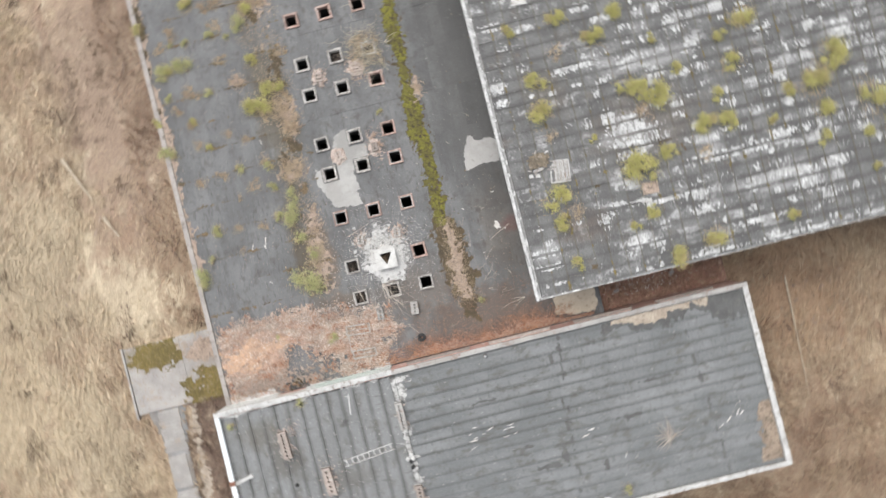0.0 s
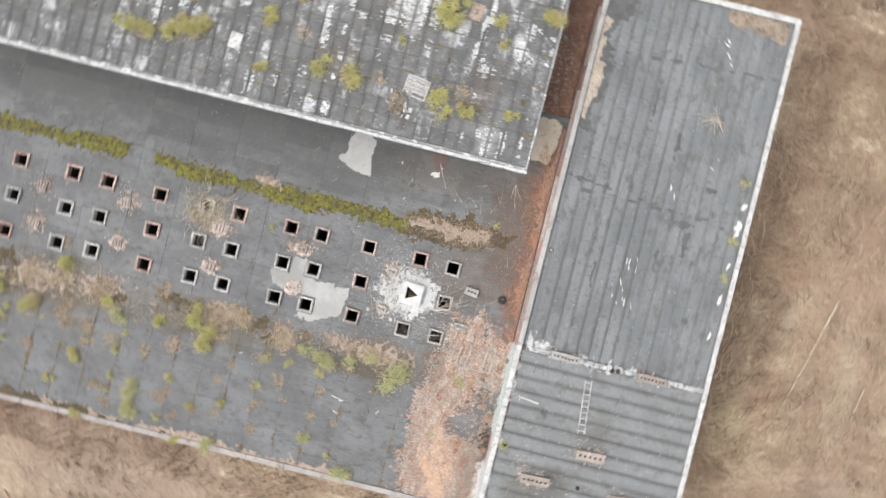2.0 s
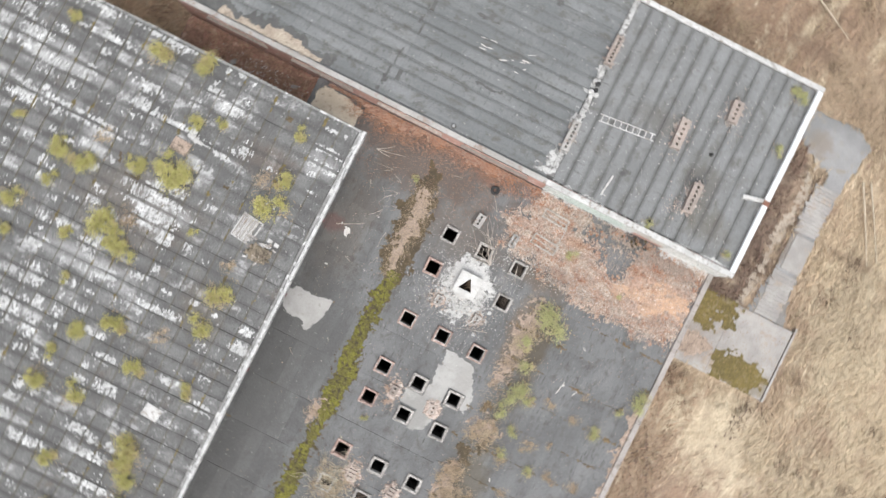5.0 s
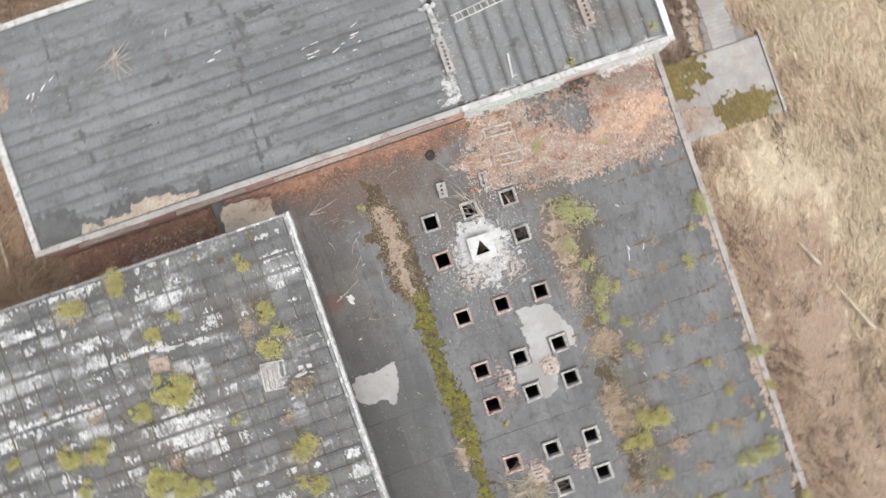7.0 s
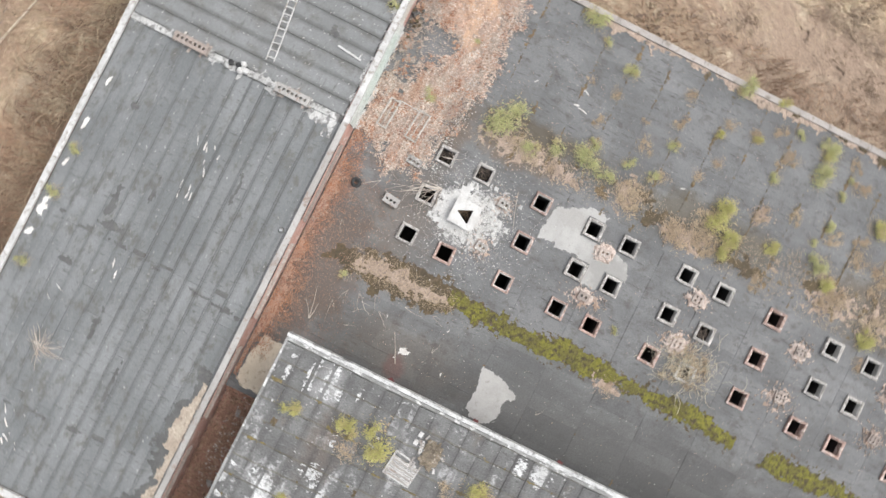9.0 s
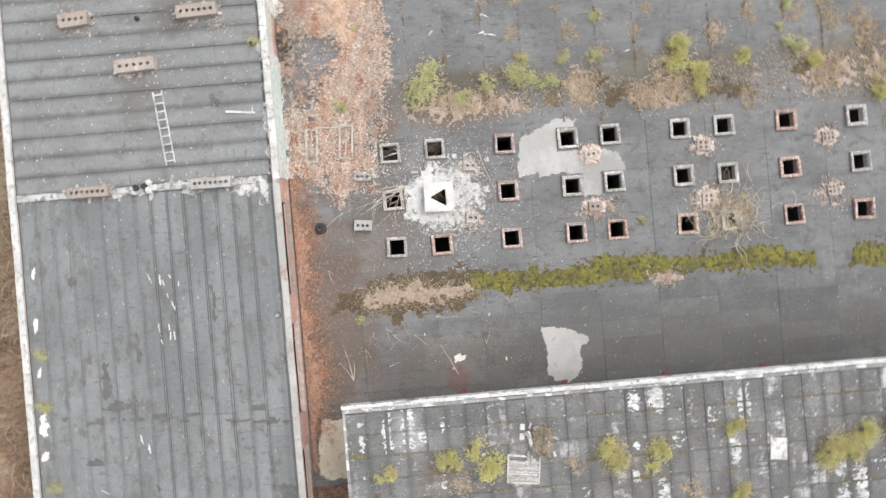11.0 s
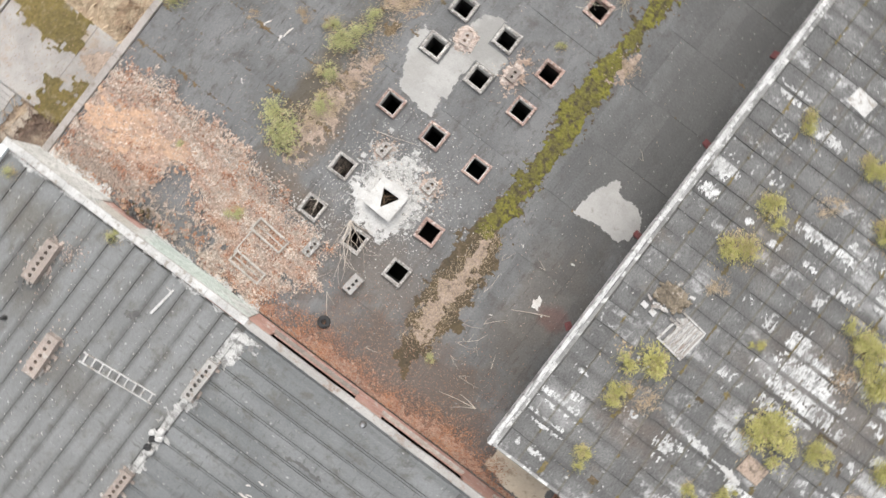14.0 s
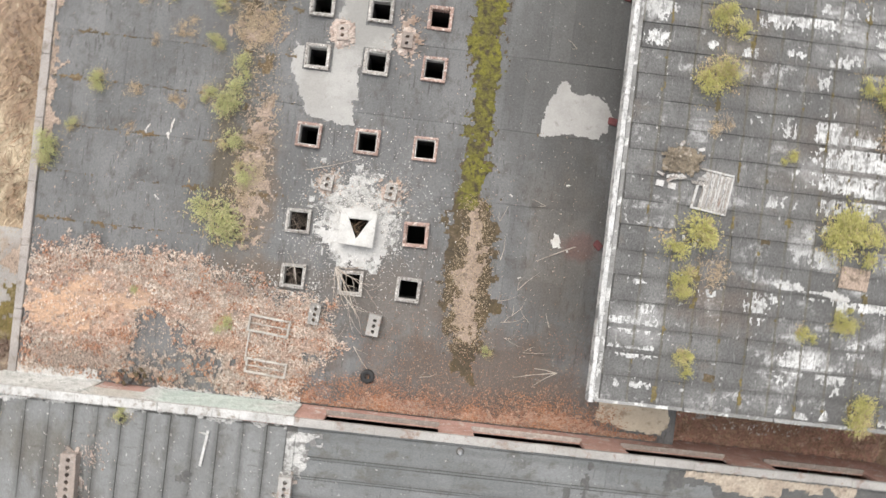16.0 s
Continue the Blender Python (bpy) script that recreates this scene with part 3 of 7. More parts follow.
def scatter(count, pick, size, z, seed, lift=0.05, thick=None):
    """Many small loose flat bits, each a bent quad (or a block, with thick)."""
    r = random.Random(seed)
    verts, faces = [], []
    while count:
        x, y = pick(r)
        if x is None:
            continue
        count -= 1
        s, a, k = r.uniform(*size), r.uniform(0, 6.283), len(verts)
        ca, sa, w = math.cos(a), math.sin(a), r.uniform(0.3, 0.8)
        base = z(x, y) + 0.008 + r.uniform(0, lift)
        quad = [(-s / 2, 0), (0, -s * w / 2), (s / 2, 0), (0, s * w / 2)]
        if thick is None:
            verts += [(x + u * ca - v * sa, y + u * sa + v * ca, base + r.uniform(0, 0.4) * s) for u, v in quad]
            faces.append((k, k + 1, k + 2, k + 3))
        else:
            h = s * thick * r.uniform(0.5, 1)
            quad = [(u * r.uniform(0.7, 1.2), v * r.uniform(0.7, 1.2)) for u, v in quad]
            verts += [(x + u * ca - v * sa, y + u * sa + v * ca, base - 0.01) for u, v in quad]
            verts += [(x + (u * ca - v * sa) * 0.8, y + (u * sa + v * ca) * 0.8, base + h * r.uniform(0.7, 1)) for u, v in quad]
            faces += [(k + 4, k + 5, k + 6, k + 7)] + [(k + i, k + (i + 1) % 4, k + 4 + (i + 1) % 4, k + 4 + i) for i in range(4)]
    return verts, faces


def blades(roots, length, width, lean, seed):
    """Grass blades: two-piece bent strips from each root (x, y, z, heading or None)."""
    r = random.Random(seed)
    verts, faces = [], []
    for x, y, z, head in roots:
        a = r.uniform(0, 6.283) if head is None else head + r.gauss(0, 0.5)
        n, w, t = r.uniform(*length), r.uniform(*width), r.uniform(*lean)
        dx, dy, k = math.cos(a), math.sin(a), len(verts)
        px, py = -dy * w / 2, dx * w / 2
        h1, h2 = n * 0.55 * math.cos(t * 0.7), n * (0.55 * math.cos(t * 0.7) + 0.45 * math.cos(t * 1.15))
        r1, r2 = n * 0.55 * math.sin(t * 0.7), n * (0.55 * math.sin(t * 0.7) + 0.45 * math.sin(min(t * 1.15, 1.5)))
        verts += [(x - px, y - py, z), (x + px, y + py, z), (x + dx * r1 + px * 0.8, y + dy * r1 + py * 0.8, z + h1),
                  (x + dx * r1 - px * 0.8, y + dy * r1 - py * 0.8, z + h1), (x + dx * r2, y + dy * r2, z + max(0.03, h2))]
        faces += [(k, k + 1, k + 2, k + 3), (k + 3, k + 2, k + 4)]
    return verts, faces


def tube(points, radius, sides=5):
    """A tapering stick along a few points, as verts and faces."""
    verts, faces = [], []
    for n, p in enumerate(points):
        p = Vector(p)
        ahead = (Vector(points[min(n + 1, len(points) - 1)]) - Vector(points[max(n - 1, 0)])).normalized()
        side = ahead.orthogonal().normalized()
        up = ahead.cross(side)
        rad = radius * (1 - 0.65 * n / max(1, len(points) - 1))
        for s in range(sides):
            c = 6.2832 * s / sides
            verts.append(tuple(p + side * math.cos(c) * rad + up * math.sin(c) * rad))
    for n in range(len(points) - 1):
        for s in range(sides):
            a, b = n * sides + s, n * sides + (s + 1) % sides
            faces.append((a, b, b + sides, a + sides))
    faces += [tuple(range(sides - 1, -1, -1)), tuple(range((len(points) - 1) * sides, len(points) * sides))]
    return verts, faces


def joined(*pairs):
    verts, faces = [], []
    for v, f in pairs:
        k = len(verts)
        verts += v
        faces += [tuple(i + k for i in face) for face in f]
    return verts, faces


def crooked(x, y, z, length, heading, rise, r, bends=4):
    points, h = [(x, y, z)], heading
    for n in range(bends):
        h += r.uniform(-0.3, 0.3)
        step = length / bends
        px, py, pz = points[-1]
        points.append((px + math.cos(h) * step, py + math.sin(h) * step, max(z * 0 + 0.02, pz + rise * step)))
    return points


def holes_plate(x0, x1, y0, y1, z0, z1, circles, sides=8):
    """A block with round holes right through it: top and bottom with openings, walls and hole linings."""
    bm = bmesh.new()
    xs = sorted({x0, x1, *(c[0] - c[2] * 1.35 for c in circles), *(c[0] + c[2] * 1.35 for c in circles)})
    ys = sorted({y0, y1, *(c[1] - c[2] * 1.35 for c in circles), *(c[1] + c[2] * 1.35 for c in circles)})
    for z, flip in ((z1, False), (z0, True)):
        for xa, xb in zip(xs, xs[1:]):
            for ya, yb in zip(ys, ys[1:]):
                mx, my = (xa + xb) / 2, (ya + yb) / 2
                hole = next((c for c in circles if abs(c[0] - mx) < 0.01 and abs(c[1] - my) < 0.01), None)
                if not hole:
                    bm.faces.new([bm.verts.new((x, y, z)) for x, y in ((xa, ya), (xb, ya), (xb, yb), (xa, yb))])
                    continue
                ring = [(mx + hole[2] * math.cos(6.2832 * s / sides), my + hole[2] * math.sin(6.2832 * s / sides)) for s in range(sides)]
                outer = []
                for cx, cy in ring:
                    k = min((xb - xa) / 2 / max(1e-6, abs(cx - mx)), (yb - ya) / 2 / max(1e-6, abs(cy - my)))
                    outer.append((mx + (cx - mx) * k, my + (cy - my) * k))
                for s in range(sides):
                    t = (s + 1) % sides
                    bm.faces.new([bm.verts.new((*p, z)) for p in (outer[s], outer[t], ring[t], ring[s])])
                if not flip:
                    for s in range(sides):
                        t = (s + 1) % sides
                        bm.faces.new([bm.verts.new(p) for p in ((*ring[s], z1), (*ring[t], z1), (*ring[t], z0), (*ring[s], z0))])
    for (xa, ya), (xb, yb) in (((x0, y0), (x1, y0)), ((x1, y0), (x1, y1)), ((x1, y1), (x0, y1)), ((x0, y1), (x0, y0))):
        bm.faces.new([bm.verts.new(p) for p in ((xa, ya, z0), (xb, yb, z0), (xb, yb, z1), (xa, ya, z1))])
    bmesh.ops.remove_doubles(bm, verts=bm.verts[:], dist=0.0005)
    return bm


# ---------- levels and plan ----------
GROUND_Z = -5.6
ANNEX_Z = 1.9
GABLE_Z = 4.1
COLS = (-2.33, -0.08, 2.19)
ROWS = (-2.15, 0.0, 3.35, 6.4, 8.4, 11.8, 13.9, 16.95, 20.35, 22.6, 26.0, 28.2, 31.6, 33.8)
HALF = 0.42
OPENINGS = [(x - HALF, x + HALF, y - HALF, y + HALF) for y in ROWS for x in COLS]


def roof0(x, y):
    return 0.004 * ragged(x, y, 1.5)


def on_ground(x, y):
    far = math.hypot(x, y)
    return GROUND_Z + (0.12 * ragged(x, y, 6.0, 2.0) if far < 70 else 0)


def built(x, y, edge=0.0):
    e = edge
    return (-12.65 - e < x < 8.7 and -7.1 < y < 37) or (-12.9 - e < x < 21.9 + e and -18.95 - e < y < -7.0 + e) or (x > 8.5 - e and y > -4.75 - e)


# ---------- ground ----------
span = [math.sinh(k / 9.0) * 3.2 for k in range(-60, 61)]
verts = [(x, y, on_ground(x, y)) for x in span for y in span]
n = len(span)
faces = [(i * n + j, (i + 1) * n + j, (i + 1) * n + j + 1, i * n + j + 1) for i in range(n - 1) for j in range(n - 1)]
ground = part("ground", (verts, faces), GROUND)
tagged(ground, "dry tan and brown winter meadow round the buildings", "ground", kind="structure")

# ---------- main flat roof ----------
main_roof = part("main_roof", slabs(rects_minus((-12.65, 9.75, -4.75, 36.0), OPENINGS) + [(-12.65, 9.75, -7.05, -4.754)], -0.35, -0.035), JOINT)
tagged(main_roof, "flat bitumen roof in grey felt strips with mossy joints", "roof", kind="structure")
passage_roof = part("passage_roof", slabs([(9.754, 13.2, -7.05, -4.4)], -0.35, -0.02), FELT)
tagged(passage_roof, "narrow strip of flat roof between the two higher buildings", "roof", kind="structure")

for name, row in (("wall_west", (-12.6, -12.3, -7.05, 35.95, GROUND_Z - 0.2, -0.35)), ("wall_north", (-12.3, 9.7, 35.65, 35.95, GROUND_Z - 0.2, -0.35))):
    tagged(part(name, boxes(row), WALL), "dirty rendered outer wall of the low hall", "wall", kind="structure")
# near-black floor keeps what shows through the vents dark
tagged(part("hall_floor", boxes((-12.3, 9.7, -7.05, 35.65, GROUND_Z - 0.1, GROUND_Z + 0.16)), DARK), "concrete floor of the hall, coloured dark as an unlit interior", "floor", kind="structure")
tagged(part("wall_low_passage", boxes((12.95, 13.2, -7.05, -4.3, GROUND_Z - 0.2, -0.35)), WALL), "short end wall under the strip of roof", "wall", kind="structure")

edge = part("roof_edge", worn(boxes(*[(-12.78, -12.45, y, y + 2.44, -0.3, 0.1) for y in [-7.02 + 2.45 * k for k in range(17)]], bevel=0.02), 0.035, 1.2), LIP)
tagged(edge, "pale grey concrete lip along the edge of the flat roof", "roof edge", kind="structure")

# ---------- annex with its parapet ----------
WINDOWS = [(-0.3, 3.9), (5.2, 9.3), (10.9, 14.8), (16.4, 20.2)]
WZ = (0.92, 1.8)
cells = [(-12.9, -1.4, -7.35, -7.05, GROUND_Z - 0.2, 1.93)]
for x0, x1, z0, z1 in rects_minus((-1.4, 21.9, GROUND_Z - 0.2, 1.93), [(a, b, *WZ) for a, b in WINDOWS]):
    cells.append((x0, x1, -7.17, -7.05, z0, z1))
tagged(part("annex_wall_north", boxes(*cells), RED_RENDER), "mortar smeared brick wall with long low window openings", "wall", kind="structure")
for name, row in (("annex_wall_south", (-12.9, 21.9, -18.89, -18.69, GROUND_Z - 0.2, 1.93)), ("annex_wall_east", (21.64, 21.9, -18.69, -7.35, GROUND_Z - 0.2, 1.93))):
    tagged(part(name, boxes(row), BRICK), "brick outer wall of the annex", "wall", kind="structure")
tagged(part("annex_wall_west", boxes((-12.9, -12.6, -18.65, -7.35, GROUND_Z - 0.2, 1.93)), CONCRETE), "grey rendered end wall of the annex", "wall", kind="structure")
whitewash = part("whitewashed_wall", boxes((-12.9, -9.1, -7.047, -7.0, 0.0, 1.93), (-7.2, -1.4, -7.047, -7.0, 0.15, 1.93), (-9.1, -7.2, -7.047, -7.02, 0.9, 1.93)), LIMEWASH)
tagged(whitewash, "whitewashed face of the annex wall above the low roof", "wall", kind="structure")
# near-black floor keeps the window openings dark
tagged(part("annex_floor", boxes((-12.6, 21.6, -18.65, -7.35, GROUND_Z - 0.1, GROUND_Z + 0.1)), DARK), "annex floor, coloured dark as an unlit interior", "floor", kind="structure")
annex_roof = part("annex_roof", boxes((-12.6, 21.63, -18.68, -7.18, 1.8, ANNEX_Z - 0.03)), ANNEX_JOINT)
tagged(annex_roof, "flat annex roof covered with parallel strips of grey felt", "roof", kind="structure")

for k, (a, b) in enumerate(WINDOWS):
    w = thing("window_%d" % (k + 1), (a + b) / 2, -7.1, WZ[0], "long low window opening with a dark empty interior", "window", kind="structure")
    half = (b - a) / 2
    part("window_sill", worn(boxes((-half - 0.05, half + 0.05, -0.02, 0.16, -0.07, 0.004), bevel=0.012), 0.02), PINK_BRICK, w, "stained pinkish masonry sill")


def coping(name, x0, x1, y0, y1, length, material, label):
    """A parapet coping laid as a row of worn concrete stones."""
    top = part(name, boxes((x0 + 0.03, x1 - 0.03, y0 + 0.03, y1 - 0.03, 1.931, 2.02)), COPING)
    tagged(top, label, "coping", kind="structure")
    along_x = x1 - x0 > y1 - y0
    lo, hi = (x0, x1) if along_x else (y0, y1)
    count = max(1, round((hi - lo) / length))
    for k in range(count):
        a, b = lo + (hi - lo) * k / count + 0.002, lo + (hi - lo) * (k + 1) / count - 0.002
        row = (a, b, y0, y1) if along_x else (x0, x1, a, b)
        j = rng.uniform(-0.012, 0.012)
        part("coping_stone", boxes((row[0] + (0 if along_x else j), row[1] + (0 if along_x else j), row[2] + (j if along_x else 0), row[3] + (j if along_x else 0),
                                    1.95, 2.1 + rng.uniform(-0.012, 0.012)), bevel=0.01), material, top)


coping("annex_coping_north_west", -13.0, -1.3, -7.3, -6.98, 0.98, WHITE, "white painted parapet coping of the annex")
coping("annex_coping_north_east", -1.3, 21.95, -7.3, -7.0, 1.5, COPING, "stained pale parapet coping of the annex")
coping("annex_coping_south", -13.0, 21.95, -18.92, -18.64, 1.5, WHITE, "white parapet coping along the meadow")
coping("annex_coping_west", -13.0, -12.68, -18.64, -7.3, 1.4, FRESH_WHITE, "clean white parapet coping above the path")
coping("annex_coping_east", 21.6, 21.95, -18.64, -7.3, 1.4, WHITE, "pale parapet coping at the annex end")

# felt laid lengthwise with a narrow lap strip at each joint, and crosswise beyond the upstand
y, course = -18.63, 0
while y < -7.5:
    wide, course = (0.732 if y + 1.1 < -7.32 else -7.32 - y), course + 1
    lap, seam = rng.uniform(0.06, 0.09), (1.3 if y > -13.6 else 0.25)
    ends = [-1.15] + sorted(x for x in [1.4 + 2.45 * k + (1.2 if course % 2 else 0.0) + rng.uniform(-0.2, 0.2) for k in range(8)] + [8.9, 17.7] if -0.4 < x < 21) + [21.58]
    for a, b in zip(ends, ends[1:]):
        if b - a < 0.25:
            continue
        j, tip = rng.uniform(-0.006, 0.006), rng.uniform(-0.006, 0.006)
        part("felt_strip", slabs([(a, b - 0.005, y + j, y + wide - lap - 0.02 - 0.02 * seam + j)], ANNEX_Z - 0.029, ANNEX_Z + rng.uniform(0, 0.006), lambda px, py: 0.012 * ragged(px, py, 1.0) + tip * (px - a)), ANNEX_FELT_E, annex_roof)
    part("lap_strip", slabs([(12.5, 21.58, y + wide - lap - 0.018, y + wide - 0.014 * seam)], ANNEX_Z - 0.029, ANNEX_Z + 0.002), ANNEX_FELT_E, annex_roof)
    for a, b in ((-1.15, 8.9), (8.93, 12.47)):
        part("lap_strip", slabs([(a, b, y + wide - lap - 0.018, y + wide - 0.02 * seam)], ANNEX_Z - 0.029, ANNEX_Z + 0.01), ANNEX_FELT_E, annex_roof)
    y += wide
x = -12.62
while x < -1.6:
    wide = 0.865 if x + 1.2 < -1.55 else -1.55 - x
    j, gap = rng.uniform(-0.008, 0.008), rng.uniform(0.008, 0.02)
    part("felt_strip", slabs([(x + j, x + wide - gap + j, -18.63, -7.45)], ANNEX_Z - 0.029, ANNEX_Z, lambda px, py: 0.02 * (px - x) / wide), ANNEX_FELT_W, annex_roof)
    x += wide

# ---------- taller hall with flaking roof sheets ----------
GX, GY = 8.62, -4.75
tagged(part("hall_wall_west", boxes((9.76, 10.06, GY + 0.5, 44.0, GROUND_Z - 0.2, GABLE_Z - 0.25)), WALL), "dark stained wall of the taller hall above the flat roof", "wall", kind="structure")
tagged(part("hall_wall_south", boxes((10.06, 44.0, GY + 0.5, GY + 0.8, GROUND_Z - 0.2, GABLE_Z - 0.25)), WALL), "dark stained south wall of the taller hall", "wall", kind="structure")
tagged(part("hall_wall_east", boxes((43.7, 44.0, GY + 0.8, 44.0, GROUND_Z - 0.2, GABLE_Z - 0.25)), WALL), "outer wall of the taller hall", "wall", kind="structure")
tagged(part("hall_wall_north", boxes((10.06, 43.7, 43.7, 44.0, GROUND_Z - 0.2, GABLE_Z - 0.25)), WALL), "outer wall of the taller hall", "wall", kind="structure")
hall_roof = part("hall_roof", boxes((GX - 0.05, 44.05, GY, 44.05, GABLE_Z - 0.25, GABLE_Z - 0.045)), JOINT)
tagged(hall_roof, "large grey roof of overlapping sheets with white flaking patches and moss", "roof", kind="structure")
verge = part("verge_board", worn(boxes(*[(GX - 0.09, GX + 0.09, y, y + 2.395, GABLE_Z - 0.3, GABLE_Z + 0.1) for y in [GY - 0.05 + 2.4 * q for q in range(20)]], bevel=0.012), 0.02), VERGE)
tagged(verge, "greyish white painted verge along the edge of the sheet roof", "verge", kind="structure")
tagged(part("verge_flashing", worn(boxes(*[(GX + 0.1, GX + 0.252, y, y + 1.59, GABLE_Z - 0.04, GABLE_Z + 0.03) for y in [GY + 0.02 + 1.6 * q for q in range(30)]]), 0.03, 3.0), EAVE), "thin grey flashing strip beside the white verge", "flashing", kind="structure")
eave = part("eave_board", worn(boxes(*[(x, x + 2.95, GY - 0.06, GY + 0.07, GABLE_Z - 0.2, GABLE_Z + 0.03) for x in [GX + 0.14 + 3.0 * q for q in range(11)]], bevel=0.01), 0.05, 3.0), EAVE)
tagged(eave, "grey broken eaves edge with white flakes", "eaves", kind="structure")

def flake_mesh(w, d, thick=0.02, seed=0.0):
    """A thin scrap with a torn outline."""
    step = max(0.025, min(w, d) / 7)
    return sheet((-w, w, -d, d), step, lambda x, y: 0.3 * min(w, d) * (1 - (abs(2 * x / w)) ** 2.5 - (abs(2 * y / d)) ** 2.5) + 0.16 * min(w, d) * 2 * ragged(x, y, 0.3 * min(w, d) + 0.05, seed), lambda x, y: 0.0, thick, 0.01, seed)


# ---------- vent openings in the flat roof ----------
RED_CURBS = {(1, 2), (2, 0), (2, 1), (2, 2), (3, 2), (4, 2), (5, 2), (7, 0), (7, 1), (7, 2), (8, 2), (9, 2), (10, 2), (10, 0), (11, 2), (11, 0)}


def vent_curb(x, y, red):
    c = thing("vent_opening", x, y, 0, ("square roof vent opening with a low reddish brick curb" if red else "square roof vent opening with a low grey cement curb"),
              "roof vent", "vent openings in rows on the flat roof", turn=rng.uniform(-1.5, 1.5))
    o, i, h = 0.482 + rng.uniform(-0.015, 0.015), 0.38, rng.uniform(0.1, 0.17)
    m = CURB_RED if red else CURB_GREY
    for row in ((-o, o, -o, -i), (-o, o, i, o), (-o, -i, -i, i), (i, o, -i, i)):
        part("curb_side", worn(boxes((*row, -0.03, h + rng.uniform(-0.01, 0.02)), bevel=0.012), 0.03, 4.0 + rng.random()), m, c)
    t = 0.03
    q = i - 0.004
    part("curb_lining", boxes((-q, q, -q, -q + t, -0.26, h - 0.03), (-q, q, q - t, q, -0.26, h - 0.03), (-q, -q + t, -q + t, q - t, -0.26, h - 0.03), (q - t, q, -q + t, q - t, -0.26, h - 0.03)), m if red and rng.random() < 0.5 else LINING, c, "pale inner rim")
    # below the rim the lining is painted near-black for the unlit depth
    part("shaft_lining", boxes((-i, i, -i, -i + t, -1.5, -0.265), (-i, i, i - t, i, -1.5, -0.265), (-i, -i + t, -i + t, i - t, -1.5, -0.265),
                               (i - t, i, -i + t, i - t, -1.5, -0.265)), SHAFT, c, "shaft lining coloured near-black for the unlit depth")
    return c


for r, y in enumerate(ROWS):
    for q, x in enumerate(COLS):
        if (r, q) != (1, 1):
            vent = vent_curb(x + rng.uniform(-0.03, 0.03), y + rng.uniform(-0.03, 0.03), (r, q) in RED_CURBS)
            if (r, q) in ((1, 0), (0, 0), (6, 1), (6, 2)):
                part("nest", joined(*[tube([(-0.37, rng.uniform(-0.3, 0.3), -0.12), (rng.uniform(-0.15, 0.15), rng.uniform(-0.3, 0.3), -0.08 + rng.uniform(-0.06, 0.06)), (0.37, rng.uniform(-0.3, 0.3), -0.12)] if k % 2 else
                                           [(rng.uniform(-0.3, 0.3), -0.37, -0.14), (rng.uniform(-0.3, 0.3), rng.uniform(-0.15, 0.15), -0.08), (rng.uniform(-0.3, 0.3), 0.37, -0.12)], 0.011, 4) for k in range(13)]), NEST, vent, "tangle of dead twigs across the opening")

# ---------- white chimney cap with its triangular mouth ----------
cap = thing("chimney", -0.03, 0.0, 0, "white concrete chimney cap with a triangular opening", "chimney", turn=-1.5)
part("plinth", worn(boxes((-0.56, 0.56, -0.56, -0.42, -0.02, 0.34), (-0.56, 0.56, 0.42, 0.56, -0.02, 0.34), (-0.56, -0.42, -0.42, 0.42, -0.02, 0.34), (0.42, 0.56, -0.42, 0.42, -0.02, 0.34)), 0.02),
     CONCRETE, cap)
bm = bmesh.new()
tri = [(-0.36, 0.34), (0.4, 0.34), (0.03, -0.4)]
frame_pts = [(-0.68, 0.7), (0.68, 0.7), (0.68, -0.7), (-0.68, -0.7)]
for z in (0.34, 0.5):
    o = [bm.verts.new((*p, z)) for p in frame_pts]
    i = [bm.verts.new((p[0], p[1], z - (0.05 if z > 0.4 else 0))) for p in tri]
    for f in ((o[0], o[1], i[1], i[0]), (o[1], o[2], i[2], i[1]), (o[2], o[3], i[2]), (o[3], o[0], i[0], i[2])):
        bm.faces.new(f)
    if z < 0.4:
        low = o, i
for ring, lower in ((o, low[0]), (i, low[1])):
    for s in range(len(ring)):
        t = (s + 1) % len(ring)
        bm.faces.new((lower[s], lower[t], ring[t], ring[s]))
bmesh.ops.recalc_face_normals(bm, faces=bm.faces[:])
bmesh.ops.bevel(bm, geom=bm.edges[:], offset=0.03, segments=2, affect="EDGES", clamp_overlap=True)
part("cap_slab", worn(bm, 0.045, 2.6), surface("white_cap_paint", (0.6, 0.595, 0.57), (0.5, 0.49, 0.47), (0.34, 0.32, 0.29), 1.6, 5.0, 0.1, stain_at=(0.57, 0.74), bump=0.1), cap)
part("nest", joined(*[tube(crooked(rng.uniform(-0.3, 0.1), rng.uniform(-0.25, 0.25), 0.12 + rng.random() * 0.1, 0.5, rng.uniform(0, 6.28), 0.0, rng, 3), 0.012, 4) for _ in range(26)]), STEM, cap, "dark twigs inside the mouth")

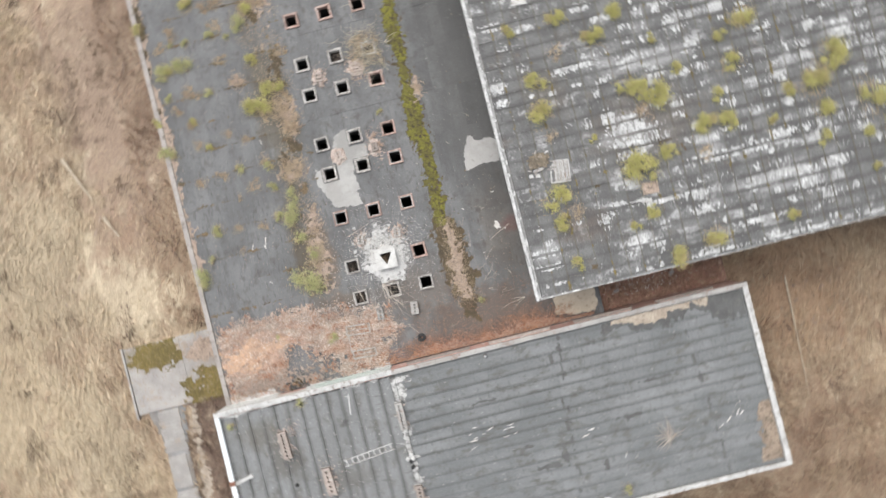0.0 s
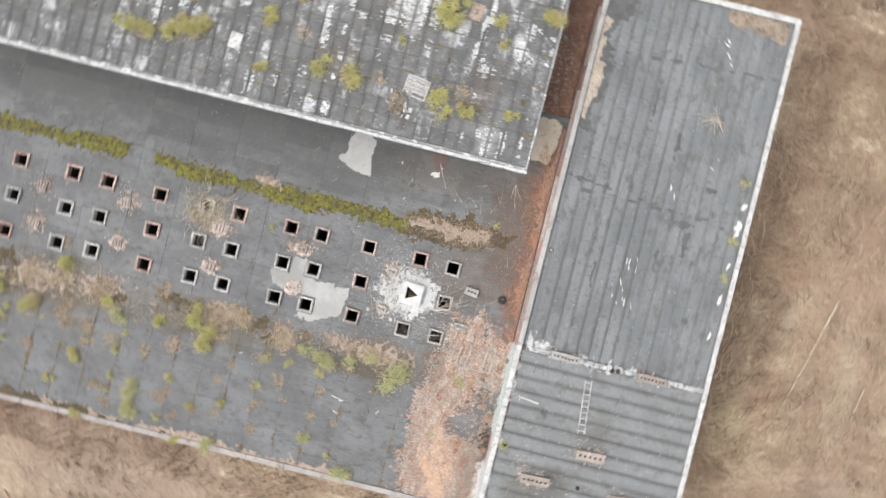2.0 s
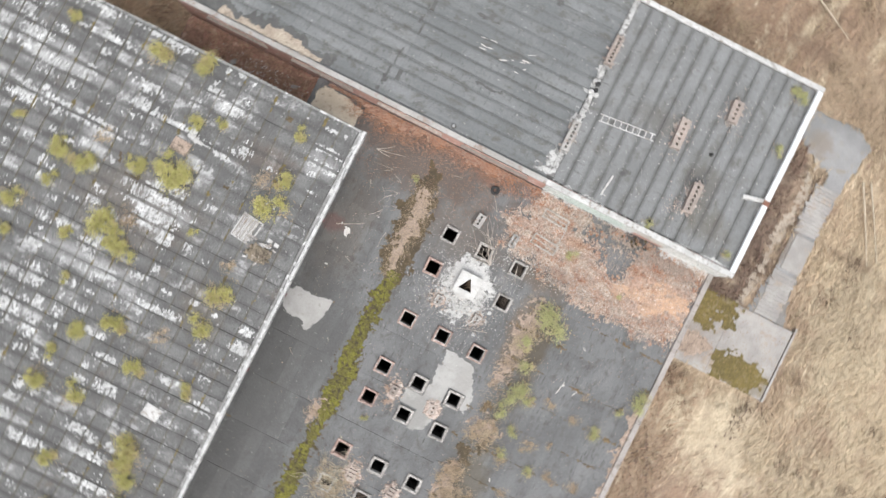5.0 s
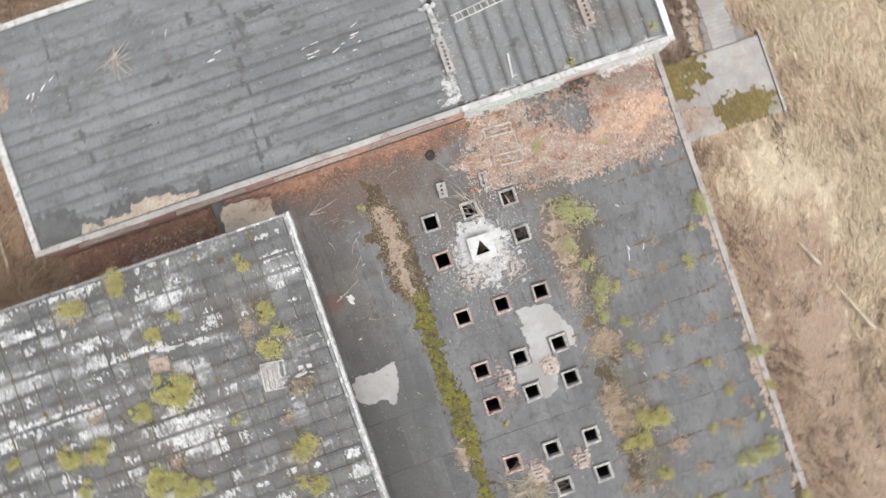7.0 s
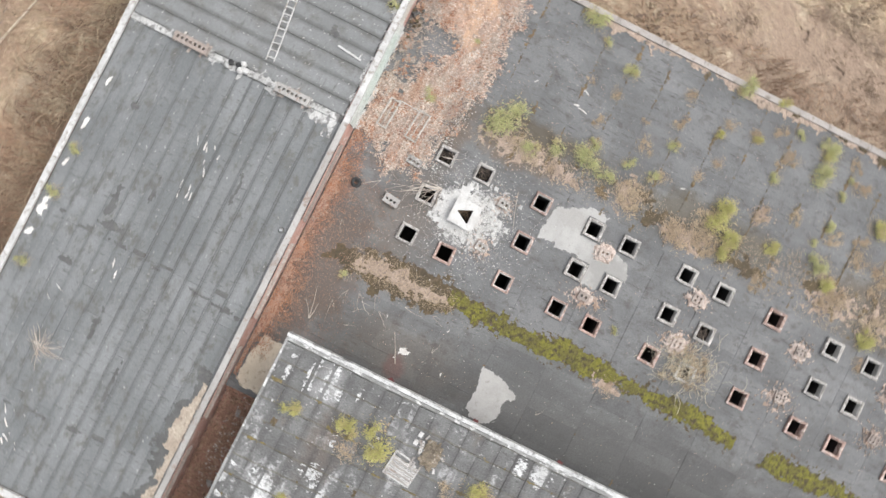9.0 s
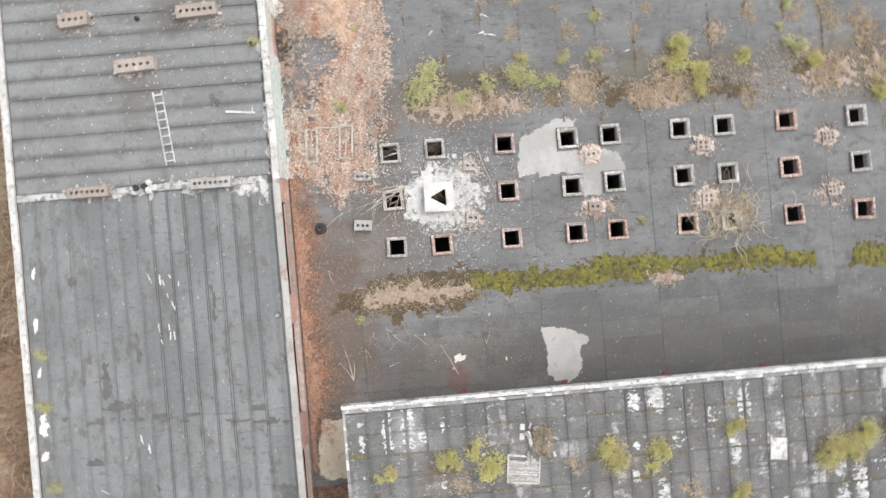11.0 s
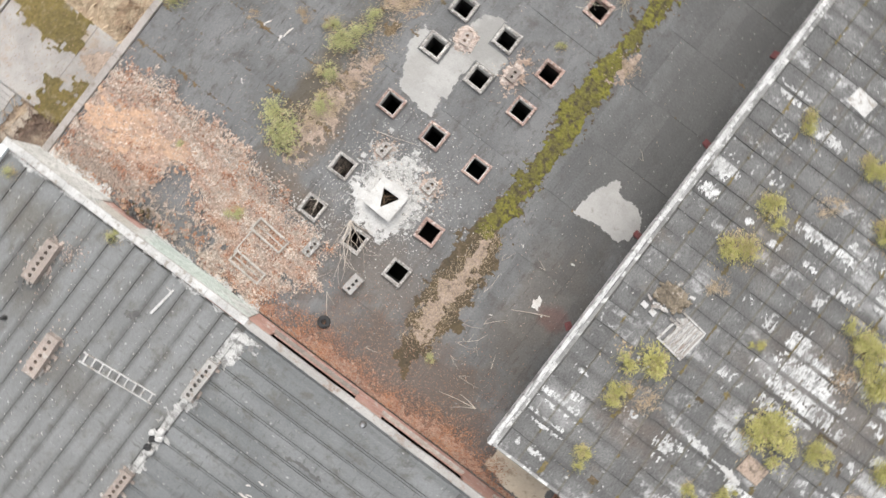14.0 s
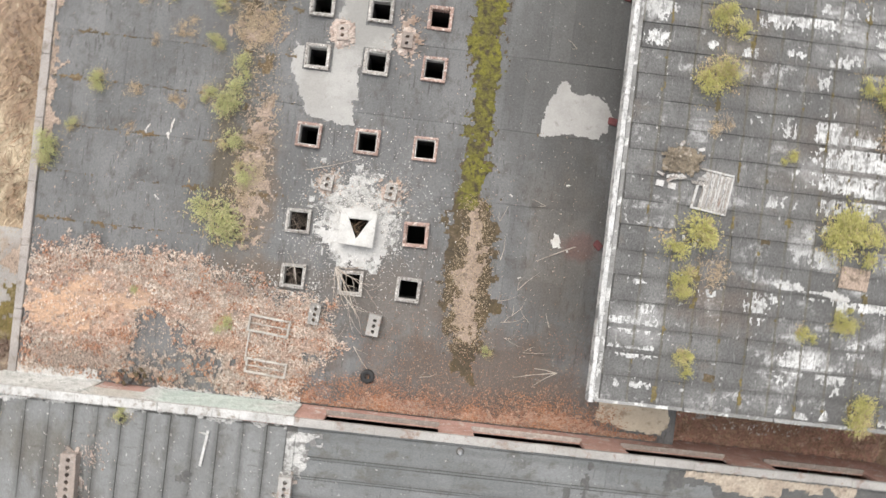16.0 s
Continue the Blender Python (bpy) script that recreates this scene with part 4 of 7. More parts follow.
# ---------- flue blocks, plain and with mortar mounds ----------
def flue_block(x, y, w, d, h, holes, material, label, turn=0.0, z=0.0, mound=0.0):
    b = thing("flue_block", x, y, z, label, "flue block", turn=turn)
    part("block", worn(holes_plate(-w / 2, w / 2, -d / 2, d / 2, -0.02, h, holes), 0.012, 4.0), material, b)
    # shallow near-black plate that paints in the darkness down the flues
    part("flue_bottom", boxes((-w / 2 + 0.02, w / 2 - 0.02, -d / 2 + 0.02, d / 2 - 0.02, -0.015, 0.0)), SHAFT, b, "near-black plate standing in for the unlit depth of the flues")
    if mound:
        tagged(part("mortar_mound", sheet((-0.9, 0.9, -0.9, 0.9), 0.06, lambda u, v: 0.9 * mound - math.hypot(u, v * 0.8) + 0.2 * ragged(u + x, v + y, 0.3, 59.0) + 0.16 * ragged(u + x, v + y, 0.11, 59.5) if abs(u) > w / 2 - 0.03 or abs(v) > d / 2 - 0.03 else -1,
                                   lambda u, v: 0.0, 0.1, 0.05, x), MORTAR, b), "crumbled pale pinkish mortar mound", kind="stuff")
    return b


THREE = [(0.02, 0.22, 0.075), (0.02, 0.0, 0.075), (0.02, -0.22, 0.075)]
flue_block(1.0, -3.65, 0.48, 0.82, 0.35, [(0.02, 0.2, 0.075), (0.02, -0.02, 0.075), (0.02, -0.24, 0.075)], COPING, "pale concrete flue block with three round holes", -6)
flue_block(-1.3, -3.48, 0.42, 0.8, 0.36, THREE, CURB_GREY, "grey flue block with three round holes, half buried in leaves", -5)
for x, y in ((-1.4, 1.62), (1.08, 1.55)):
    flue_block(x, y, 0.44, 0.62, 0.2, [(0.0, 0.12, 0.08), (0.0, -0.12, 0.08)], CURB_GREY, "small flue block with two round holes in a mortar mound", -5, mound=0.42)
PAIR = [(0.0, 0.12, 0.07), (0.0, -0.12, 0.07)]
FOUR = [(dx, dy, 0.062) for dx in (-0.1, 0.1) for dy in (-0.12, 0.12)]
SIX = [(dx, dy, 0.055) for dx in (-0.1, 0.1) for dy in (-0.19, 0.0, 0.19)]
for x, y in ((-1.48, 7.4), (1.02, 7.4), (-1.48, 12.8), (1.08, 12.85), (-1.42, 18.85), (1.12, 18.9), (-1.5, 24.2), (0.95, 24.3), (-1.5, 30.0), (1.0, 30.0)):
    holes, word = (PAIR, "two") if y < 9 else (FOUR, "four") if y < 15 else (SIX, "six")
    flue_block(x, y, 0.42 if y < 9 else 0.5, 0.6, 0.2, holes, PINK_BRICK, "crumbled brick flue top with %s round holes" % word, rng.uniform(-8, 8), mound=rng.uniform(0.42, 0.62))

# ---------- layers lying on the flat roof ----------
def flat(name, source, material, label, category, kind="stuff"):
    return tagged(part(name, source, material), label, category, kind=kind)


PATCH_A = [(-0.5, 3.84), (-1.7, 3.95), (-2.48, 4.12), (-2.76, 4.38), (-2.94, 5.08), (-3.28, 5.73), (-3.4, 6.4), (-3.21, 6.82), (-2.73, 6.88), (-2.25, 6.94), (-1.87, 7.1), (-1.71, 7.6), (-1.67, 8.16), (-1.49, 8.8), (-0.97, 9.07), (-0.52, 9.1),
           (-0.32, 8.68), (0.3, 8.0), (0.49, 7.59), (0.49, 6.85), (0.06, 6.37), (-0.7, 6.09), (-0.64, 5.46), (-0.58, 4.98), (-0.8, 4.81), (-0.69, 4.31)]
PATCH_B = [(6.5, 4.3), (6.6, 5.5), (7.0, 6.3), (7.35, 6.65), (7.75, 6.2), (8.5, 6.25), (9.1, 5.95), (9.28, 5.4), (9.2, 4.85), (8.9, 4.5), (7.5, 4.5)]
PATCH_C = [(10.0, -6.4), (10.1, -5.3), (11.0, -4.7), (12.9, -4.9), (13.0, -6.0), (12.7, -6.75), (11.4, -6.7)]
clear = [(x0 - 0.13, x1 + 0.13, y0 - 0.13, y1 + 0.13) for x0, x1, y0, y1 in OPENINGS]


def free(x, y):
    return not any(x0 < x < x1 and y0 < y < y1 for x0, x1, y0, y1 in clear)


for name, poly, material, label in (("cement_patch", PATCH_A, PALE_PATCH, "pale grey cement screed patch round the vents"), ("cement_patch", PATCH_B, PALE_PATCH, "pale grey cement screed patch against the hall wall"),
                                    ("cement_patch", PATCH_C, TAN_PATCH, "tan cement screed patch between the buildings")):
    xs, ys = [p[0] for p in poly], [p[1] for p in poly]
    ob = flat(name, sheet((min(xs) - 0.2, max(xs) + 0.2, min(ys) - 0.2, max(ys) + 0.2), 0.045,
                          lambda x, y: (edge_gap(poly, x, y) + 0.1 * ragged(x, y, 0.4, 4.0) + 0.06 * ragged(x, y, 0.12, 4.5)) if free(x, y) else -1, lambda x, y: 0.004, 0.012, 0.004, 4.0), material, label, "cement patch", "")
for y in (5.25, 10.1, 14.85, 0.4):
    rag = thing("red_rag", 9.32, y, 0.0, "small dull red scrap lying under the verge", "scrap", turn=rng.uniform(0, 90))
    part("cloth", worn(boxes((-0.13, 0.13, -0.18, 0.18, 0.0, 0.1), bevel=0.03), 0.06, 6.0), RED_RAG, rag)

DUST_POLY = [(-1.5, 2.0), (-0.3, 2.3), (1.0, 2.0), (1.6, 1.2), (1.5, -0.2), (1.2, -1.0), (0.5, -1.55), (-0.6, -1.6), (-1.5, -0.9), (-1.7, 0.3)]
flat("lime_spill", sheet((-2.2, 2.2, -2.2, 2.8), 0.07, lambda x, y: edge_gap(DUST_POLY, x, y) * 0.6 + 0.5 * ragged(x, y, 0.45, 9.0) + 0.35 * ragged(x, y, 0.17, 9.5) + 0.16 if free(x, y) and abs(x) + abs(y) > 0.5 else -1,
                             roof0, 0.008, 0.006, 9.0), DUST, "whitish lime and mortar spill round the chimney cap", "mortar spill")
flat("lime_spill", sheet((-1.9, 1.9, -2.1, 1.6), 0.06, lambda x, y: 0.6 * (1.3 - math.hypot(x * 0.95, y + 0.35)) + 0.3 * ragged(x, y, 0.5, 9.8) + 0.22 * ragged(x, y, 0.15, 9.9) if free(x, y) and abs(x) + abs(y) > 0.5 else -1, lambda x, y: 0.012, 0.006, 0.006, 9.7), LIME, "smooth white lime washed down from the chimney cap", "mortar spill")


def round_cap(r):
    a, d = r.uniform(0, 6.283), abs(r.gauss(0, 1.9))
    x, y = d * math.cos(a), 0.3 + d * math.sin(a)
    return (x, y) if free(x, y) and math.hypot(x, y) > 0.8 else (None, None)


flat("mortar_chips", scatter(3600, round_cap, (0.02, 0.08), roof0, 21, 0.0, 0.5), CHIP, "small white mortar chips scattered on the roof", "rubble")


def moss_line(x, y):
    if y > 29.5 or y < 1.2 or 17.9 < y < 19.6 + 0.6 * ragged(x, y, 1.0):
        return -1
    mid, half = 4.12 + 0.12 * math.sin(y * 0.4), 0.56 + 0.1 * math.sin(y * 0.9 + 1)
    if y > 12:
        mid, half = mid + 0.02 * (y - 12), half * 0.9
    return half - abs(x - mid) * 0.9 + 0.18 * ragged(x, y, 0.8, 1.0) + 0.24 * ragged(x, y, 0.16, 1.5) - 0.01 - 0.3 * max(0.0, ragged(x * 1.6, y * 0.7, 1.1, 1.7))


flat("moss", sheet((2.6, 6.0, 1.0, 30.0), 0.05, moss_line, roof0, 0.02, 0.06, 1.0), MOSS, "olive green moss growing along the roof gutter line", "moss")
flat("moss", sheet((2.3, 6.2, 1.0, 30.0), 0.07, lambda x, y: moss_line(x, y) + 0.06 + 0.7 * ragged(x, y, 0.16, 58.0) if y > 1.3 else -1, roof0, 0.004, 0.02, 58.0), MOSS_DARK, "brown fringe of moss beside the green gutter moss", "moss")
flat("moss", sheet((2.4, 4.4, 4.0, 5.4), 0.07, lambda x, y: 0.16 - abs(y - 4.75 + 0.1 * math.sin(4 * x)) + 0.3 * ragged(x, y, 0.5, 2.0) - 0.1, roof0, 0.012, 0.03, 2.0), MOSS, "thin moss along a cross joint of the roof", "moss")
DAMP = [(3.5, 2.2), (4.7, 2.4), (5.3, 0.6), (5.6, -2.0), (5.5, -4.4), (4.9, -5.6), (4.1, -5.3), (3.7, -3.6), (3.3, -1.5), (3.3, 0.5)]
flat("damp_moss", sheet((2.8, 6.2, -6.0, 2.8), 0.06, lambda x, y: edge_gap(DAMP, x, y) + 0.4 * ragged(x, y, 0.7, 3.0) + 0.4 * ragged(x, y, 0.25, 3.5), roof0, 0.008, 0.02, 3.0), MOSS_DARK, "brown damp moss and silt in the gutter line", "moss")
DRY = [(4.2, 1.4), (4.7, 1.4), (4.9, 0.0), (5.0, -2.0), (4.9, -3.9), (4.2, -4.0), (3.9, -2.6), (3.8, -1.3), (4.2, -0.4)]
flat("dry_litter", sheet((3.4, 5.6, -4.8, 2.0), 0.055, lambda x, y: edge_gap(DRY, x, y) + 0.4 * ragged(x, y, 0.6, 5.0) + 0.25 * ragged(x, y, 0.2, 5.5), lambda x, y: 0.02, 0.03, 0.06, 5.0), STRAW_LITTER, "pinkish dry plant litter on the gutter moss", "litter")

def dry_pick(r):
    x, y = r.uniform(3.2, 5.7), r.uniform(-5.0, 2.2)
    return (x, y) if edge_gap(DRY, x, y) > -0.5 * r.random() else (None, None)


flat("litter_bits", scatter(4000, dry_pick, (0.02, 0.06), lambda x, y: 0.05, 35, 0.08), STRAW, "loose beige bits on the gutter litter", "litter")
LEAVES = [(-12.5, -6.95), (-12.45, -2.3), (-10.8, -2.0), (-9.0, -2.1), (-7.2, -2.0), (-5.9, -2.4), (-4.5, -2.5), (-3.2, -3.1), (-2.0, -2.9), (-0.7, -3.5), (-0.35, -4.5), (-1.0, -5.4), (-1.4, -6.3), (-2.5, -6.97)]
BARE = [(-8.0, -4.5), (-7.1, -3.9), (-6.3, -4.5), (-6.3, -5.6), (-7.2, -6.2), (-8.0, -5.7)]


THIN = [(-8.2, -4.9), (-6.8, -4.1), (-5.5, -4.9), (-4.2, -5.6), (-4.6, -6.9), (-8.7, -6.9)]


def leaf_depth(x, y):
    if not free(x, y) or edge_gap(THIN, x, y) + 0.5 * ragged(x, y, 0.4, 8.2) > 0.25 and ragged(x, y, 0.3, 8.3) < -0.05:
        return -1
    d = edge_gap(LEAVES, x, y) + 0.5 * ragged(x, y, 0.8, 6.0) + 0.3 * ragged(x, y, 0.22, 6.5) - 0.15
    return min(d, 0.05 - edge_gap(BARE, x, y) + 0.6 * ragged(x, y, 0.7, 8.0) + 0.5 * ragged(x, y, 0.2, 8.5))


def wall_leaf_depth(x, y):
    top = -6.5 + 0.15 * math.sin(x * 0.9) + (0.15 if 5 < x < 9 else 0.0)
    return min(top - y, x + 1.6, 10.4 - x + 3.0 * (y < -6.75)) + 0.4 * ragged(x, y, 0.7, 7.0)


flat("leaf_litter", sheet((-12.45, 0.4, -6.96, -1.5), 0.1, leaf_depth, roof0, 0.03, 0.07, 6.0), LITTER, "thick layer of rotting orange leaves on the flat roof", "leaf litter")
flat("leaf_litter", sheet((-1.6, 12.5, -6.96, -5.0), 0.1, wall_leaf_depth, roof0, 0.03, 0.08, 7.0), LITTER, "rust red leaves drifted along the annex wall", "leaf litter")


def in_leaves(r):
    x, y = r.uniform(-12.4, 0.6), r.uniform(-6.95, -0.8)
    if r.random() < 0.35 and edge_gap(THIN, x, y) + 0.6 * ragged(x, y, 0.5, 8.2) > 0.1:
        return None, None
    spill = 0.2 if edge_gap(BARE, x, y) > -0.1 else 0.75
    return (x, y) if leaf_depth(x, y) > -spill * r.random() ** 2 else (None, None)


def in_wall_leaves(r):
    x, y = r.uniform(-2.0, 12.5), r.uniform(-6.95, -4.3)
    return (x, y) if wall_leaf_depth(x, y) > -0.9 * r.random() ** 2 else (None, None)


def leaf_zone(seed, size, cut):
    """Leaves of one colour gather in streaks of their own."""
    def pick(r):
        x, y = in_leaves(r)
        return (x, y) if x is not None and ragged(x * 0.6, y, size, seed) > cut + r.gauss(0, 0.25) and not (edge_gap(MAT_POLY, x, y) > -0.2 and r.random() < 0.8) else (None, None)
    return pick


MAT_POLY = [(-12.4, -5.0), (-12.3, -3.5), (-10.5, -3.0), (-8.6, -2.9), (-7.7, -3.6), (-8.1, -4.4), (-9.8, -5.1), (-11.3, -5.3)]
flat("fallen_leaves", scatter(26000, leaf_zone(61.0, 0.9, -0.1), (0.025, 0.115), lambda x, y: 0.02, 31, 0.1), LEAF, "loose orange brown fallen leaves", "leaves")
flat("fallen_leaves", scatter(13000, leaf_zone(62.0, 0.5, 0.2), (0.025, 0.13), lambda x, y: 0.03, 36, 0.1), PALE_LEAF, "bleached beige fallen leaves", "leaves")
flat("fallen_leaves", scatter(7000, leaf_zone(63.0, 0.6, 0.2), (0.03, 0.14), lambda x, y: 0.03, 37, 0.1), RED_LEAF, "rust red leaves among the litter", "leaves")
flat("leaf_crumbs", scatter(420, lambda r: (lambda x, y: (x, y) if edge_gap(BARE, x, y) > -0.2 else (None, None))(r.uniform(-8.5, -4.5), r.uniform(-6.9, -4.0)), (0.03, 0.09), roof0, 39, 0.02), LEAF, "thin scatter of leaves on the bare felt", "leaves")
flat("fallen_leaves", scatter(12000, in_wall_leaves, (0.025, 0.085), lambda x, y: 0.03, 32, 0.1), RED_LEAF, "loose rust red fallen leaves along the wall", "leaves")


def north_rim(r):
    x, y = r.uniform(-7.0, -1.2), r.gauss(-2.75, 0.35)
    return (x, y) if free(x, y) else (None, None)


def pale_rim(r):
    x, y = r.uniform(-11.5, -0.5), r.uniform(-4.4, -1.6)
    return (x, y) if free(x, y) and -0.25 < edge_gap(LEAVES, x, y) + 0.4 * ragged(x, y, 0.5, 6.8) < 0.75 else (None, None)


flat("fallen_leaves", scatter(1900, pale_rim, (0.03, 0.12), lambda x, y: 0.035, 35, 0.08), PALE_LEAF, "bleached leaves along the rim of the litter", "leaves")
flat("mortar_chips", scatter(1100, north_rim, (0.03, 0.11), lambda x, y: 0.03, 38, 0.03, 0.3), CHIP, "white mortar chips along the rim of the leaf litter", "rubble")


def brown_corner(r):
    x, y = r.uniform(0.5, 9.3), -7.0 + abs(r.gauss(0, 1.9))
    return (x, y) if y < -1.0 and free(x, y) else (None, None)


flat("leaf_crumbs", scatter(5000, brown_corner, (0.02, 0.055), roof0, 34, 0.01), RED_LEAF, "small rust brown leaf crumbs on the dark felt", "leaves")


def anywhere(r):
    x, y = r.uniform(-12, 8.3), r.uniform(-6, 28)
    return (x, y) if free(x, y) and r.random() < 0.25 + 0.75 * (y < 4) else (None, None)


flat("roof_crumbs", scatter(2500, anywhere, (0.02, 0.07), roof0, 33, 0.0, 0.4), RUBBLE, "small crumbs of brick and mortar on the roof", "rubble")

flat("needle_mat", sheet((-12.44, -7.2, -5.8, -2.4), 0.08, lambda x, y: edge_gap(MAT_POLY, x, y) + 0.6 * ragged(x * 0.5, y, 0.6, 36.0) + 0.6 * ragged(x * 0.5, y, 0.2, 36.5) - 0.15, lambda x, y: 0.05, 0.03, 0.02, 36.0), ORANGE_MAT, "smooth orange mat of fallen needles", "leaf litter")


def joint_moss(x, y):
    near = min(abs(y - 0.85 - 1.82 * k) for k in range(-1, 17))
    return 0.01 - near + 0.17 * ragged(x, y, 0.22, 38.0) + 0.2 * ragged(x, y, 1.3, 39.0) + 0.02 * (y > 8)


flat("joint_dirt", sheet((-12.4, -3.0, -1.4, 30.0), 0.05, lambda x, y: 0.03 - min(abs(y - 0.85 - 1.82 * k + 0.05 * ragged(x, 0.0, 0.7, 37.0)) for k in range(-1, 17)) + 0.05 * ragged(x, y, 0.25, 37.5) + 0.07 * ragged(x, y, 1.8, 37.8), roof0, 0.002, 0.004, 37.0), MOSS_DARK, "dark dirt in the cross joints of the felt", "dirt")
flat("joint_moss", sheet((-12.4, -3.0, -1.4, 30.0), 0.055, joint_moss, roof0, 0.02, 0.06, 38.0), JOINT_MOSS, "rusty brown moss in the cross joints of the felt", "moss")
flat("joint_moss", sheet((2.4, 9.2, -1.6, 30.0), 0.07, lambda x, y: 0.03 - min(abs(y - 4.45 - 2.86 * k) for k in range(-2, 10)) + 0.16 * ragged(x, y, 0.4, 40.0) + 0.16 * ragged(x, y, 2.0, 41.0) - 0.1, roof0, 0.01, 0.03, 40.0), JOINT_MOSS,
     "thin brown moss in the joints of the dark felt", "moss")
BAND = [(-5.6, -1.0), (-3.6, -0.8), (-3.7, 4.5), (-3.5, 9.0), (-3.2, 16.0), (-3.4, 28.0), (-6.2, 28.0), (-6.0, 17.0), (-5.4, 12.0), (-5.0, 6.0), (-5.2, 2.0)]
flat("dry_litter", sheet((-7.0, -2.8, -2.0, 29.0), 0.07, lambda x, y: min(0.4, edge_gap(BAND, x, y)) + 0.7 * ragged(x, y, 1.1, 43.0) + 0.4 * ragged(x, y, 0.3, 44.0) - 0.66 if free(x, y) else -1, roof0, 0.01, 0.04, 43.0), STRAW_BAND,
     "thin beige plant litter beside the vents", "litter")


flat("dry_litter", sheet((-12.44, -11.3, 2.0, 34.0), 0.09, lambda x, y: -11.98 - x + 0.3 * ragged(x, y, 0.8, 48.0) + 0.15 * math.sin(y * 0.7) + 0.3 * ragged(x, y, 0.25, 48.5) - 0.08 - 0.1 * (y < 4), roof0, 0.02, 0.05, 48.0), STRAW_LITTER, "strip of beige litter along the roof edge", "litter")
flat("moss", sheet((-12.44, -11.2, 13.0, 34.0), 0.09, lambda x, y: -11.95 - x + 0.45 * ragged(x, y, 1.2, 49.0) - 0.1 - 0.3 * (y < 18), lambda x, y: 0.05, 0.02, 0.05, 49.0), MOSS_DARK, "olive brown moss along the roof edge", "moss")
for n, (x, y, w, h) in enumerate(((-4.2, 8.9, 0.5, 0.8), (-4.9, 18.0, 0.5, 0.6), (-4.0, 14.2, 0.5, 1.1), (-4.9, 8.2, 0.4, 0.6), (-3.9, 25.5, 0.6, 0.8))):
    flat("moss", sheet((x - w * 1.8, x + w * 1.8, y - h * 1.8, y + h * 1.8), 0.08, lambda px, py: 0.35 * (1 - math.hypot((px - x) / w, (py - y) / h)) + 0.35 * ragged(px, py, 0.5, 80.0 + n), lambda px, py: 0.02, 0.02, 0.04, 80.0 + n), MOSS_DARK, "olive brown moss cushion beside the vents", "moss")


flat("moss", sheet((-7.0, -2.8, -2.0, 29.0), 0.1, lambda x, y: min(0.4, edge_gap(BAND, x, y)) + 0.7 * ragged(x, y, 0.9, 53.0) + 0.4 * ragged(x, y, 0.3, 54.0) - 0.62 if free(x, y) else -1, roof0, 0.012, 0.04, 53.0), JOINT_MOSS,
     "rusty brown moss beside the vents", "moss")


def band_pick(r):
    x, y = r.uniform(-6.5, -3.0), r.uniform(-1.5, 28)
    return (x, y) if edge_gap(BAND, x, y) + 0.9 * ragged(x, y, 1.1, 43.0) > 0.3 * r.random() - 0.1 and free(x, y) else (None, None)


flat("litter_bits", scatter(9000, band_pick, (0.02, 0.07), roof0, 45, 0.05), STRAW, "loose beige bits of dry plants", "litter")

# litter and straw along the middle of the roof
for n, (x, y, w, h) in enumerate(((-4.3, 1.2, 0.8, 2.6), (-4.2, 3.4, 0.5, 1.0), (-4.0, 10.8, 0.6, 1.6), (-4.6, 7.1, 0.9, 0.7), (-4.3, 19.2, 0.9, 1.6), (-4.7, 23.2, 1.0, 2.2), (4.62, 10.5, 0.5, 0.75), (-6.9, 13.9, 0.6, 0.6),
                                  (1.3, 18.9, 0.8, 0.9), (-1.4, 24.2, 0.8, 0.8), (0.9, 24.3, 0.8, 0.8), (1.1, 7.6, 0.7, 1.1), (-1.45, 12.8, 0.5, 0.6), (-1.4, 18.9, 0.6, 0.6), (1.0, 12.9, 0.8, 1.0), (-1.5, 7.4, 0.4, 0.5), (1.2, 1.55, 0.6, 0.6), (-1.4, 1.65, 0.5, 0.5))):
    rubble = n >= 8
    source = sheet((x - w * 1.6, x + w * 1.6, y - h * 1.6, y + h * 1.6), 0.07, lambda px, py: (0.4 * (1 - math.hypot((px - x) / w, (py - y) / h)) + 0.5 * ragged(px, py, 0.35, 10.0 + n) - (0.18 if rubble else 0.05)) if free(px, py) else -1, roof0, 0.015, 0.05, 10.0 + n)

    def near_here(r):
        px, py = r.gauss(x, w * 0.55), r.gauss(y, h * 0.55)
        return (px, py) if free(px, py) else (None, None)

    source = joined(source, scatter(220 if rubble else 160, near_here, (0.03, 0.13), roof0, 70 + n, 0.02, 0.5 if rubble else None))
    flat("brick_rubble" if rubble else "dry_litter", source, RUBBLE if rubble else STRAW_LITTER,
         "crumbled pinkish brick rubble round a flue" if rubble else "patch of beige dry plant litter on the roof", "rubble" if rubble else "litter")

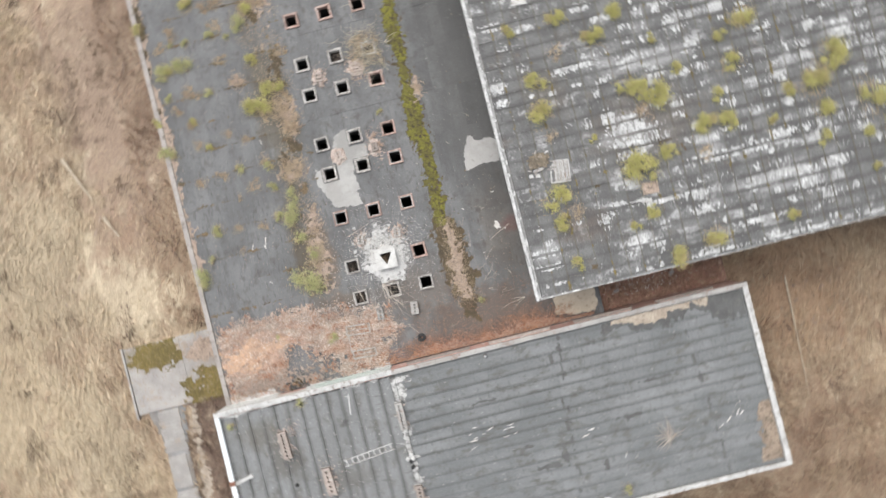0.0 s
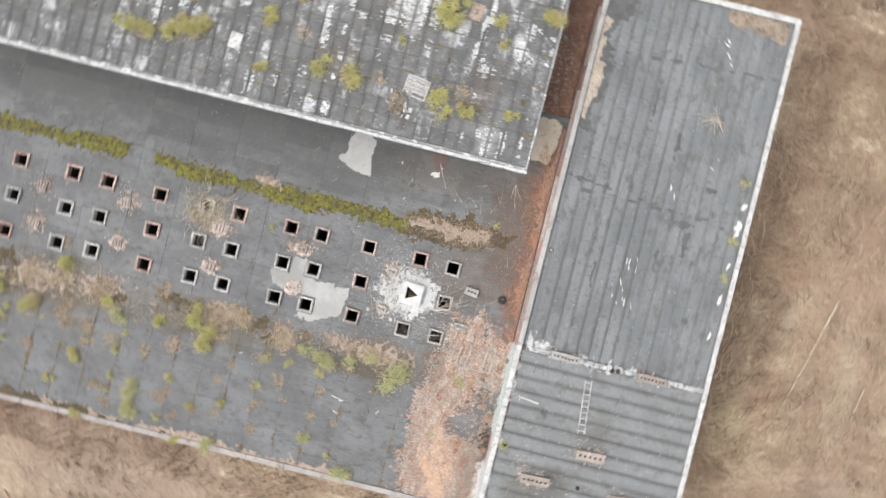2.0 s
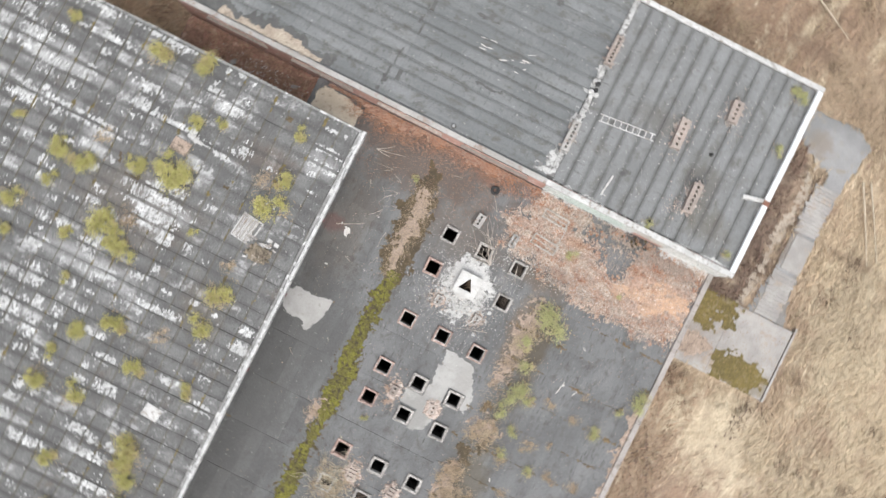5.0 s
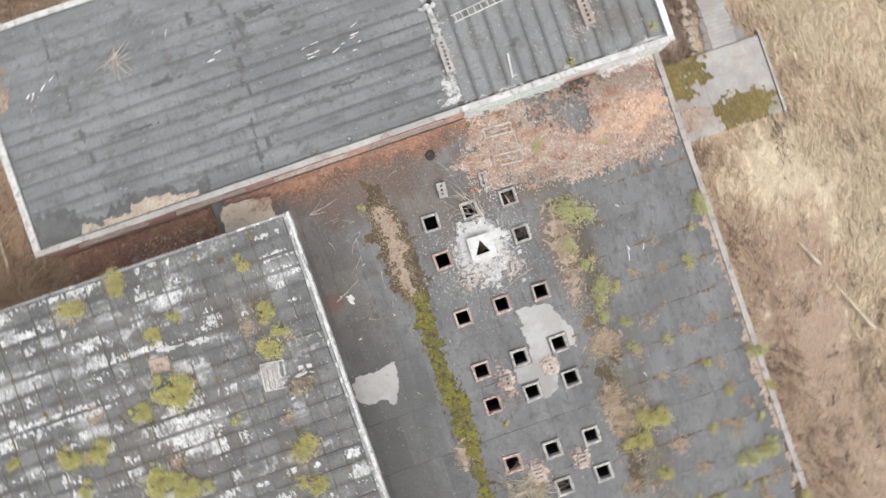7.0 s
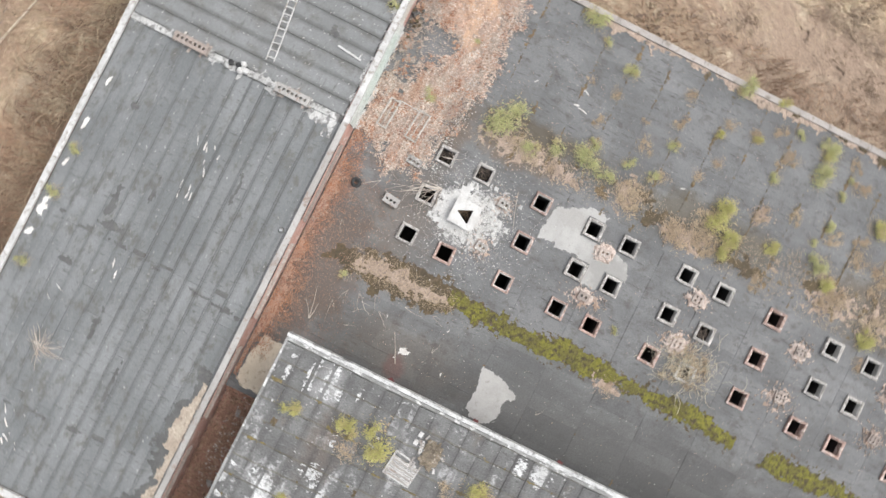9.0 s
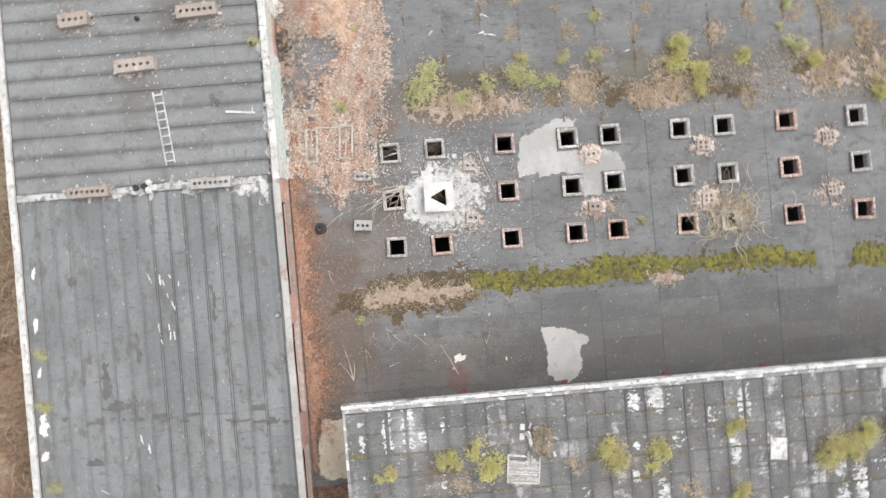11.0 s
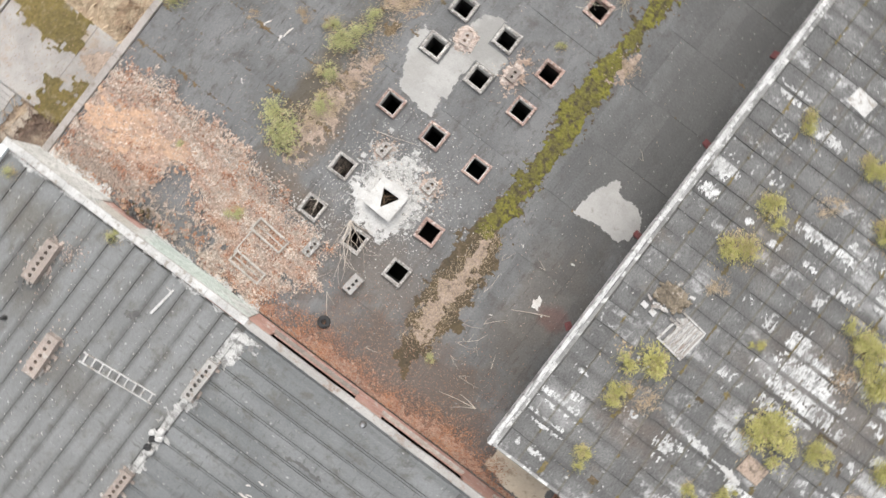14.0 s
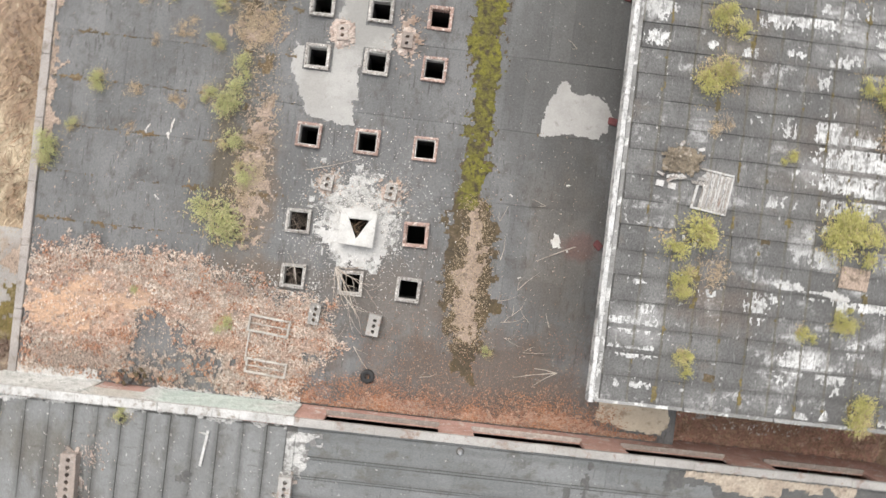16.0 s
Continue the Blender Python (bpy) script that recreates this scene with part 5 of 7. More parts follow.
# ---------- shrubs and dry tufts ----------
def shrub_meshes(seed, leafy, material):
    """Crooked stems from one root, each carrying a rounded clump of narrow leaves, thick inside and loose at the rim, some of them dry."""
    r = random.Random(seed)
    stems, crown, dry = [], ([], []), ([], [])
    clumps = [(Vector((r.gauss(0, 0.1), r.gauss(0, 0.1), 0.25)), r.uniform(0.28, 0.42))]
    for k in range(r.choice((3, 4, 5, 6))):
        a, d = r.uniform(0, 6.283), r.uniform(0.15, 0.42)
        clumps.append((Vector((math.cos(a) * d, math.sin(a) * d, r.uniform(0.12, 0.3))), r.uniform(0.13, 0.3)))
    for k, (mid, size) in enumerate(clumps):
        stems.append(tube([(0, 0, 0), tuple(mid * 0.5 + Vector((r.gauss(0, 0.03), r.gauss(0, 0.03), 0.05))), tuple(mid)], 0.014, 4))
        withered = k > 1 and r.random() < 0.35
        for _ in range(int(leafy * 25 * size * size)):
            out = Vector((r.gauss(0, 1), r.gauss(0, 1), r.gauss(0.2, 0.6)))
            p = mid + out * size * 0.44 + Vector((0, 0, 0.12 * size * ragged(mid.x + out.x * size, mid.y + out.y * size, 0.1, seed)))
            if ragged(p.x, p.y, 0.11, seed + 0.5) < -0.24 and out.length > 0.9:
                continue
            out.normalize()
            p.z = max(0.02, p.z)
            s = r.uniform(0.013, 0.034)
            u = (out + Vector((r.gauss(0, 0.5), r.gauss(0, 0.5), r.gauss(0, 0.3)))).normalized() * s
            v = u.cross(Vector((r.uniform(-0.5, 0.5), r.uniform(-0.5, 0.5), 1))).normalized() * s * 0.3
            verts, faces = dry if withered and r.random() < 0.6 or r.random() < 0.06 else crown
            q = len(verts)
            verts += [tuple(p - u), tuple(p + v), tuple(p + u), tuple(p - v)]
            faces.append((q, q + 1, q + 2, q + 3))
    for _ in range(leafy // 3):
        a, d = r.uniform(0, 6.283), r.gauss(0.45, 0.14)
        p, a2, h = Vector((math.cos(a) * d, math.sin(a) * d * 0.8, 0.012)), r.uniform(0, 6.283), r.uniform(0.02, 0.05)
        u, v = Vector((math.cos(a2), math.sin(a2), 0.1)) * h, Vector((-math.sin(a2), math.cos(a2), 0)) * h * 0.3
        q = len(dry[0])
        dry[0].extend([tuple(p - u), tuple(p + v), tuple(p + u), tuple(p - v)])
        dry[1].append((q, q + 1, q + 2, q + 3))
    return mesh_of("stem", *joined(*stems), STEM), mesh_of("crown", *crown, material), mesh_of("dry_leaves", *dry, DRY_LEAF)


SHRUBS = {"gold": [shrub_meshes(s, 620, GREEN) for s in (1, 2, 3, 7, 8)], "pine": [shrub_meshes(s, 460, PINE) for s in (4, 5, 6, 9, 10)]}


def shrub(x, y, z, size, kind):
    label = "low yellow-green shrub growing on the old roof" if kind == "gold" else "small pale green seedling shrub on the flat roof"
    s = thing("shrub", x, y, z, label, "shrub", "shrubs on the roofs", turn=rng.uniform(0, 360))
    k = size * rng.uniform(1.08, 1.28)
    s.scale = (k * rng.uniform(0.9, 1.2), k * rng.uniform(0.9, 1.2), k * 0.75)
    for name, mesh in zip(("stem", "crown", "dry_leaves"), rng.choice(SHRUBS[kind])):
        part(name, mesh, None, s)


SOUTH_SHRUBS = ((-5.4, -0.2, 1.55), (-4.7, 1.6, 0.8), (-5.3, 2.7, 0.7), (-5.4, 4.4, 1), (-5.1, 5.7, 0.75), (-12.3, 1.6, 0.9), (-10.5, 4.5, 0.6), (-8.1, 8.2, 0.6), (-6.1, 7.9, 0.5), (-8.3, -3.4, 0.35), (-4.7, -4.2, 0.6), (1.9, 9.6, 0.35), (5.5, -4.2, 0.4), (-6.3, 4.5, 0.6))
NORTH_SHRUBS = ((-12.5, 10.2, 0.9), (-5.6, 15, 0.6), (-5.4, 12.3, 1.1), (-5, 13.1, 0.8), (-5.9, 17.8, 0.9), (-10.2, 15.8, 1), (-9, 19.7, 0.8), (-11.3, 15.6, 0.6), (-7.8, 25.1, 0.9), (-10, 25.3, 1), (-6.6, 27, 1), (-5.6, 25.5, 1), (-6.6, 23.3, 1), (-3.6, 21.6, 0.8), (-5.3, 30.4, 1), (-8.9, 13.7, 0.5), (-10.7, 21, 0.6), (-9.7, 10.1, 0.45), (-12.6, 18.9, 0.7), (-5.1, 18.5, 0.7), (-6.3, 12, 1), (-4.5, 12.9, 0.9), (-10.4, 12, 0.45), (-11.5, 15.8, 0.7), (-12.6, 12.4, 0.5))
for x, y, s in SOUTH_SHRUBS + NORTH_SHRUBS:
    shrub(x, y, 0.005, s * 1.15, "gold" if y > 9 and rng.random() < 0.6 else "pine")
VERGE_SHRUBS = ((13.8, 11.5, 0.9), (15.7, 9.9, 1.1), (11.8, 8.1, 1.25), (11.5, 6.05, 1.4), (17.5, 6.0, 0.9), (16.8, 6.3, 1.1), (16.6, 1.35, 1.75), (16.7, -1.15, 0.8), (15.5, -1.8, 0.7), (11.25, 0.8, 1.5), (11.1, -0.6, 1.1), (14.2, 3.85, 0.5), (17.2, 11.1, 1), (16, 13.9, 1.1), (12.3, 15.3, 1.3), (12, 16, 1.2), (11.6, 16.8, 1.1), (11.4, 18.2, 1), (11.3, 19.6, 1.1), (10.9, 11.4, 0.8), (15.7, 17.6, 0.8), (11.6, -3.2, 0.9), (14.6, 20.3, 1))
RIDGE_SHRUBS = ((18.35, 5.85, 1.45), (22.1, 4.6, 0.8), (22.3, 2.9, 1), (20.8, 3.2, 1.2), (18.5, 2, 0.9), (17.4, -4.1, 1.1), (20, -3.6, 1.1), (27.9, 4, 1.3), (29.2, 5.3, 1.5), (23.4, 6.3, 1.1), (31, 2.3, 1.4), (32.1, 0.4, 1.3), (28.2, 2.3, 1.2), (26.4, 3.9, 0.8), (27.7, 0.5, 0.9), (24.7, -3.4, 0.7), (30.3, -1.8, 0.6), (30.4, 0.3, 0.6), (25, 2.5, 0.6), (23.1, 8.2, 0.9), (20, 6.8, 0.7), (18.1, 14.2, 1), (17.9, 12.7, 0.8), (24.7, 8.9, 1.1), (19, 9, 0.7), (18.5, 19, 1))
for x, y, s in VERGE_SHRUBS + RIDGE_SHRUBS:
    shrub(x, y, GABLE_Z - 0.01, s, "gold")


seedlings = random.Random(17)
for _ in range(14):
    x, y = seedlings.uniform(-12.0, -6.2), 0.85 + 1.82 * seedlings.randrange(1, 16) + seedlings.gauss(0, 0.12)
    shrub(x, y, 0.005, seedlings.uniform(0.3, 0.7), "pine")


def tuft_mesh(seed, count, spread, length):
    r = random.Random(seed)
    lobes = [(r.gauss(0, spread), r.gauss(0, spread), r.uniform(0.3, 0.8) * spread) for _ in range(7)]
    roots = []
    while len(roots) < count:
        x, y, s = r.choice(lobes)
        roots.append((r.gauss(x, s), r.gauss(y, s), 0.0, None))
    return mesh_of("dry_tuft", *blades(roots, length, (0.012, 0.028), (0.3, 1.5), seed), STRAW)


TUFTS = [tuft_mesh(41, 420, 0.25, (0.08, 0.26)), tuft_mesh(42, 360, 0.3, (0.08, 0.24)), tuft_mesh(43, 400, 0.22, (0.08, 0.26))]
BAND_TUFTS = ((-4.1, 10.6, 1.6), (-4.6, 19.1, 1.7), (-4.4, 7.3, 1.3), (4.6, 10.6, 0.9), (-4.3, 22, 1.7), (-4.6, 0.7, 1.1), (-4.2, 3, 0.8), (-4, 1.8, 0.9), (-4.7, 23.7, 1.7), (-4.9, 6.9, 1.2), (-3.9, 11.6, 1.2), (2.2, 14.2, 1.5), (-6.3, 21, 1.3), (-3.6, 15, 1), (-6.4, 4.5, 0.6), (-2.2, 22, 0.8), (1.6, 13.4, 1.3), (2.6, 13.3, 1.1), (1.5, 14.4, 1.2), (-5, 7.7, 1.3), (-6.4, 8.3, 0.8), (-5.1, 18.9, 1.3), (-4.3, 10, 1.4), (-4.3, 11.9, 1.5), (-5.4, 11.2, 1.2))
WEST_TUFTS = ((-6.9, 13.9, 0.9), (-7.5, 4, 0.7), (-9.2, 2.8, 0.5), (-10.9, 7.9, 0.8), (-8.3, 10.6, 0.7), (-11.2, 13, 0.8), (-7.5, 17.9, 0.9), (-9.5, 8.2, 0.6), (-7.2, 10, 0.7), (-10.6, 11.8, 0.7), (-9.9, 13.6, 0.8), (-7.6, 15.6, 0.8), (-11.4, 17.3, 0.8), (-8, 19.2, 0.9), (-7, 20.9, 1), (-9, 22.8, 1), (-8.6, 6.3, 0.5), (-7.4, 6.9, 0.9), (-9.1, 4.3, 0.7), (-10.2, 14, 0.9), (-10.4, 10.3, 0.8), (-10.6, 18, 1), (-9.2, 7.9, 0.6), (-7.1, 19.5, 1.3))
HALL_TUFTS = ((10.7, 3.4, 0.9), (12.2, -0.2, 1.1), (11.9, 4.6, 0.8), (17.6, 4.9, 1.1), (13.3, 9.5, 0.9), (20.6, 1.4, 0.9))
for x, y, s, z in [(*q, 0) for q in BAND_TUFTS + WEST_TUFTS] + [(*q, GABLE_Z) for q in HALL_TUFTS]:
    ob = part("dry_tuft", rng.choice(TUFTS), None)
    ob.matrix_basis = pose(x, y, z - 0.003, 0, 0, rng.uniform(0, 360)) @ Matrix.Diagonal((s, s, s * 0.7, 1))
    tagged(ob, "tuft of dry beige grass growing on the roof", "dry grass", "dry tufts on the roofs", "stuff")

# sprawling dead bush over one of the vents
dead = thing("dead_bush", 2.1, 13.9, 0.0, "sprawling dead grey-brown bush over a roof vent", "dead bush")
for _ in range(150):
    heading, bend, step = rng.uniform(0, 6.283), rng.choice((-1, 1)) * rng.uniform(0.15, 0.5), rng.uniform(0.12, 0.3)
    x, y, z = rng.gauss(-0.2, 0.6), rng.gauss(-0.1, 0.85), rng.uniform(0.02, 0.4)
    points = [(x, y, z)]
    for _ in range(5):
        heading += bend
        x, y, z = x + math.cos(heading) * step, y + math.sin(heading) * step, max(0.02, z + rng.uniform(-0.06, 0.07))
        points.append((x, y, z))
    part("branch", tube(points, rng.uniform(0.009, 0.019), 4), BUSH, dead)

# ---------- dead branches, frames and loose things on the flat roof ----------
def branch(name, x, y, z, ends, radius, label, material=TWIG):
    b = thing(name, x, y, z, label, "branch")
    r = random.Random(int(abs(x * 100)))
    for ex, ey, ez in ends:
        mid = Vector((ex, ey, ez)) * 0.5 + Vector((r.uniform(-0.08, 0.08), r.uniform(-0.08, 0.08), 0.12))
        part("twig", tube([(0, 0, 0.02), tuple(mid), (ex, ey, ez + 0.02)], radius, 5), material, b)
    return b


limb = thing("fallen_branch", -0.72, -1.6, 0.08, "bleached fallen branch with crooked twigs spread over a vent", "branch")
bough = random.Random(83)
for heading, length in ((-0.55, 2.3), (-0.75, 1.7), (-1.0, 2.6), (-1.2, 1.9), (-1.45, 2.2), (-0.3, 1.5), (-0.9, 2.9), (-1.75, 1.3), (0.1, 1.1)):
    spine = crooked(0, 0, 0.05, length, heading, 0.06, bough, 6)
    part("twig", tube(spine, 0.022, 5), TWIG, limb)
    for k in (2, 3, 4):
        if bough.random() < 0.75:
            part("twig", tube(crooked(*spine[k], length * bough.uniform(0.2, 0.4), heading + bough.choice((-1, 1)) * bough.uniform(0.4, 1.0), 0.02, bough, 4), 0.013, 4), TWIG, limb)
branch("fallen_branch", -2.3, -1.75, 0.12, [(0.1, -0.5, 0.05), (-0.2, 0.45, 0.1), (-0.3, -0.2, 0.05), (0.15, -0.7, -0.02)], 0.02, "bleached forked twig lying in a vent")
branch("fallen_branch", -2.3, 2.0, 0.0, [(1.9, 0.62, 0.02)], 0.02, "thin bleached stick on the roof")
branch("fallen_branch", 8.45, 0.25, 0.0, [(-1.5, -0.75, 0.02)], 0.025, "thin reddish stick on the dark felt")
branch("fallen_branch", 8.3, -4.75, 0.0, [(-1.7, -0.35, 0.02), (-0.9, 0.1, 0.05), (-0.9, -0.6, 0.02)], 0.022, "pale stick near the hall corner")
for x, y, a, n in ((6.3, -2.7, 1.0, 0.9), (6.0, -3.0, 0.3, 0.8), (5.6, -0.6, 1.5, 1.0), (7.1, 1.7, 2.8, 0.6), (3.0, -5.5, 0.3, 0.7), (-0.6, -4.9, 1.1, 1.2), (0.3, -4.6, -0.9, 1.3), (6.9, -4.1, 0.1, 1.0), (5.9, 6.4, 2.0, 0.4), (7.6, 7.9, 2.5, 0.5), (6.4, -1.7, 0.8, 1.1), (5.7, -2.2, 0.4, 0.9), (7.0, -2.9, 2.2, 0.8), (6.1, -3.6, -0.4, 0.7), (7.8, -3.0, 1.9, 0.6), (5.4, 0.9, 1.2, 0.7)):
    branch("stick", x, y, 0.0, [(math.cos(a) * n, math.sin(a) * n, 0.01), (math.cos(a + 0.5) * n * 0.5, math.sin(a + 0.5) * n * 0.5, 0.01)], 0.014, "thin dead stick on the flat roof")


def old_window(x, y, w, d, turn, label):
    f = thing("discarded_window", x, y, 0.16, label, "window frame", turn=turn)
    for row in ((-w / 2, w / 2, -d / 2, -d / 2 + 0.09), (-w / 2, w / 2, d / 2 - 0.09, d / 2), (-w / 2, -w / 2 + 0.09, -d / 2 + 0.09, d / 2 - 0.09), (w / 2 - 0.09, w / 2, -d / 2 + 0.09, d / 2 - 0.09)):
        part("rail", boxes((*row, -0.03, 0.05), bevel=0.008), PAINTED_WOOD, f)
    part("slat", boxes((-w / 2 + 0.1, w / 2 - 0.1, -0.025, 0.025, -0.01, 0.03)), PAINTED_WOOD, f)


old_window(-3.0, -4.15, 1.62, 0.68, -5, "bleached wooden window frame lying on the leaves")
old_window(-2.95, -5.78, 1.6, 0.6, -4, "bleached broken wooden frame lying on the leaves")
batten = thing("batten", -3.75, -5.0, 0.17, "thin bleached wooden batten between two frames", "batten", turn=87)
part("lath", boxes((-0.6, 0.6, -0.03, 0.03, -0.02, 0.03), bevel=0.006), PAINTED_WOOD, batten)

tyre = thing("tyre", 0.98, -5.68, 0.005, "old black tyre lying flat on the roof", "tyre")
bm = bmesh.new()
ring, sides = 28, 10
grid = [[bm.verts.new(((0.175 + 0.09 * math.cos(6.2832 * s / sides)) * math.cos(6.2832 * k / ring), (0.175 + 0.09 * math.cos(6.2832 * s / sides)) * math.sin(6.2832 * k / ring),
                       0.1 + 0.1 * max(-0.9, min(0.9, 1.3 * math.sin(6.2832 * s / sides))))) for s in range(sides)] for k in range(ring)]
for k in range(ring):
    for s in range(sides):
        bm.faces.new((grid[k][s], grid[(k + 1) % ring][s], grid[(k + 1) % ring][(s + 1) % sides], grid[k][(s + 1) % sides]))
casing = part("casing", bm, RUBBER, tyre)
for k in range(12):
    a = 6.2832 * k / 12
    part("tread_block", worn(boxes((0.25, 0.274, -0.05, 0.05, 0.03, 0.16), bevel=0.006), 0.0), RUBBER, casing).matrix_basis = pose(0, 0, 0, 0, 0, math.degrees(a))

flake = thing("plaster_flake", 7.65, 0.38, 0.0, "white flake of plaster on the dark felt", "debris", turn=20)
part("flake", flake_mesh(0.4, 0.65, 0.02, 3.3), CHIP, flake)
for x, y, a, w, d in ((5.85, 1.9, 70, 0.12, 0.5), (8.15, 0.05, 30, 0.12, 0.2), (-9.3, 2.98, 70, 0.12, 0.5), (-7.6, 3.05, -12, 0.12, 1.0), (-9.55, 2.8, 20, 0.1, 0.36), (-8.5, 2.95, -25, 0.1, 0.45), (-8.62, 2.75, 80, 0.1, 0.3), (-7.7, 2.7, 15, 0.18, 0.3), (-7.9, 0.3, 50, 0.09, 0.3), (6.4, -1.2, 110, 0.1, 0.2), (3.5, 5.6, 30, 0.15, 0.2), (-6.3, 9.6, 20, 0.1, 0.4), (7.9, 2.6, 15, 0.3, 0.12)):
    f = thing("debris_shard", x, y, 0.0, "small pale shard lying on the roof felt", "debris", turn=a)
    part("shard", flake_mesh(w * 0.8, d * 0.9, 0.015, x), CHIP, f)

scrap = thing("debris_heap", -8.0, -6.7, 0.0, "dark heap of debris and dead stems against the white wall", "debris")
for k in range(34):
    part("lump", worn(boxes((-0.09, 0.09, -0.06, 0.06, 0, 0.08), bevel=0.02), 0.05, 3.0 + k), (MOSS_DARK, BRUSH, TAR)[k % 3], scrap).matrix_basis = pose(rng.gauss(0, 0.42), rng.gauss(0, 0.16), rng.uniform(0, 0.3), rng.uniform(-20, 20), rng.uniform(-20, 20), rng.uniform(0, 180))
for k in range(14):
    part("dead_stem", tube(crooked(rng.gauss(0, 0.3), rng.gauss(0, 0.1), 0.05, rng.uniform(0.5, 1.3), rng.uniform(0.2, 2.9), 0.25, rng, 3), 0.013, 4), TWIG, scrap)

# ---------- annex roof things ----------
ridge = part("annex_ridge", worn(boxes(*[(-1.5, -1.2, y, y + 1.39, ANNEX_Z - 0.06, ANNEX_Z + 0.1) for y in [-18.64 + 1.385 * q for q in range(8)]], bevel=0.03), 0.07, 1.5), DUST)
tagged(ridge, "whitewashed low upstand dividing the annex roof", "upstand", kind="structure")
flat("lime_splash", sheet((-2.6, 0.6, -18.4, -7.5), 0.05, lambda x, y: 0.1 + 0.35 * max(0, min(1, (y + 9.2) / 1.2)) + 0.2 * max(0, 1 - abs(y + 11.6)) - abs(x + 1.35 - 0.35 * max(0, min(1, (y + 9.2) / 1.2))) * 0.9 + 0.4 * ragged(x, y, 0.6, 13.0) + 0.4 * ragged(x, y, 0.2, 13.5) + 0.02, lambda x, y: ANNEX_Z + 0.03, 0.004, 0.006, 13.0), DUST,
     "whitish lime splashes on both sides of the upstand", "mortar spill")


flat("lime_splash", sheet((-12.6, -1.5, -8.1, -7.34), 0.05, lambda x, y: y + 7.46 + 0.16 * ragged(x, y, 0.9, 14.0) + 0.1 * ragged(x, y, 0.2, 14.5), lambda x, y: ANNEX_Z + 0.026, 0.003, 0.006, 14.0), DUST, "whitish lime streaks along the inner side of the parapet", "mortar spill")


flat("lime_splash", sheet((-12.4, -1.5, -7.0, -6.3), 0.05, lambda x, y: -6.86 - y + 0.2 * ragged(x, y, 1.0, 14.2) + 0.16 * ragged(x, y, 0.2, 14.7) + 0.24 * (x < -9.3) - 0.5 * (-9.2 < x < -7.0), lambda x, y: 0.1, 0.004, 0.006, 14.2), LIME, "whitewash flaked off at the foot of the parapet", "mortar spill")


def hole_row(n, gap, r):
    return [(0.0, (k - (n - 1) / 2) * gap, r) for k in range(n)]


for x, y, w, d, n, turn, material, label in ((-1.35, -10.0, 0.46, 1.75, 7, 0, COPING, "whitish row of flue openings in the upstand"), (-1.38, -15.4, 0.46, 1.75, 7, 0, PINK_BRICK, "beige row of flue openings in the upstand"),
                                             (-9.0, -10.0, 0.56, 1.75, 6, 2, PINK_BRICK, "low brick chimney stack with a row of flue holes"), (-6.8, -12.9, 0.56, 1.75, 5, 3, PINK_BRICK, "low brick chimney stack with a row of flue holes"),
                                             (-9.0, -15.4, 0.6, 1.25, 4, 4, PINK_BRICK, "small brick chimney stack with a row of flue holes")):
    c = thing("brick_chimney", x, y, ANNEX_Z, label, "chimney", turn=turn)
    part("masonry", worn(holes_plate(-w / 2, w / 2, -d / 2, d / 2, -0.04, 0.34, hole_row(n, d / (n + 0.7), 0.082)), 0.02, 3.0), material, c)
    # near-black plate under the holes, painted as the darkness inside the stack
    part("flue_bottom", boxes((-w / 2 + 0.03, w / 2 - 0.03, -d / 2 + 0.03, d / 2 - 0.03, -0.03, 0.02)), SHAFT, c, "near-black plate standing in for the unlit depth of the flues")
    for k in range(9):
        a = rng.uniform(0, 6.283)
        part("brick", worn(boxes((-0.06, 0.06, -0.12, 0.12, 0.0, 0.07), bevel=0.008), 0.0), PINK_BRICK if k % 3 else CURB_GREY, c).matrix_basis = pose(math.cos(a) * (w / 2 + 0.12), math.sin(a) * (d / 2 + 0.14), 0.015, 0, 0, rng.uniform(0, 180))

for n, (x, y, w, h) in enumerate(((-9.0, -10.0, 0.75, 1.2), (-6.8, -12.9, 0.75, 1.2), (-9.0, -15.4, 0.8, 1.0), (-8.4, -9.2, 0.6, 0.5))):
    flat("brick_rubble", joined(sheet((x - 2 * w, x + 2 * w, y - 2 * h, y + 2 * h), 0.06, lambda px, py: 0.3 * (1 - math.hypot((px - x) / w, (py - y) / h)) + 0.4 * ragged(px, py, 0.3, 64.0 + n) - 0.2, lambda px, py: ANNEX_Z + 0.022, 0.006, 0.03, 64.0 + n),
                                scatter(90, lambda r: (r.gauss(x, w * 0.6), r.gauss(y, h * 0.6)), (0.03, 0.11), lambda px, py: ANNEX_Z + 0.02, 74 + n, 0.01, 0.5)), MORTAR, "crumbs of brick and mortar round the chimney stack", "rubble")
flat("mortar_chips", scatter(500, lambda r: (r.uniform(-12.3, -1.6), r.uniform(-18.3, -7.6)), (0.02, 0.08), lambda x, y: ANNEX_Z + 0.012, 78, 0.0, 0.4), CHIP, "white specks of mortar scattered on the annex felt", "rubble")
for n, (jx, tilt) in enumerate(((8.95, 0.1), (17.75, -0.06))):
    flat("tar_smear", sheet((jx - 1.6, jx + 1.6, -18.5, -7.45), 0.1, lambda x, y: 0.1 - abs(x - jx - tilt * (y + 13)) + 0.22 * ragged(x, y, 0.7, 90.0 + n) + 0.15 * ragged(x, y, 3.0, 92.0), lambda x, y: ANNEX_Z + 0.026, 0.002, 0.004, 90.0 + n), TAR, "dark tar smear along a cross joint of the felt", "tar")
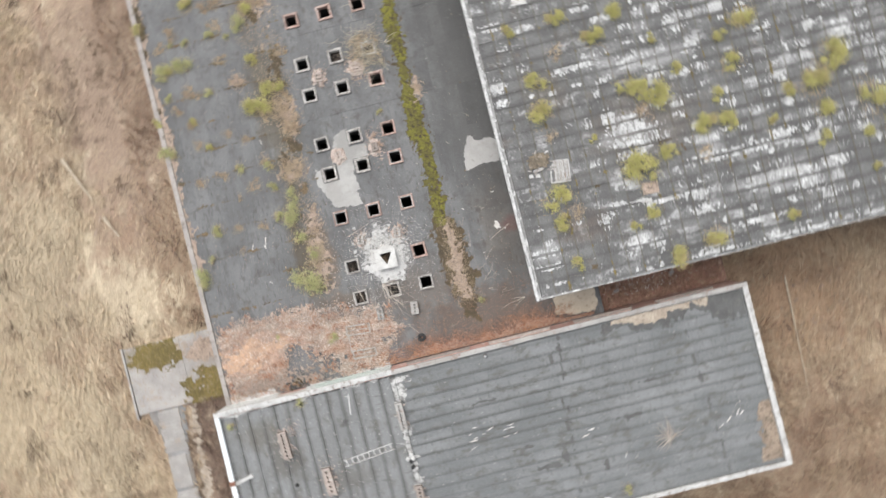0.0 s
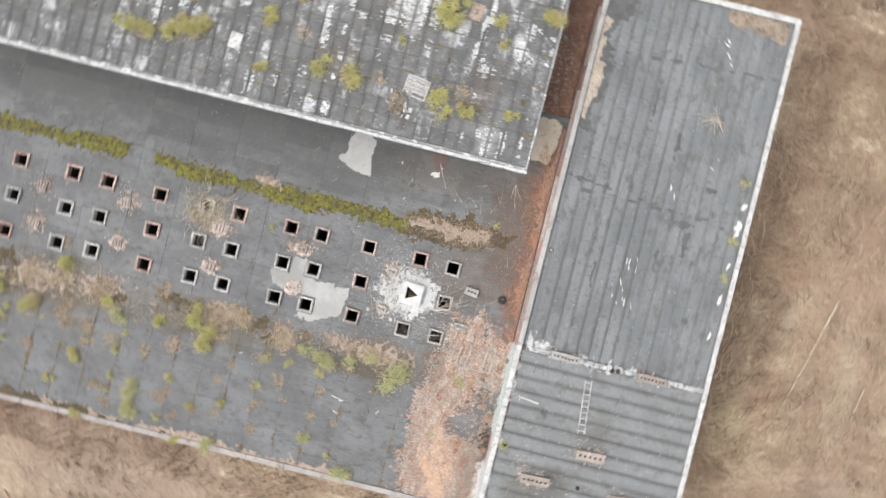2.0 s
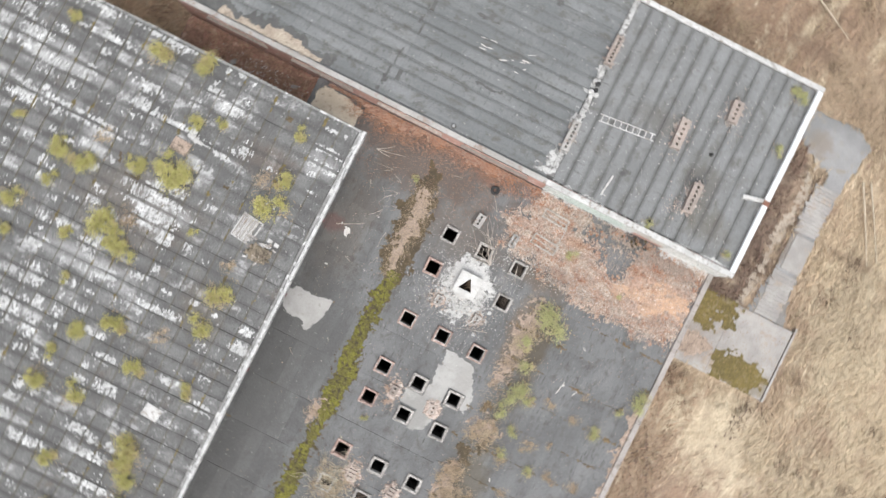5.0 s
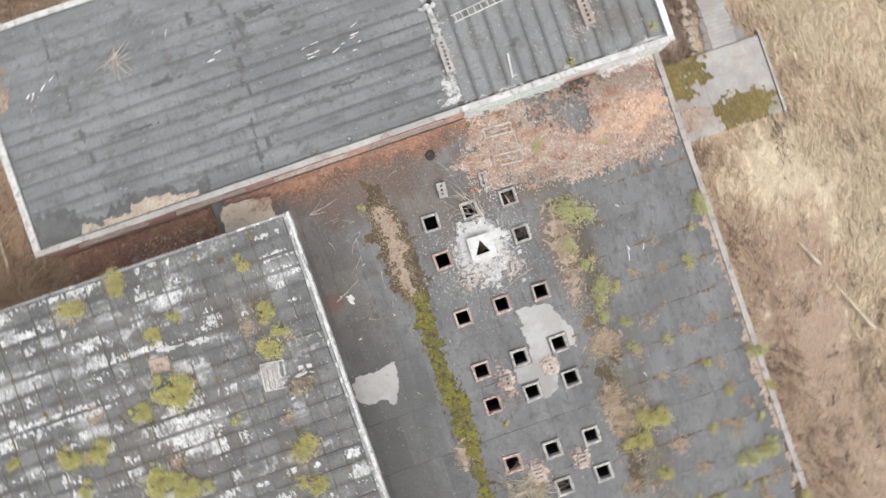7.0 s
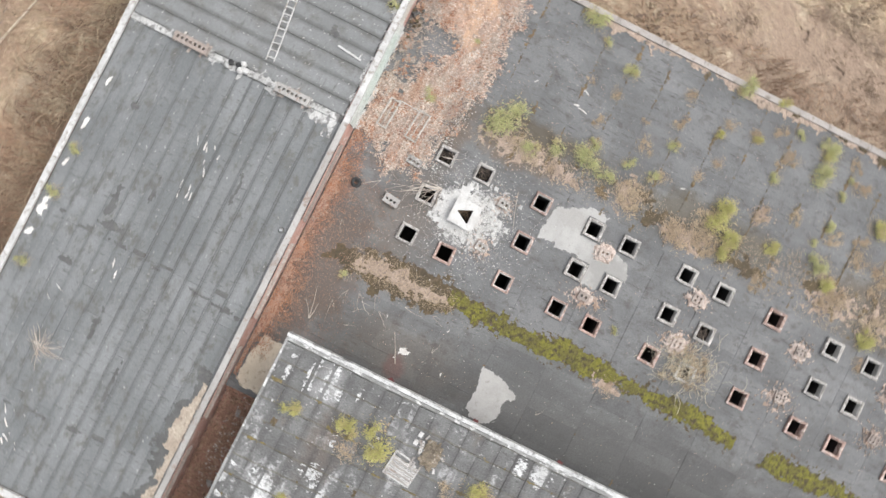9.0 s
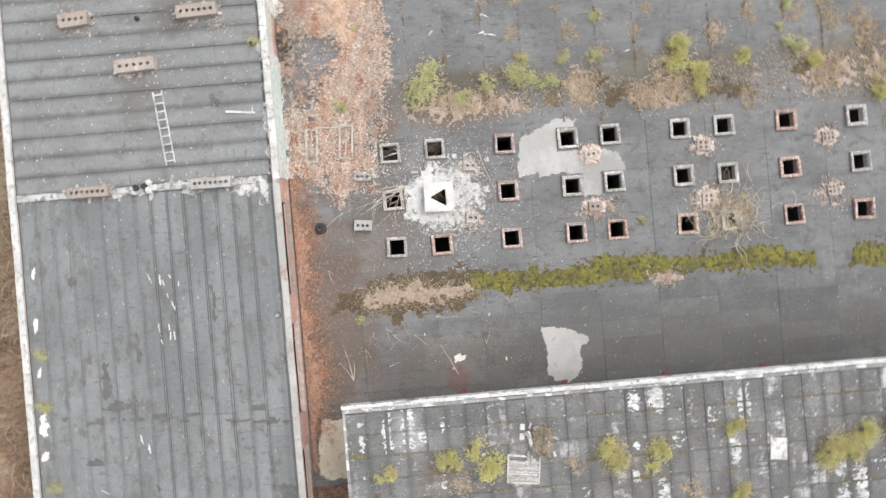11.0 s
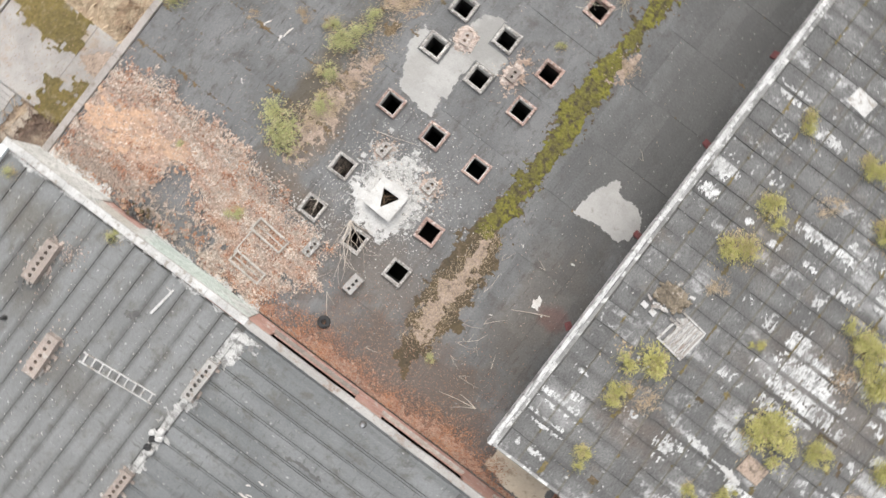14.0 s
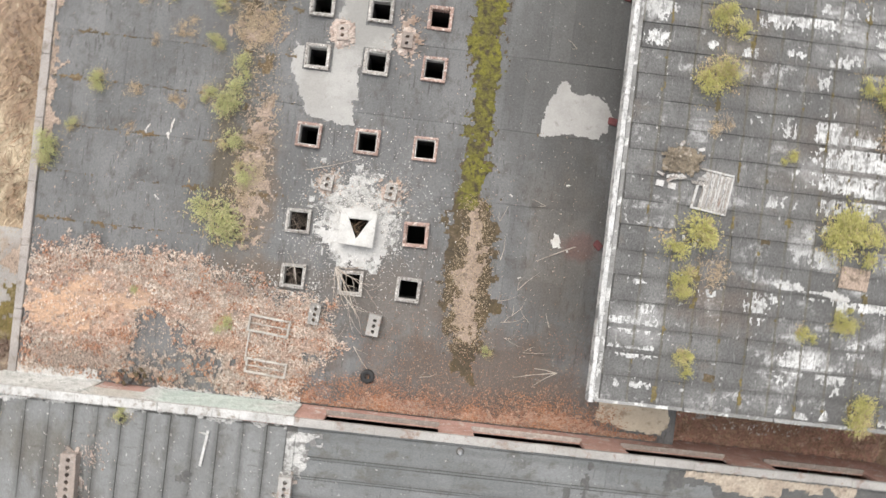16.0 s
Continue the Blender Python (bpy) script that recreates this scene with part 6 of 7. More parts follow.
for n, (cx, cy, w, h) in enumerate(((7.2, -15.4, 0.9, 0.25), (8.2, -15.0, 0.3, 0.6), (10.5, -16.2, 0.3, 0.3), (2.5, -16.6, 0.25, 0.25), (5.8, -13.9, 0.8, 0.15), (12.8, -13.5, 1.0, 0.16), (15.0, -11.6, 1.2, 0.15), (4.0, -10.4, 1.2, 0.12), (-5.0, -9.6, 0.4, 0.2), (-8.9, -11.0, 0.5, 0.5))):
    flat("tar_smear", sheet((cx - 2 * w, cx + 2 * w, cy - 2 * h, cy + 2 * h), 0.07, lambda x, y: 0.2 * (1 - math.hypot((x - cx) / w, (y - cy) / h)) + 0.2 * ragged(x, y, 0.4, 95.0 + n), lambda x, y: ANNEX_Z + 0.026, 0.002, 0.003, 95.0 + n), TAR, "dark stain on the annex felt", "tar")
# thin dark strip along the inner foot of the west coping
flat("tar_smear", sheet((-12.66, -12.3, -18.5, -7.5), 0.05, lambda x, y: -12.57 - x + 0.1 * ragged(x, y, 0.6, 97.0), lambda x, y: ANNEX_Z + 0.026, 0.002, 0.003, 97.0), TAR, "thin dark line at the foot of the white coping", "tar")
ladder = thing("ladder", -3.98, -11.92, ANNEX_Z + 0.04, "white painted ladder lying flat on the annex roof", "ladder", turn=6)
for q in (-1, 1):
    part("rail", worn(boxes((-1.65, 1.65, q * 0.2 - 0.028, q * 0.2 + 0.028, 0, 0.06), bevel=0.008), 0.02, 1.5), WHITE, ladder)
for k in range(9):
    part("rung", boxes((-1.5 + k * 0.37, -1.44 + k * 0.37, -0.165, 0.165, 0.015, 0.055)), WHITE, ladder)

beam = thing("concrete_beam", -12.2, -11.55, ANNEX_Z + 0.03, "white beam end lying at the parapet", "beam", turn=14)
part("beam", worn(boxes((-0.45, 0.75, -0.11, 0.11, 0, 0.2), bevel=0.015), 0.015), WHITE, beam)
tagged(part("coping_repair", worn(boxes((-13.02, -12.66, -11.75, -11.45, 1.96, 2.118), bevel=0.01), 0.015), BRICK), "red brick gap in the white coping", "coping", kind="structure")
lath = thing("angle_lath", -4.4, -8.5, ANNEX_Z + 0.03, "white painted lath with a short crosspiece on the felt", "lath", turn=-7)
part("long_leg", boxes((-0.05, 0.05, -0.65, 0.65, 0, 0.06), bevel=0.008), WHITE, lath)
part("short_leg", boxes((-0.3, -0.054, 0.5, 0.55, 0, 0.04), bevel=0.006), WHITE, lath)
heap = thing("mortar_heap", -1.4, -12.75, ANNEX_Z + 0.05, "heap of white mortar lumps on the upstand", "rubble")
for k in range(9):
    part("lump", worn(boxes((-0.14, 0.14, -0.12, 0.12, -0.02, 0.2), bevel=0.05), 0.05, 3.0 + k), WHITE if k % 3 else RUBBER, heap).matrix_basis = pose(rng.gauss(0, 0.16), rng.gauss(0, 0.35), rng.uniform(0, 0.12), 0, 0, rng.uniform(0, 90))
for x, y in ((4.75, -7.62), (-8.9, -12.7), (-7.4, -7.75)):
    v = thing("vent_pipe", x, y, ANNEX_Z, "short dark vent pipe stub on the annex roof", "vent pipe")
    part("pipe", tube([(0, 0, -0.03), (0, 0, 0.22), (0, 0, 0.25)], 0.11, 10), TIN if x > 0 else RUBBER, v)
    part("collar", tube([(0, 0, -0.03), (0, 0, 0.05)], 0.19, 10), JOINT, v)

flat("dry_litter", sheet((12.0, 21.5, -8.9, -7.37), 0.09, lambda x, y: min(y + 7.95 + 0.25 * math.sin(x * 1.3), x - 12.9, 19.6 - x) + 0.4 * ragged(x, y, 0.8, 15.0), lambda x, y: ANNEX_Z + 0.03, 0.02, 0.05, 15.0), PALE_LITTER, "cream dry silt and litter drifted along the parapet", "litter")
flat("damp_moss", sheet((11.5, 21.5, -9.4, -7.37), 0.09, lambda x, y: min(y + 8.35 + 0.25 * math.sin(x * 1.3) + (0.5 if x > 19.3 else 0.0), x - 12.3, 21.7 - x) + 0.5 * ragged(x, y, 0.7, 16.0), lambda x, y: ANNEX_Z + 0.028, 0.002, 0.008, 16.0), TAR, "dark damp dirt beside the parapet", "dirt")
flat("dry_litter", sheet((19.6, 21.6, -18.4, -14.0), 0.09, lambda x, y: min(x - 20.7 + 0.12 * (-y - 14), -14.6 - y) + 0.5 * ragged(x, y, 0.7, 17.0), lambda x, y: ANNEX_Z + 0.03, 0.004, 0.02, 17.0), STRAW_BAND, "tan dirt and litter in the roof corner", "litter")
for x, y, s in ((-12.1, -8.0, 0.5), (-7.4, -7.65, 0.6), (-12.2, -14.6, 0.7), (-12.0, -17.9, 0.7), (11.5, -18.0, 0.6), (7.9, -18.1, 0.6), (5.6, -18.15, 0.5), (-11.6, -18.1, 0.5)):
    shrub(x, y, ANNEX_Z + 0.02, s, "pine")
stalks = thing("dead_stalks", 14.9, -15.4, ANNEX_Z + 0.02, "fan of bleached dead stalks on the annex felt", "dead plant")
for k in range(34):
    part("stalk", tube(crooked(rng.gauss(0, 0.12), rng.gauss(0, 0.12), 0.03, rng.uniform(0.4, 1.2), rng.choice((0.6, 1.2, 2.0, 3.6, 4.4)) + rng.gauss(0, 0.35), 0.05, rng, 3), 0.017, 4), TWIG, stalks)
for x, y, w, d, a in ((8.7, -18.3, 0.45, 1.2, 85), (10.1, -18.35, 0.35, 0.5, 60), (4.3, -18.3, 0.25, 0.7, 85), (2.0, -18.2, 0.2, 0.6, 80), (6.4, -18.3, 0.2, 0.5, 80), (21.1, -15.0, 0.2, 0.5, 10)):
    f = thing("paint_flake", x, y, ANNEX_Z + 0.03, "whitish scrap lying beside the annex parapet", "debris", turn=a)
    part("scrap", flake_mesh(w, d, 0.015, x), CHIP, f)
scratch = random.Random(47)
for cx, cy, n, heading in ((3.3, -12.3, 7, -83), (5.3, -12.3, 6, -80), (9.8, -13.8, 2, -70), (19.5, -15.1, 9, -52), (12.3, -15.6, 2, -30)):
    for _ in range(n):
        f = thing("paint_flake", scratch.gauss(cx, 0.55), scratch.gauss(cy, 0.5), ANNEX_Z + 0.03, "thin whitish flake stuck to the annex felt", "debris", turn=heading + scratch.gauss(0, 9))
        part("scrap", flake_mesh(scratch.uniform(0.05, 0.12), scratch.uniform(0.15, 0.55), 0.012, scratch.random() * 9), CHIP, f)

# ---------- things on the sheet roof ----------
panel = thing("loose_grating", 11.8, 2.5, GABLE_Z + 0.04, "loose whitish slatted panel lying on the sheet roof", "panel", turn=-7)
part("panel_frame", worn(boxes((-0.6, 0.6, -0.68, -0.62, 0, 0.06), (-0.5, 0.58, 0.62, 0.68, 0, 0.06), (-0.6, -0.52, -0.62, 0.1, 0, 0.06), (0.54, 0.6, -0.6, 0.6, 0, 0.06)), 0.05, 2.0), WHITE, panel)
part("back_sheet", worn(boxes((-0.35, 0.53, -0.61, 0.61, 0.004, 0.016)), 0.03), CURB_GREY, panel)
for k in range(11):
    lo, hi = rng.uniform(-0.66, -0.45), rng.uniform(0.5, 0.66)
    part("slat", worn(boxes((-0.3 + k * 0.08, -0.255 + k * 0.08 + rng.uniform(-0.01, 0.012), lo, hi, 0.02, 0.05)), 0.035, 2.0 + k), (WHITE, COPING, FLAKE)[k % 3], panel)
pink = thing("loose_board", 16.85, 0.2, GABLE_Z + 0.02, "pinkish faded board lying on the sheet roof", "board", turn=-4)
part("board", worn(boxes((-0.48, 0.48, -0.36, 0.36, 0.0, 0.05), bevel=0.01), 0.02), STRAW_LITTER, pink)
strip = thing("white_strip", 16.3, -0.45, GABLE_Z + 0.02, "white broken strip beside a faded board", "debris", turn=-10)
part("strip", flake_mesh(1.0, 0.34, 0.03, 8.1), WHITE, strip)
square = thing("white_sheet", 11.9, 13.2, GABLE_Z + 0.02, "bright white square sheet on the grey roof", "sheet", turn=-6)
part("sheet", worn(boxes((-0.45, 0.45, -0.35, 0.35, 0.0, 0.04), bevel=0.008), 0.04), WHITE, square)
rub = thing("rubble_heap", 10.7, 3.4, GABLE_Z + 0.03, "heap of broken sheet pieces and dirt", "rubble")
part("dirt_mat", sheet((-0.95, 0.95, -0.8, 0.8), 0.06, lambda x, y: 0.4 * (1 - (abs(x) / 0.7) ** 3 - (abs(y) / 0.5) ** 3) + 0.3 * ragged(x, y, 0.25, 57.0), lambda x, y: 0.0, 0.05, 0.12, 57.0), SCRAP, rub, "matted brown dirt and dead moss")
for k in range(16):
    sx, sy = rng.uniform(-0.75, 0.85), rng.choice((-0.5, -0.55, -0.6, 0.5)) + rng.gauss(0, 0.06)
    part("shard", worn(boxes((-0.12, 0.12, -0.05, 0.05, 0, 0.03)), 0.04, 3.0 + k), (WHITE, COPING, CURB_GREY)[k % 3], rub).matrix_basis = pose(sx, sy, rng.uniform(0, 0.03), rng.uniform(-12, 12), rng.uniform(-12, 12), rng.gauss(0, 35))
for sx, sy in ((-0.25, -0.85), (-0.65, -0.8)):
    part("white_tile", worn(boxes((-0.13, 0.13, -0.1, 0.1, 0, 0.04), bevel=0.008), 0.02), WHITE, rub).matrix_basis = pose(sx, sy, 0.0, 0, 0, -5)
COAT_CORNER = ((9.8, -2.1, 0.9, 0.3), (9.8, -3.0, 0.9, 0.22), (10.1, -1.5, 0.3, 0.25), (9.8, -0.6, 0.25, 0.2), (9.4, 8.3, 0.6, 0.45), (9.4, 7.3, 0.4, 0.3), (12.5, 7.2, 0.3, 0.3), (13.5, 8.4, 0.7, 0.2), (14.9, 8.4, 0.9, 0.25), (15.5, 7.1, 0.4, 0.25), (15.1, 6.5, 0.3, 0.25),
               (14.7, -0.3, 0.5, 0.2), (13.7, -1.1, 0.4, 0.5), (15.2, -3.0, 0.5, 0.2), (16.5, -3.1, 0.5, 0.3), (17.2, -2.2, 0.3, 0.3), (15.6, -4.6, 0.3, 0.2), (16.4, -4.5, 0.15, 0.3), (15.6, -0.5, 0.4, 0.2), (15.3, -2.7, 0.7, 0.35), (15.4, 4.8, 0.45, 0.7))
COAT_MIDDLE = ((16.6, 3.75, 1.7, 0.4), (16.1, 3.2, 0.9, 0.3), (17.1, 2.9, 0.6, 0.5), (16.7, 4.4, 0.9, 0.45), (17.5, 7.8, 0.5, 0.4), (18.9, 6.9, 0.7, 0.35), (21.2, 7.9, 0.6, 0.35), (20.9, 1.1, 1.5, 0.35), (23.1, 1.1, 1.5, 0.35), (25.2, 1.3, 0.8, 0.5), (24.9, -0.8, 1.2, 0.4), (26.2, -1.6, 0.9, 0.9),
               (27.2, -2.8, 0.5, 0.5), (22.9, -1.1, 0.5, 0.5), (22.7, -3.2, 1.6, 0.3), (19.4, -0.8, 0.8, 0.4), (17.7, -0.7, 1.4, 0.2), (19.9, -4.5, 2.0, 0.2), (24.8, -4.5, 2.5, 0.18), (19.5, -1.9, 0.8, 0.3), (22.9, 4.0, 0.3, 0.5))
COAT_FAR = ((25.6, 7.8, 0.6, 0.3), (24.7, 9.1, 0.4, 0.8), (28.4, 7.5, 0.4, 0.6), (30.4, 6.6, 0.7, 0.8), (28.0, -0.8, 0.8, 0.5), (30.2, 0.9, 0.5, 0.4), (32.2, 4.6, 0.4, 0.6), (26.2, 3.8, 0.3, 1.0), (29.9, -4.5, 1.0, 0.2), (20.6, 9.5, 0.8, 0.6), (21.4, 11.6, 1.3, 0.8), (24.6, 11.3, 0.5, 0.4),
            (19.5, 12.1, 0.5, 0.5), (19.7, 10.8, 0.4, 0.4), (27.4, 10.2, 0.7, 0.4))
COAT_NORTH = ((9.8, 11.9, 0.7, 0.3), (11.7, 11.4, 0.7, 0.25), (14.6, 13.1, 0.7, 0.4), (13.2, 17.9, 1.5, 0.3), (17.0, 17.3, 1.2, 0.3), (13.9, 16.6, 0.9, 0.3), (16.4, 10.9, 0.8, 0.25), (15.3, 11.8, 0.6, 0.3), (15.0, 15.6, 0.8, 0.3), (17.2, 7.8, 0.6, 0.35))


def coat(cx, cy, w, h, keep, seed):
    """Flaking white coat in upright flecks, broken at the joints of the sheets."""
    def depth(x, y):
        row, col = (y - GY - 0.08) / 0.83, (x - GX - 0.26) / 0.93
        gap = min(abs(row - round(row)) * 0.83 - 0.06, abs(col - round(col)) * 0.93 - 0.012)
        worn_off = 0.55 * ragged(x * 2.4, y * 0.8, 0.3, seed) + 0.35 * ragged(x * 2.0, y, 0.1, seed + 0.5)
        return min(gap * 4, keep * (1 - (abs(x - cx) / w) ** 3 - (abs(y - cy) / h) ** 3) + worn_off)
    return sheet((cx - 1.25 * w, cx + 1.25 * w, cy - 1.25 * h, cy + 1.25 * h), 0.04 if cx < 19 else 0.06, depth, lambda x, y: GABLE_Z + 0.03, 0.004, 0.004, seed)


pieces = [coat(*row, 0.36, 120.0 + k) for k, row in enumerate(COAT_CORNER + COAT_MIDDLE + COAT_FAR + COAT_NORTH)]
fleck = random.Random(29)
while len(pieces) < 480:
    x, y = GX + 0.26 + 0.93 * (fleck.randrange(29) + fleck.uniform(0.25, 0.75)), GY + 0.08 + 0.83 * (fleck.randrange(30) + fleck.uniform(0.3, 0.75))
    if ragged(x, y * 2.2, 4.0, 130.0) + 0.07 * min(6.0, x - 15.5) + fleck.gauss(0, 0.3) > 0.12:
        pieces.append(coat(x, y, fleck.uniform(0.15, 0.5), fleck.uniform(0.1, 0.3), fleck.uniform(0.0, 0.28), 140.0 + 0.1 * len(pieces)))
flat("flaking_coat", joined(*pieces), FLAKE, "flaking white coat on the grey roof sheets", "flaking paint")
flat("sheet_crumbs", scatter(420, lambda r: (r.uniform(8.9, 28), r.uniform(-4.5, 20)), (0.03, 0.1), lambda x, y: GABLE_Z + 0.01, 51, 0.0, 0.2), CHIP, "white crumbs and flakes on the sheet roof", "debris")
flat("moss_streaks", sheet((8.9, 34, -4.6, 26), 0.14, lambda x, y: 0.55 * ragged(x, y, 1.1, 19.0) + 0.35 * ragged(x, y, 6.0, 20.0) - 0.44, lambda x, y: GABLE_Z + 0.012, 0.004, 0.02, 19.0), MOSS_DARK, "brownish moss and dirt patches on the sheet roof", "moss")

def sheet_joint(x, y):
    k = round((x - GX - 0.26) / 0.93)
    return 0.03 - abs(x - GX - 0.26 - 0.93 * k) + 0.17 * ragged(x * 2, y, 0.5, 46.0) + 0.2 * ragged(x, y, 1.2, 47.0) - 0.06


flat("joint_moss", sheet((9.2, 28, -4.6, 18), 0.075, sheet_joint, lambda x, y: GABLE_Z + 0.022, 0.004, 0.02, 46.0), SHEET_MOSS, "olive brown moss in the joints of the roof sheets", "moss")

# ---------- the gap between annex and hall ----------
low = part("low_roof", worn(boxes((13.22, 21.9, -7.03, -4.3, -1.1, -0.75)), 0.05, 0.8), WALL)
tagged(low, "low sagging roof between the two buildings", "roof", kind="structure")
flat("leaf_litter", sheet((13.24, 21.9, -7.0, -4.4), 0.1, lambda x, y: 0.6 + 0.5 * ragged(x, y, 0.7, 22.0) - max(0, x - 21.5), lambda x, y: -0.73, 0.05, 0.12, 22.0), GAP_SOIL, "brown leaf litter filling the gap between the buildings", "leaf litter")
flat("fallen_leaves", scatter(2500, lambda r: (r.uniform(13.3, 21.8), r.uniform(-6.95, -4.5)), (0.05, 0.14), lambda x, y: -0.66, 53, 0.12), BRUSH, "rust brown leaves in the gap between the buildings", "leaves")

gap_roots = random.Random(71)
flat("dead_stalks", blades([(gap_roots.uniform(13.6, 21.6), gap_roots.uniform(-6.9, -4.5), -0.7, None) for _ in range(900)], (0.3, 0.8), (0.015, 0.035), (0.4, 1.4), 72), BRUSH, "dead brown stalks in the gap between the buildings", "dead plants")
for x, y in ((15.6, -5.0), (15.9, -4.75), (16.2, -5.05), (14.4, -5.9), (18.3, -5.6)):
    chunk = thing("broken_block", x, y, -0.62, "broken whitish block in the leaf filled gap", "rubble", turn=rng.uniform(0, 90))
    part("chunk", worn(boxes((-0.18, 0.18, -0.12, 0.12, 0, 0.16), bevel=0.03), 0.06, 4.0 + x), COPING, chunk)

flat("mortar_chips", scatter(320, lambda r: (r.gauss(16.8, 1.3), r.uniform(-6.4, -4.5)), (0.05, 0.16), lambda x, y: -0.64, 54, 0.06, 0.5), CHIP, "whitish rubble crumbs in the leaf filled gap", "rubble")

# ---------- slab and path beside the hall ----------
slab = part("loading_slab", worn(boxes(*[(x, x + 4.236, -6.9, -1.82, GROUND_Z - 0.1, GROUND_Z + 0.24) for x in (-21.45, -17.21)], bevel=0.02), 0.02), YARD)
tagged(slab, "grey concrete slab beside the hall wall", "pavement", kind="structure")
kerb = part("kerb", worn(boxes((-21.62, -21.46, -7.2, -1.75, GROUND_Z - 0.1, GROUND_Z + 0.34), bevel=0.015), 0.02), COPING)
tagged(kerb, "pale concrete kerb along the slab", "kerb", kind="structure")
flat("moss", sheet((-21.5, -17.2, -4.4, -1.8), 0.1, lambda x, y: 1.0 - math.hypot((x + 19.3) / 2.3, (y + 2.8) / 1.3) + 0.4 * ragged(x, y, 0.9, 24.0) + 0.5 * ragged(x, y, 0.3, 24.5), lambda x, y: GROUND_Z + 0.245, 0.01, 0.05, 24.0), MOSS_YARD, "olive moss on the concrete slab", "moss")
flat("moss", sheet((-17.9, -12.7, -7.0, -3.8), 0.1, lambda x, y: 1.15 - math.hypot((x + 14.8) / 2.8, (y + 5.9) / 1.4) + 0.4 * ragged(x, y, 0.9, 25.0) + 0.5 * ragged(x, y, 0.3, 25.5), lambda x, y: GROUND_Z + 0.245, 0.01, 0.05, 25.0), MOSS_YARD, "olive moss on the concrete slab", "moss")
flat("dry_litter", sheet((-18.5, -12.7, -4.6, -1.6), 0.1, lambda x, y: 0.8 - math.hypot((x + 15.3) / 2.3, (y + 3.2) / 1.1) + 0.5 * ragged(x, y, 0.8, 26.0), lambda x, y: GROUND_Z + 0.245, 0.01, 0.03, 26.0), STRAW_LITTER, "beige litter on the concrete slab", "litter")
flat("litter_bits", scatter(1300, lambda r: (r.uniform(-21.3, -13.1), r.uniform(-6.8, -1.9)), (0.02, 0.09), lambda x, y: GROUND_Z + 0.24, 79, 0.02), BRUSH, "brown leaf crumbs blown over the concrete slab", "litter")
WALK = [(-20.9, -6.9), (-20.3, -9.0), (-20.2, -12.5), (-20.2, -16.0), (-20.9, -20.6), (-19.5, -21.4), (-16.3, -21.2), (-15.9, -19.0), (-17.2, -18.2), (-18.9, -17.4), (-18.4, -14.0), (-18.4, -10.5), (-17.9, -6.9)]
flat("path", sheet((-22, -15.5, -21.8, -6.5), 0.16, lambda x, y: edge_gap(WALK, x, y) + 0.14 * ragged(x, y, 0.9, 27.0), lambda x, y: GROUND_Z + 0.1, 0.04, 0.02, 27.0), PATH, "grey gravel and concrete path along the annex", "path", "structure")
for k in range(36):
    if k < 12 or k > 22:
        y = -7.1 - 0.27 * k
        part("path_plank", worn(boxes((-20.1 + rng.uniform(-0.1, 0.1), -18.45 + rng.uniform(-0.1, 0.1), y - 0.115, y + 0.115, GROUND_Z + 0.1, GROUND_Z + 0.19)), 0.02), YARD, bpy.data.objects["path"])
part("path_slab", worn(boxes((-20.15, -18.75, -12.95, -10.45, GROUND_Z + 0.09, GROUND_Z + 0.21), bevel=0.02), 0.04), YARD, bpy.data.objects["path"], "pale concrete slab let into the path")
flat("dry_litter", sheet((-19.2, -16.4, -18.2, -7.0), 0.12, lambda x, y: 0.42 - abs(x + 17.7 - 0.05 * (y + 12)) + 0.5 * ragged(x, y, 1.2, 29.0) + 0.3 * ragged(x, y, 0.3, 29.5), lambda x, y: GROUND_Z + 0.13, 0.02, 0.05, 29.0), PALE_LITTER, "pale dry silt between the weeds and the path", "litter")
for x, y, x2, y2, r in ((-21.2, -18.1, -23.9, -13.1, 0.09), (-21.7, -18.3, -24.4, -13.6, 0.07), (6.5, -29.75, -4.0, -27.05, 0.1), (-11.6, -28.7, -16.0, -26.4, 0.08), (0.8, -33.05, -1.1, -32.7, 0.07), (27.9, -8.4, 27.5, -17.6, 0.09), (-22.4, 13.2, -20.9, 9.7, 0.15), (-20.4, 8.2, -19.6, 6.5, 0.14)):
    p = thing("wooden_pole", x, y, GROUND_Z + 0.35, "long pale wooden pole lying in the dry grass", "pole")
    part("pole", tube([(0, 0, 0), ((x2 - x) / 2, (y2 - y) / 2, 0.05), (x2 - x, y2 - y, 0)], r, 6), LOG, p)

# ---------- bare ground and ruts ----------
def soil_depth(x, y):
    west = min(x + 21.5 + 1.5 * math.sin(y * 0.3), -12.7 - x, y + 0.5, 34 - y)
    south = min(-19.1 - y, y + 23.5, x + 6, 27 - x)
    side = min(-13.1 - x, x + 17.6, -7.2 - y, y + 17)
    return max(west, south, side) * 0.5 + 1.1 * ragged(x, y, 2.4, 100.0)


flat("bare_soil", sheet((-24, 28, -25, 35), 0.3, lambda x, y: soil_depth(x, y) if not built(x, y, 0.02) and not inside(WALK, x, y) and not (-21.7 < x < -12.6 and -7 < y < -1.7) else -1, on_ground, 0.1, 0.1, 100.0), SOIL, "pinkish brown dead bracken and soil beside the walls", "soil")


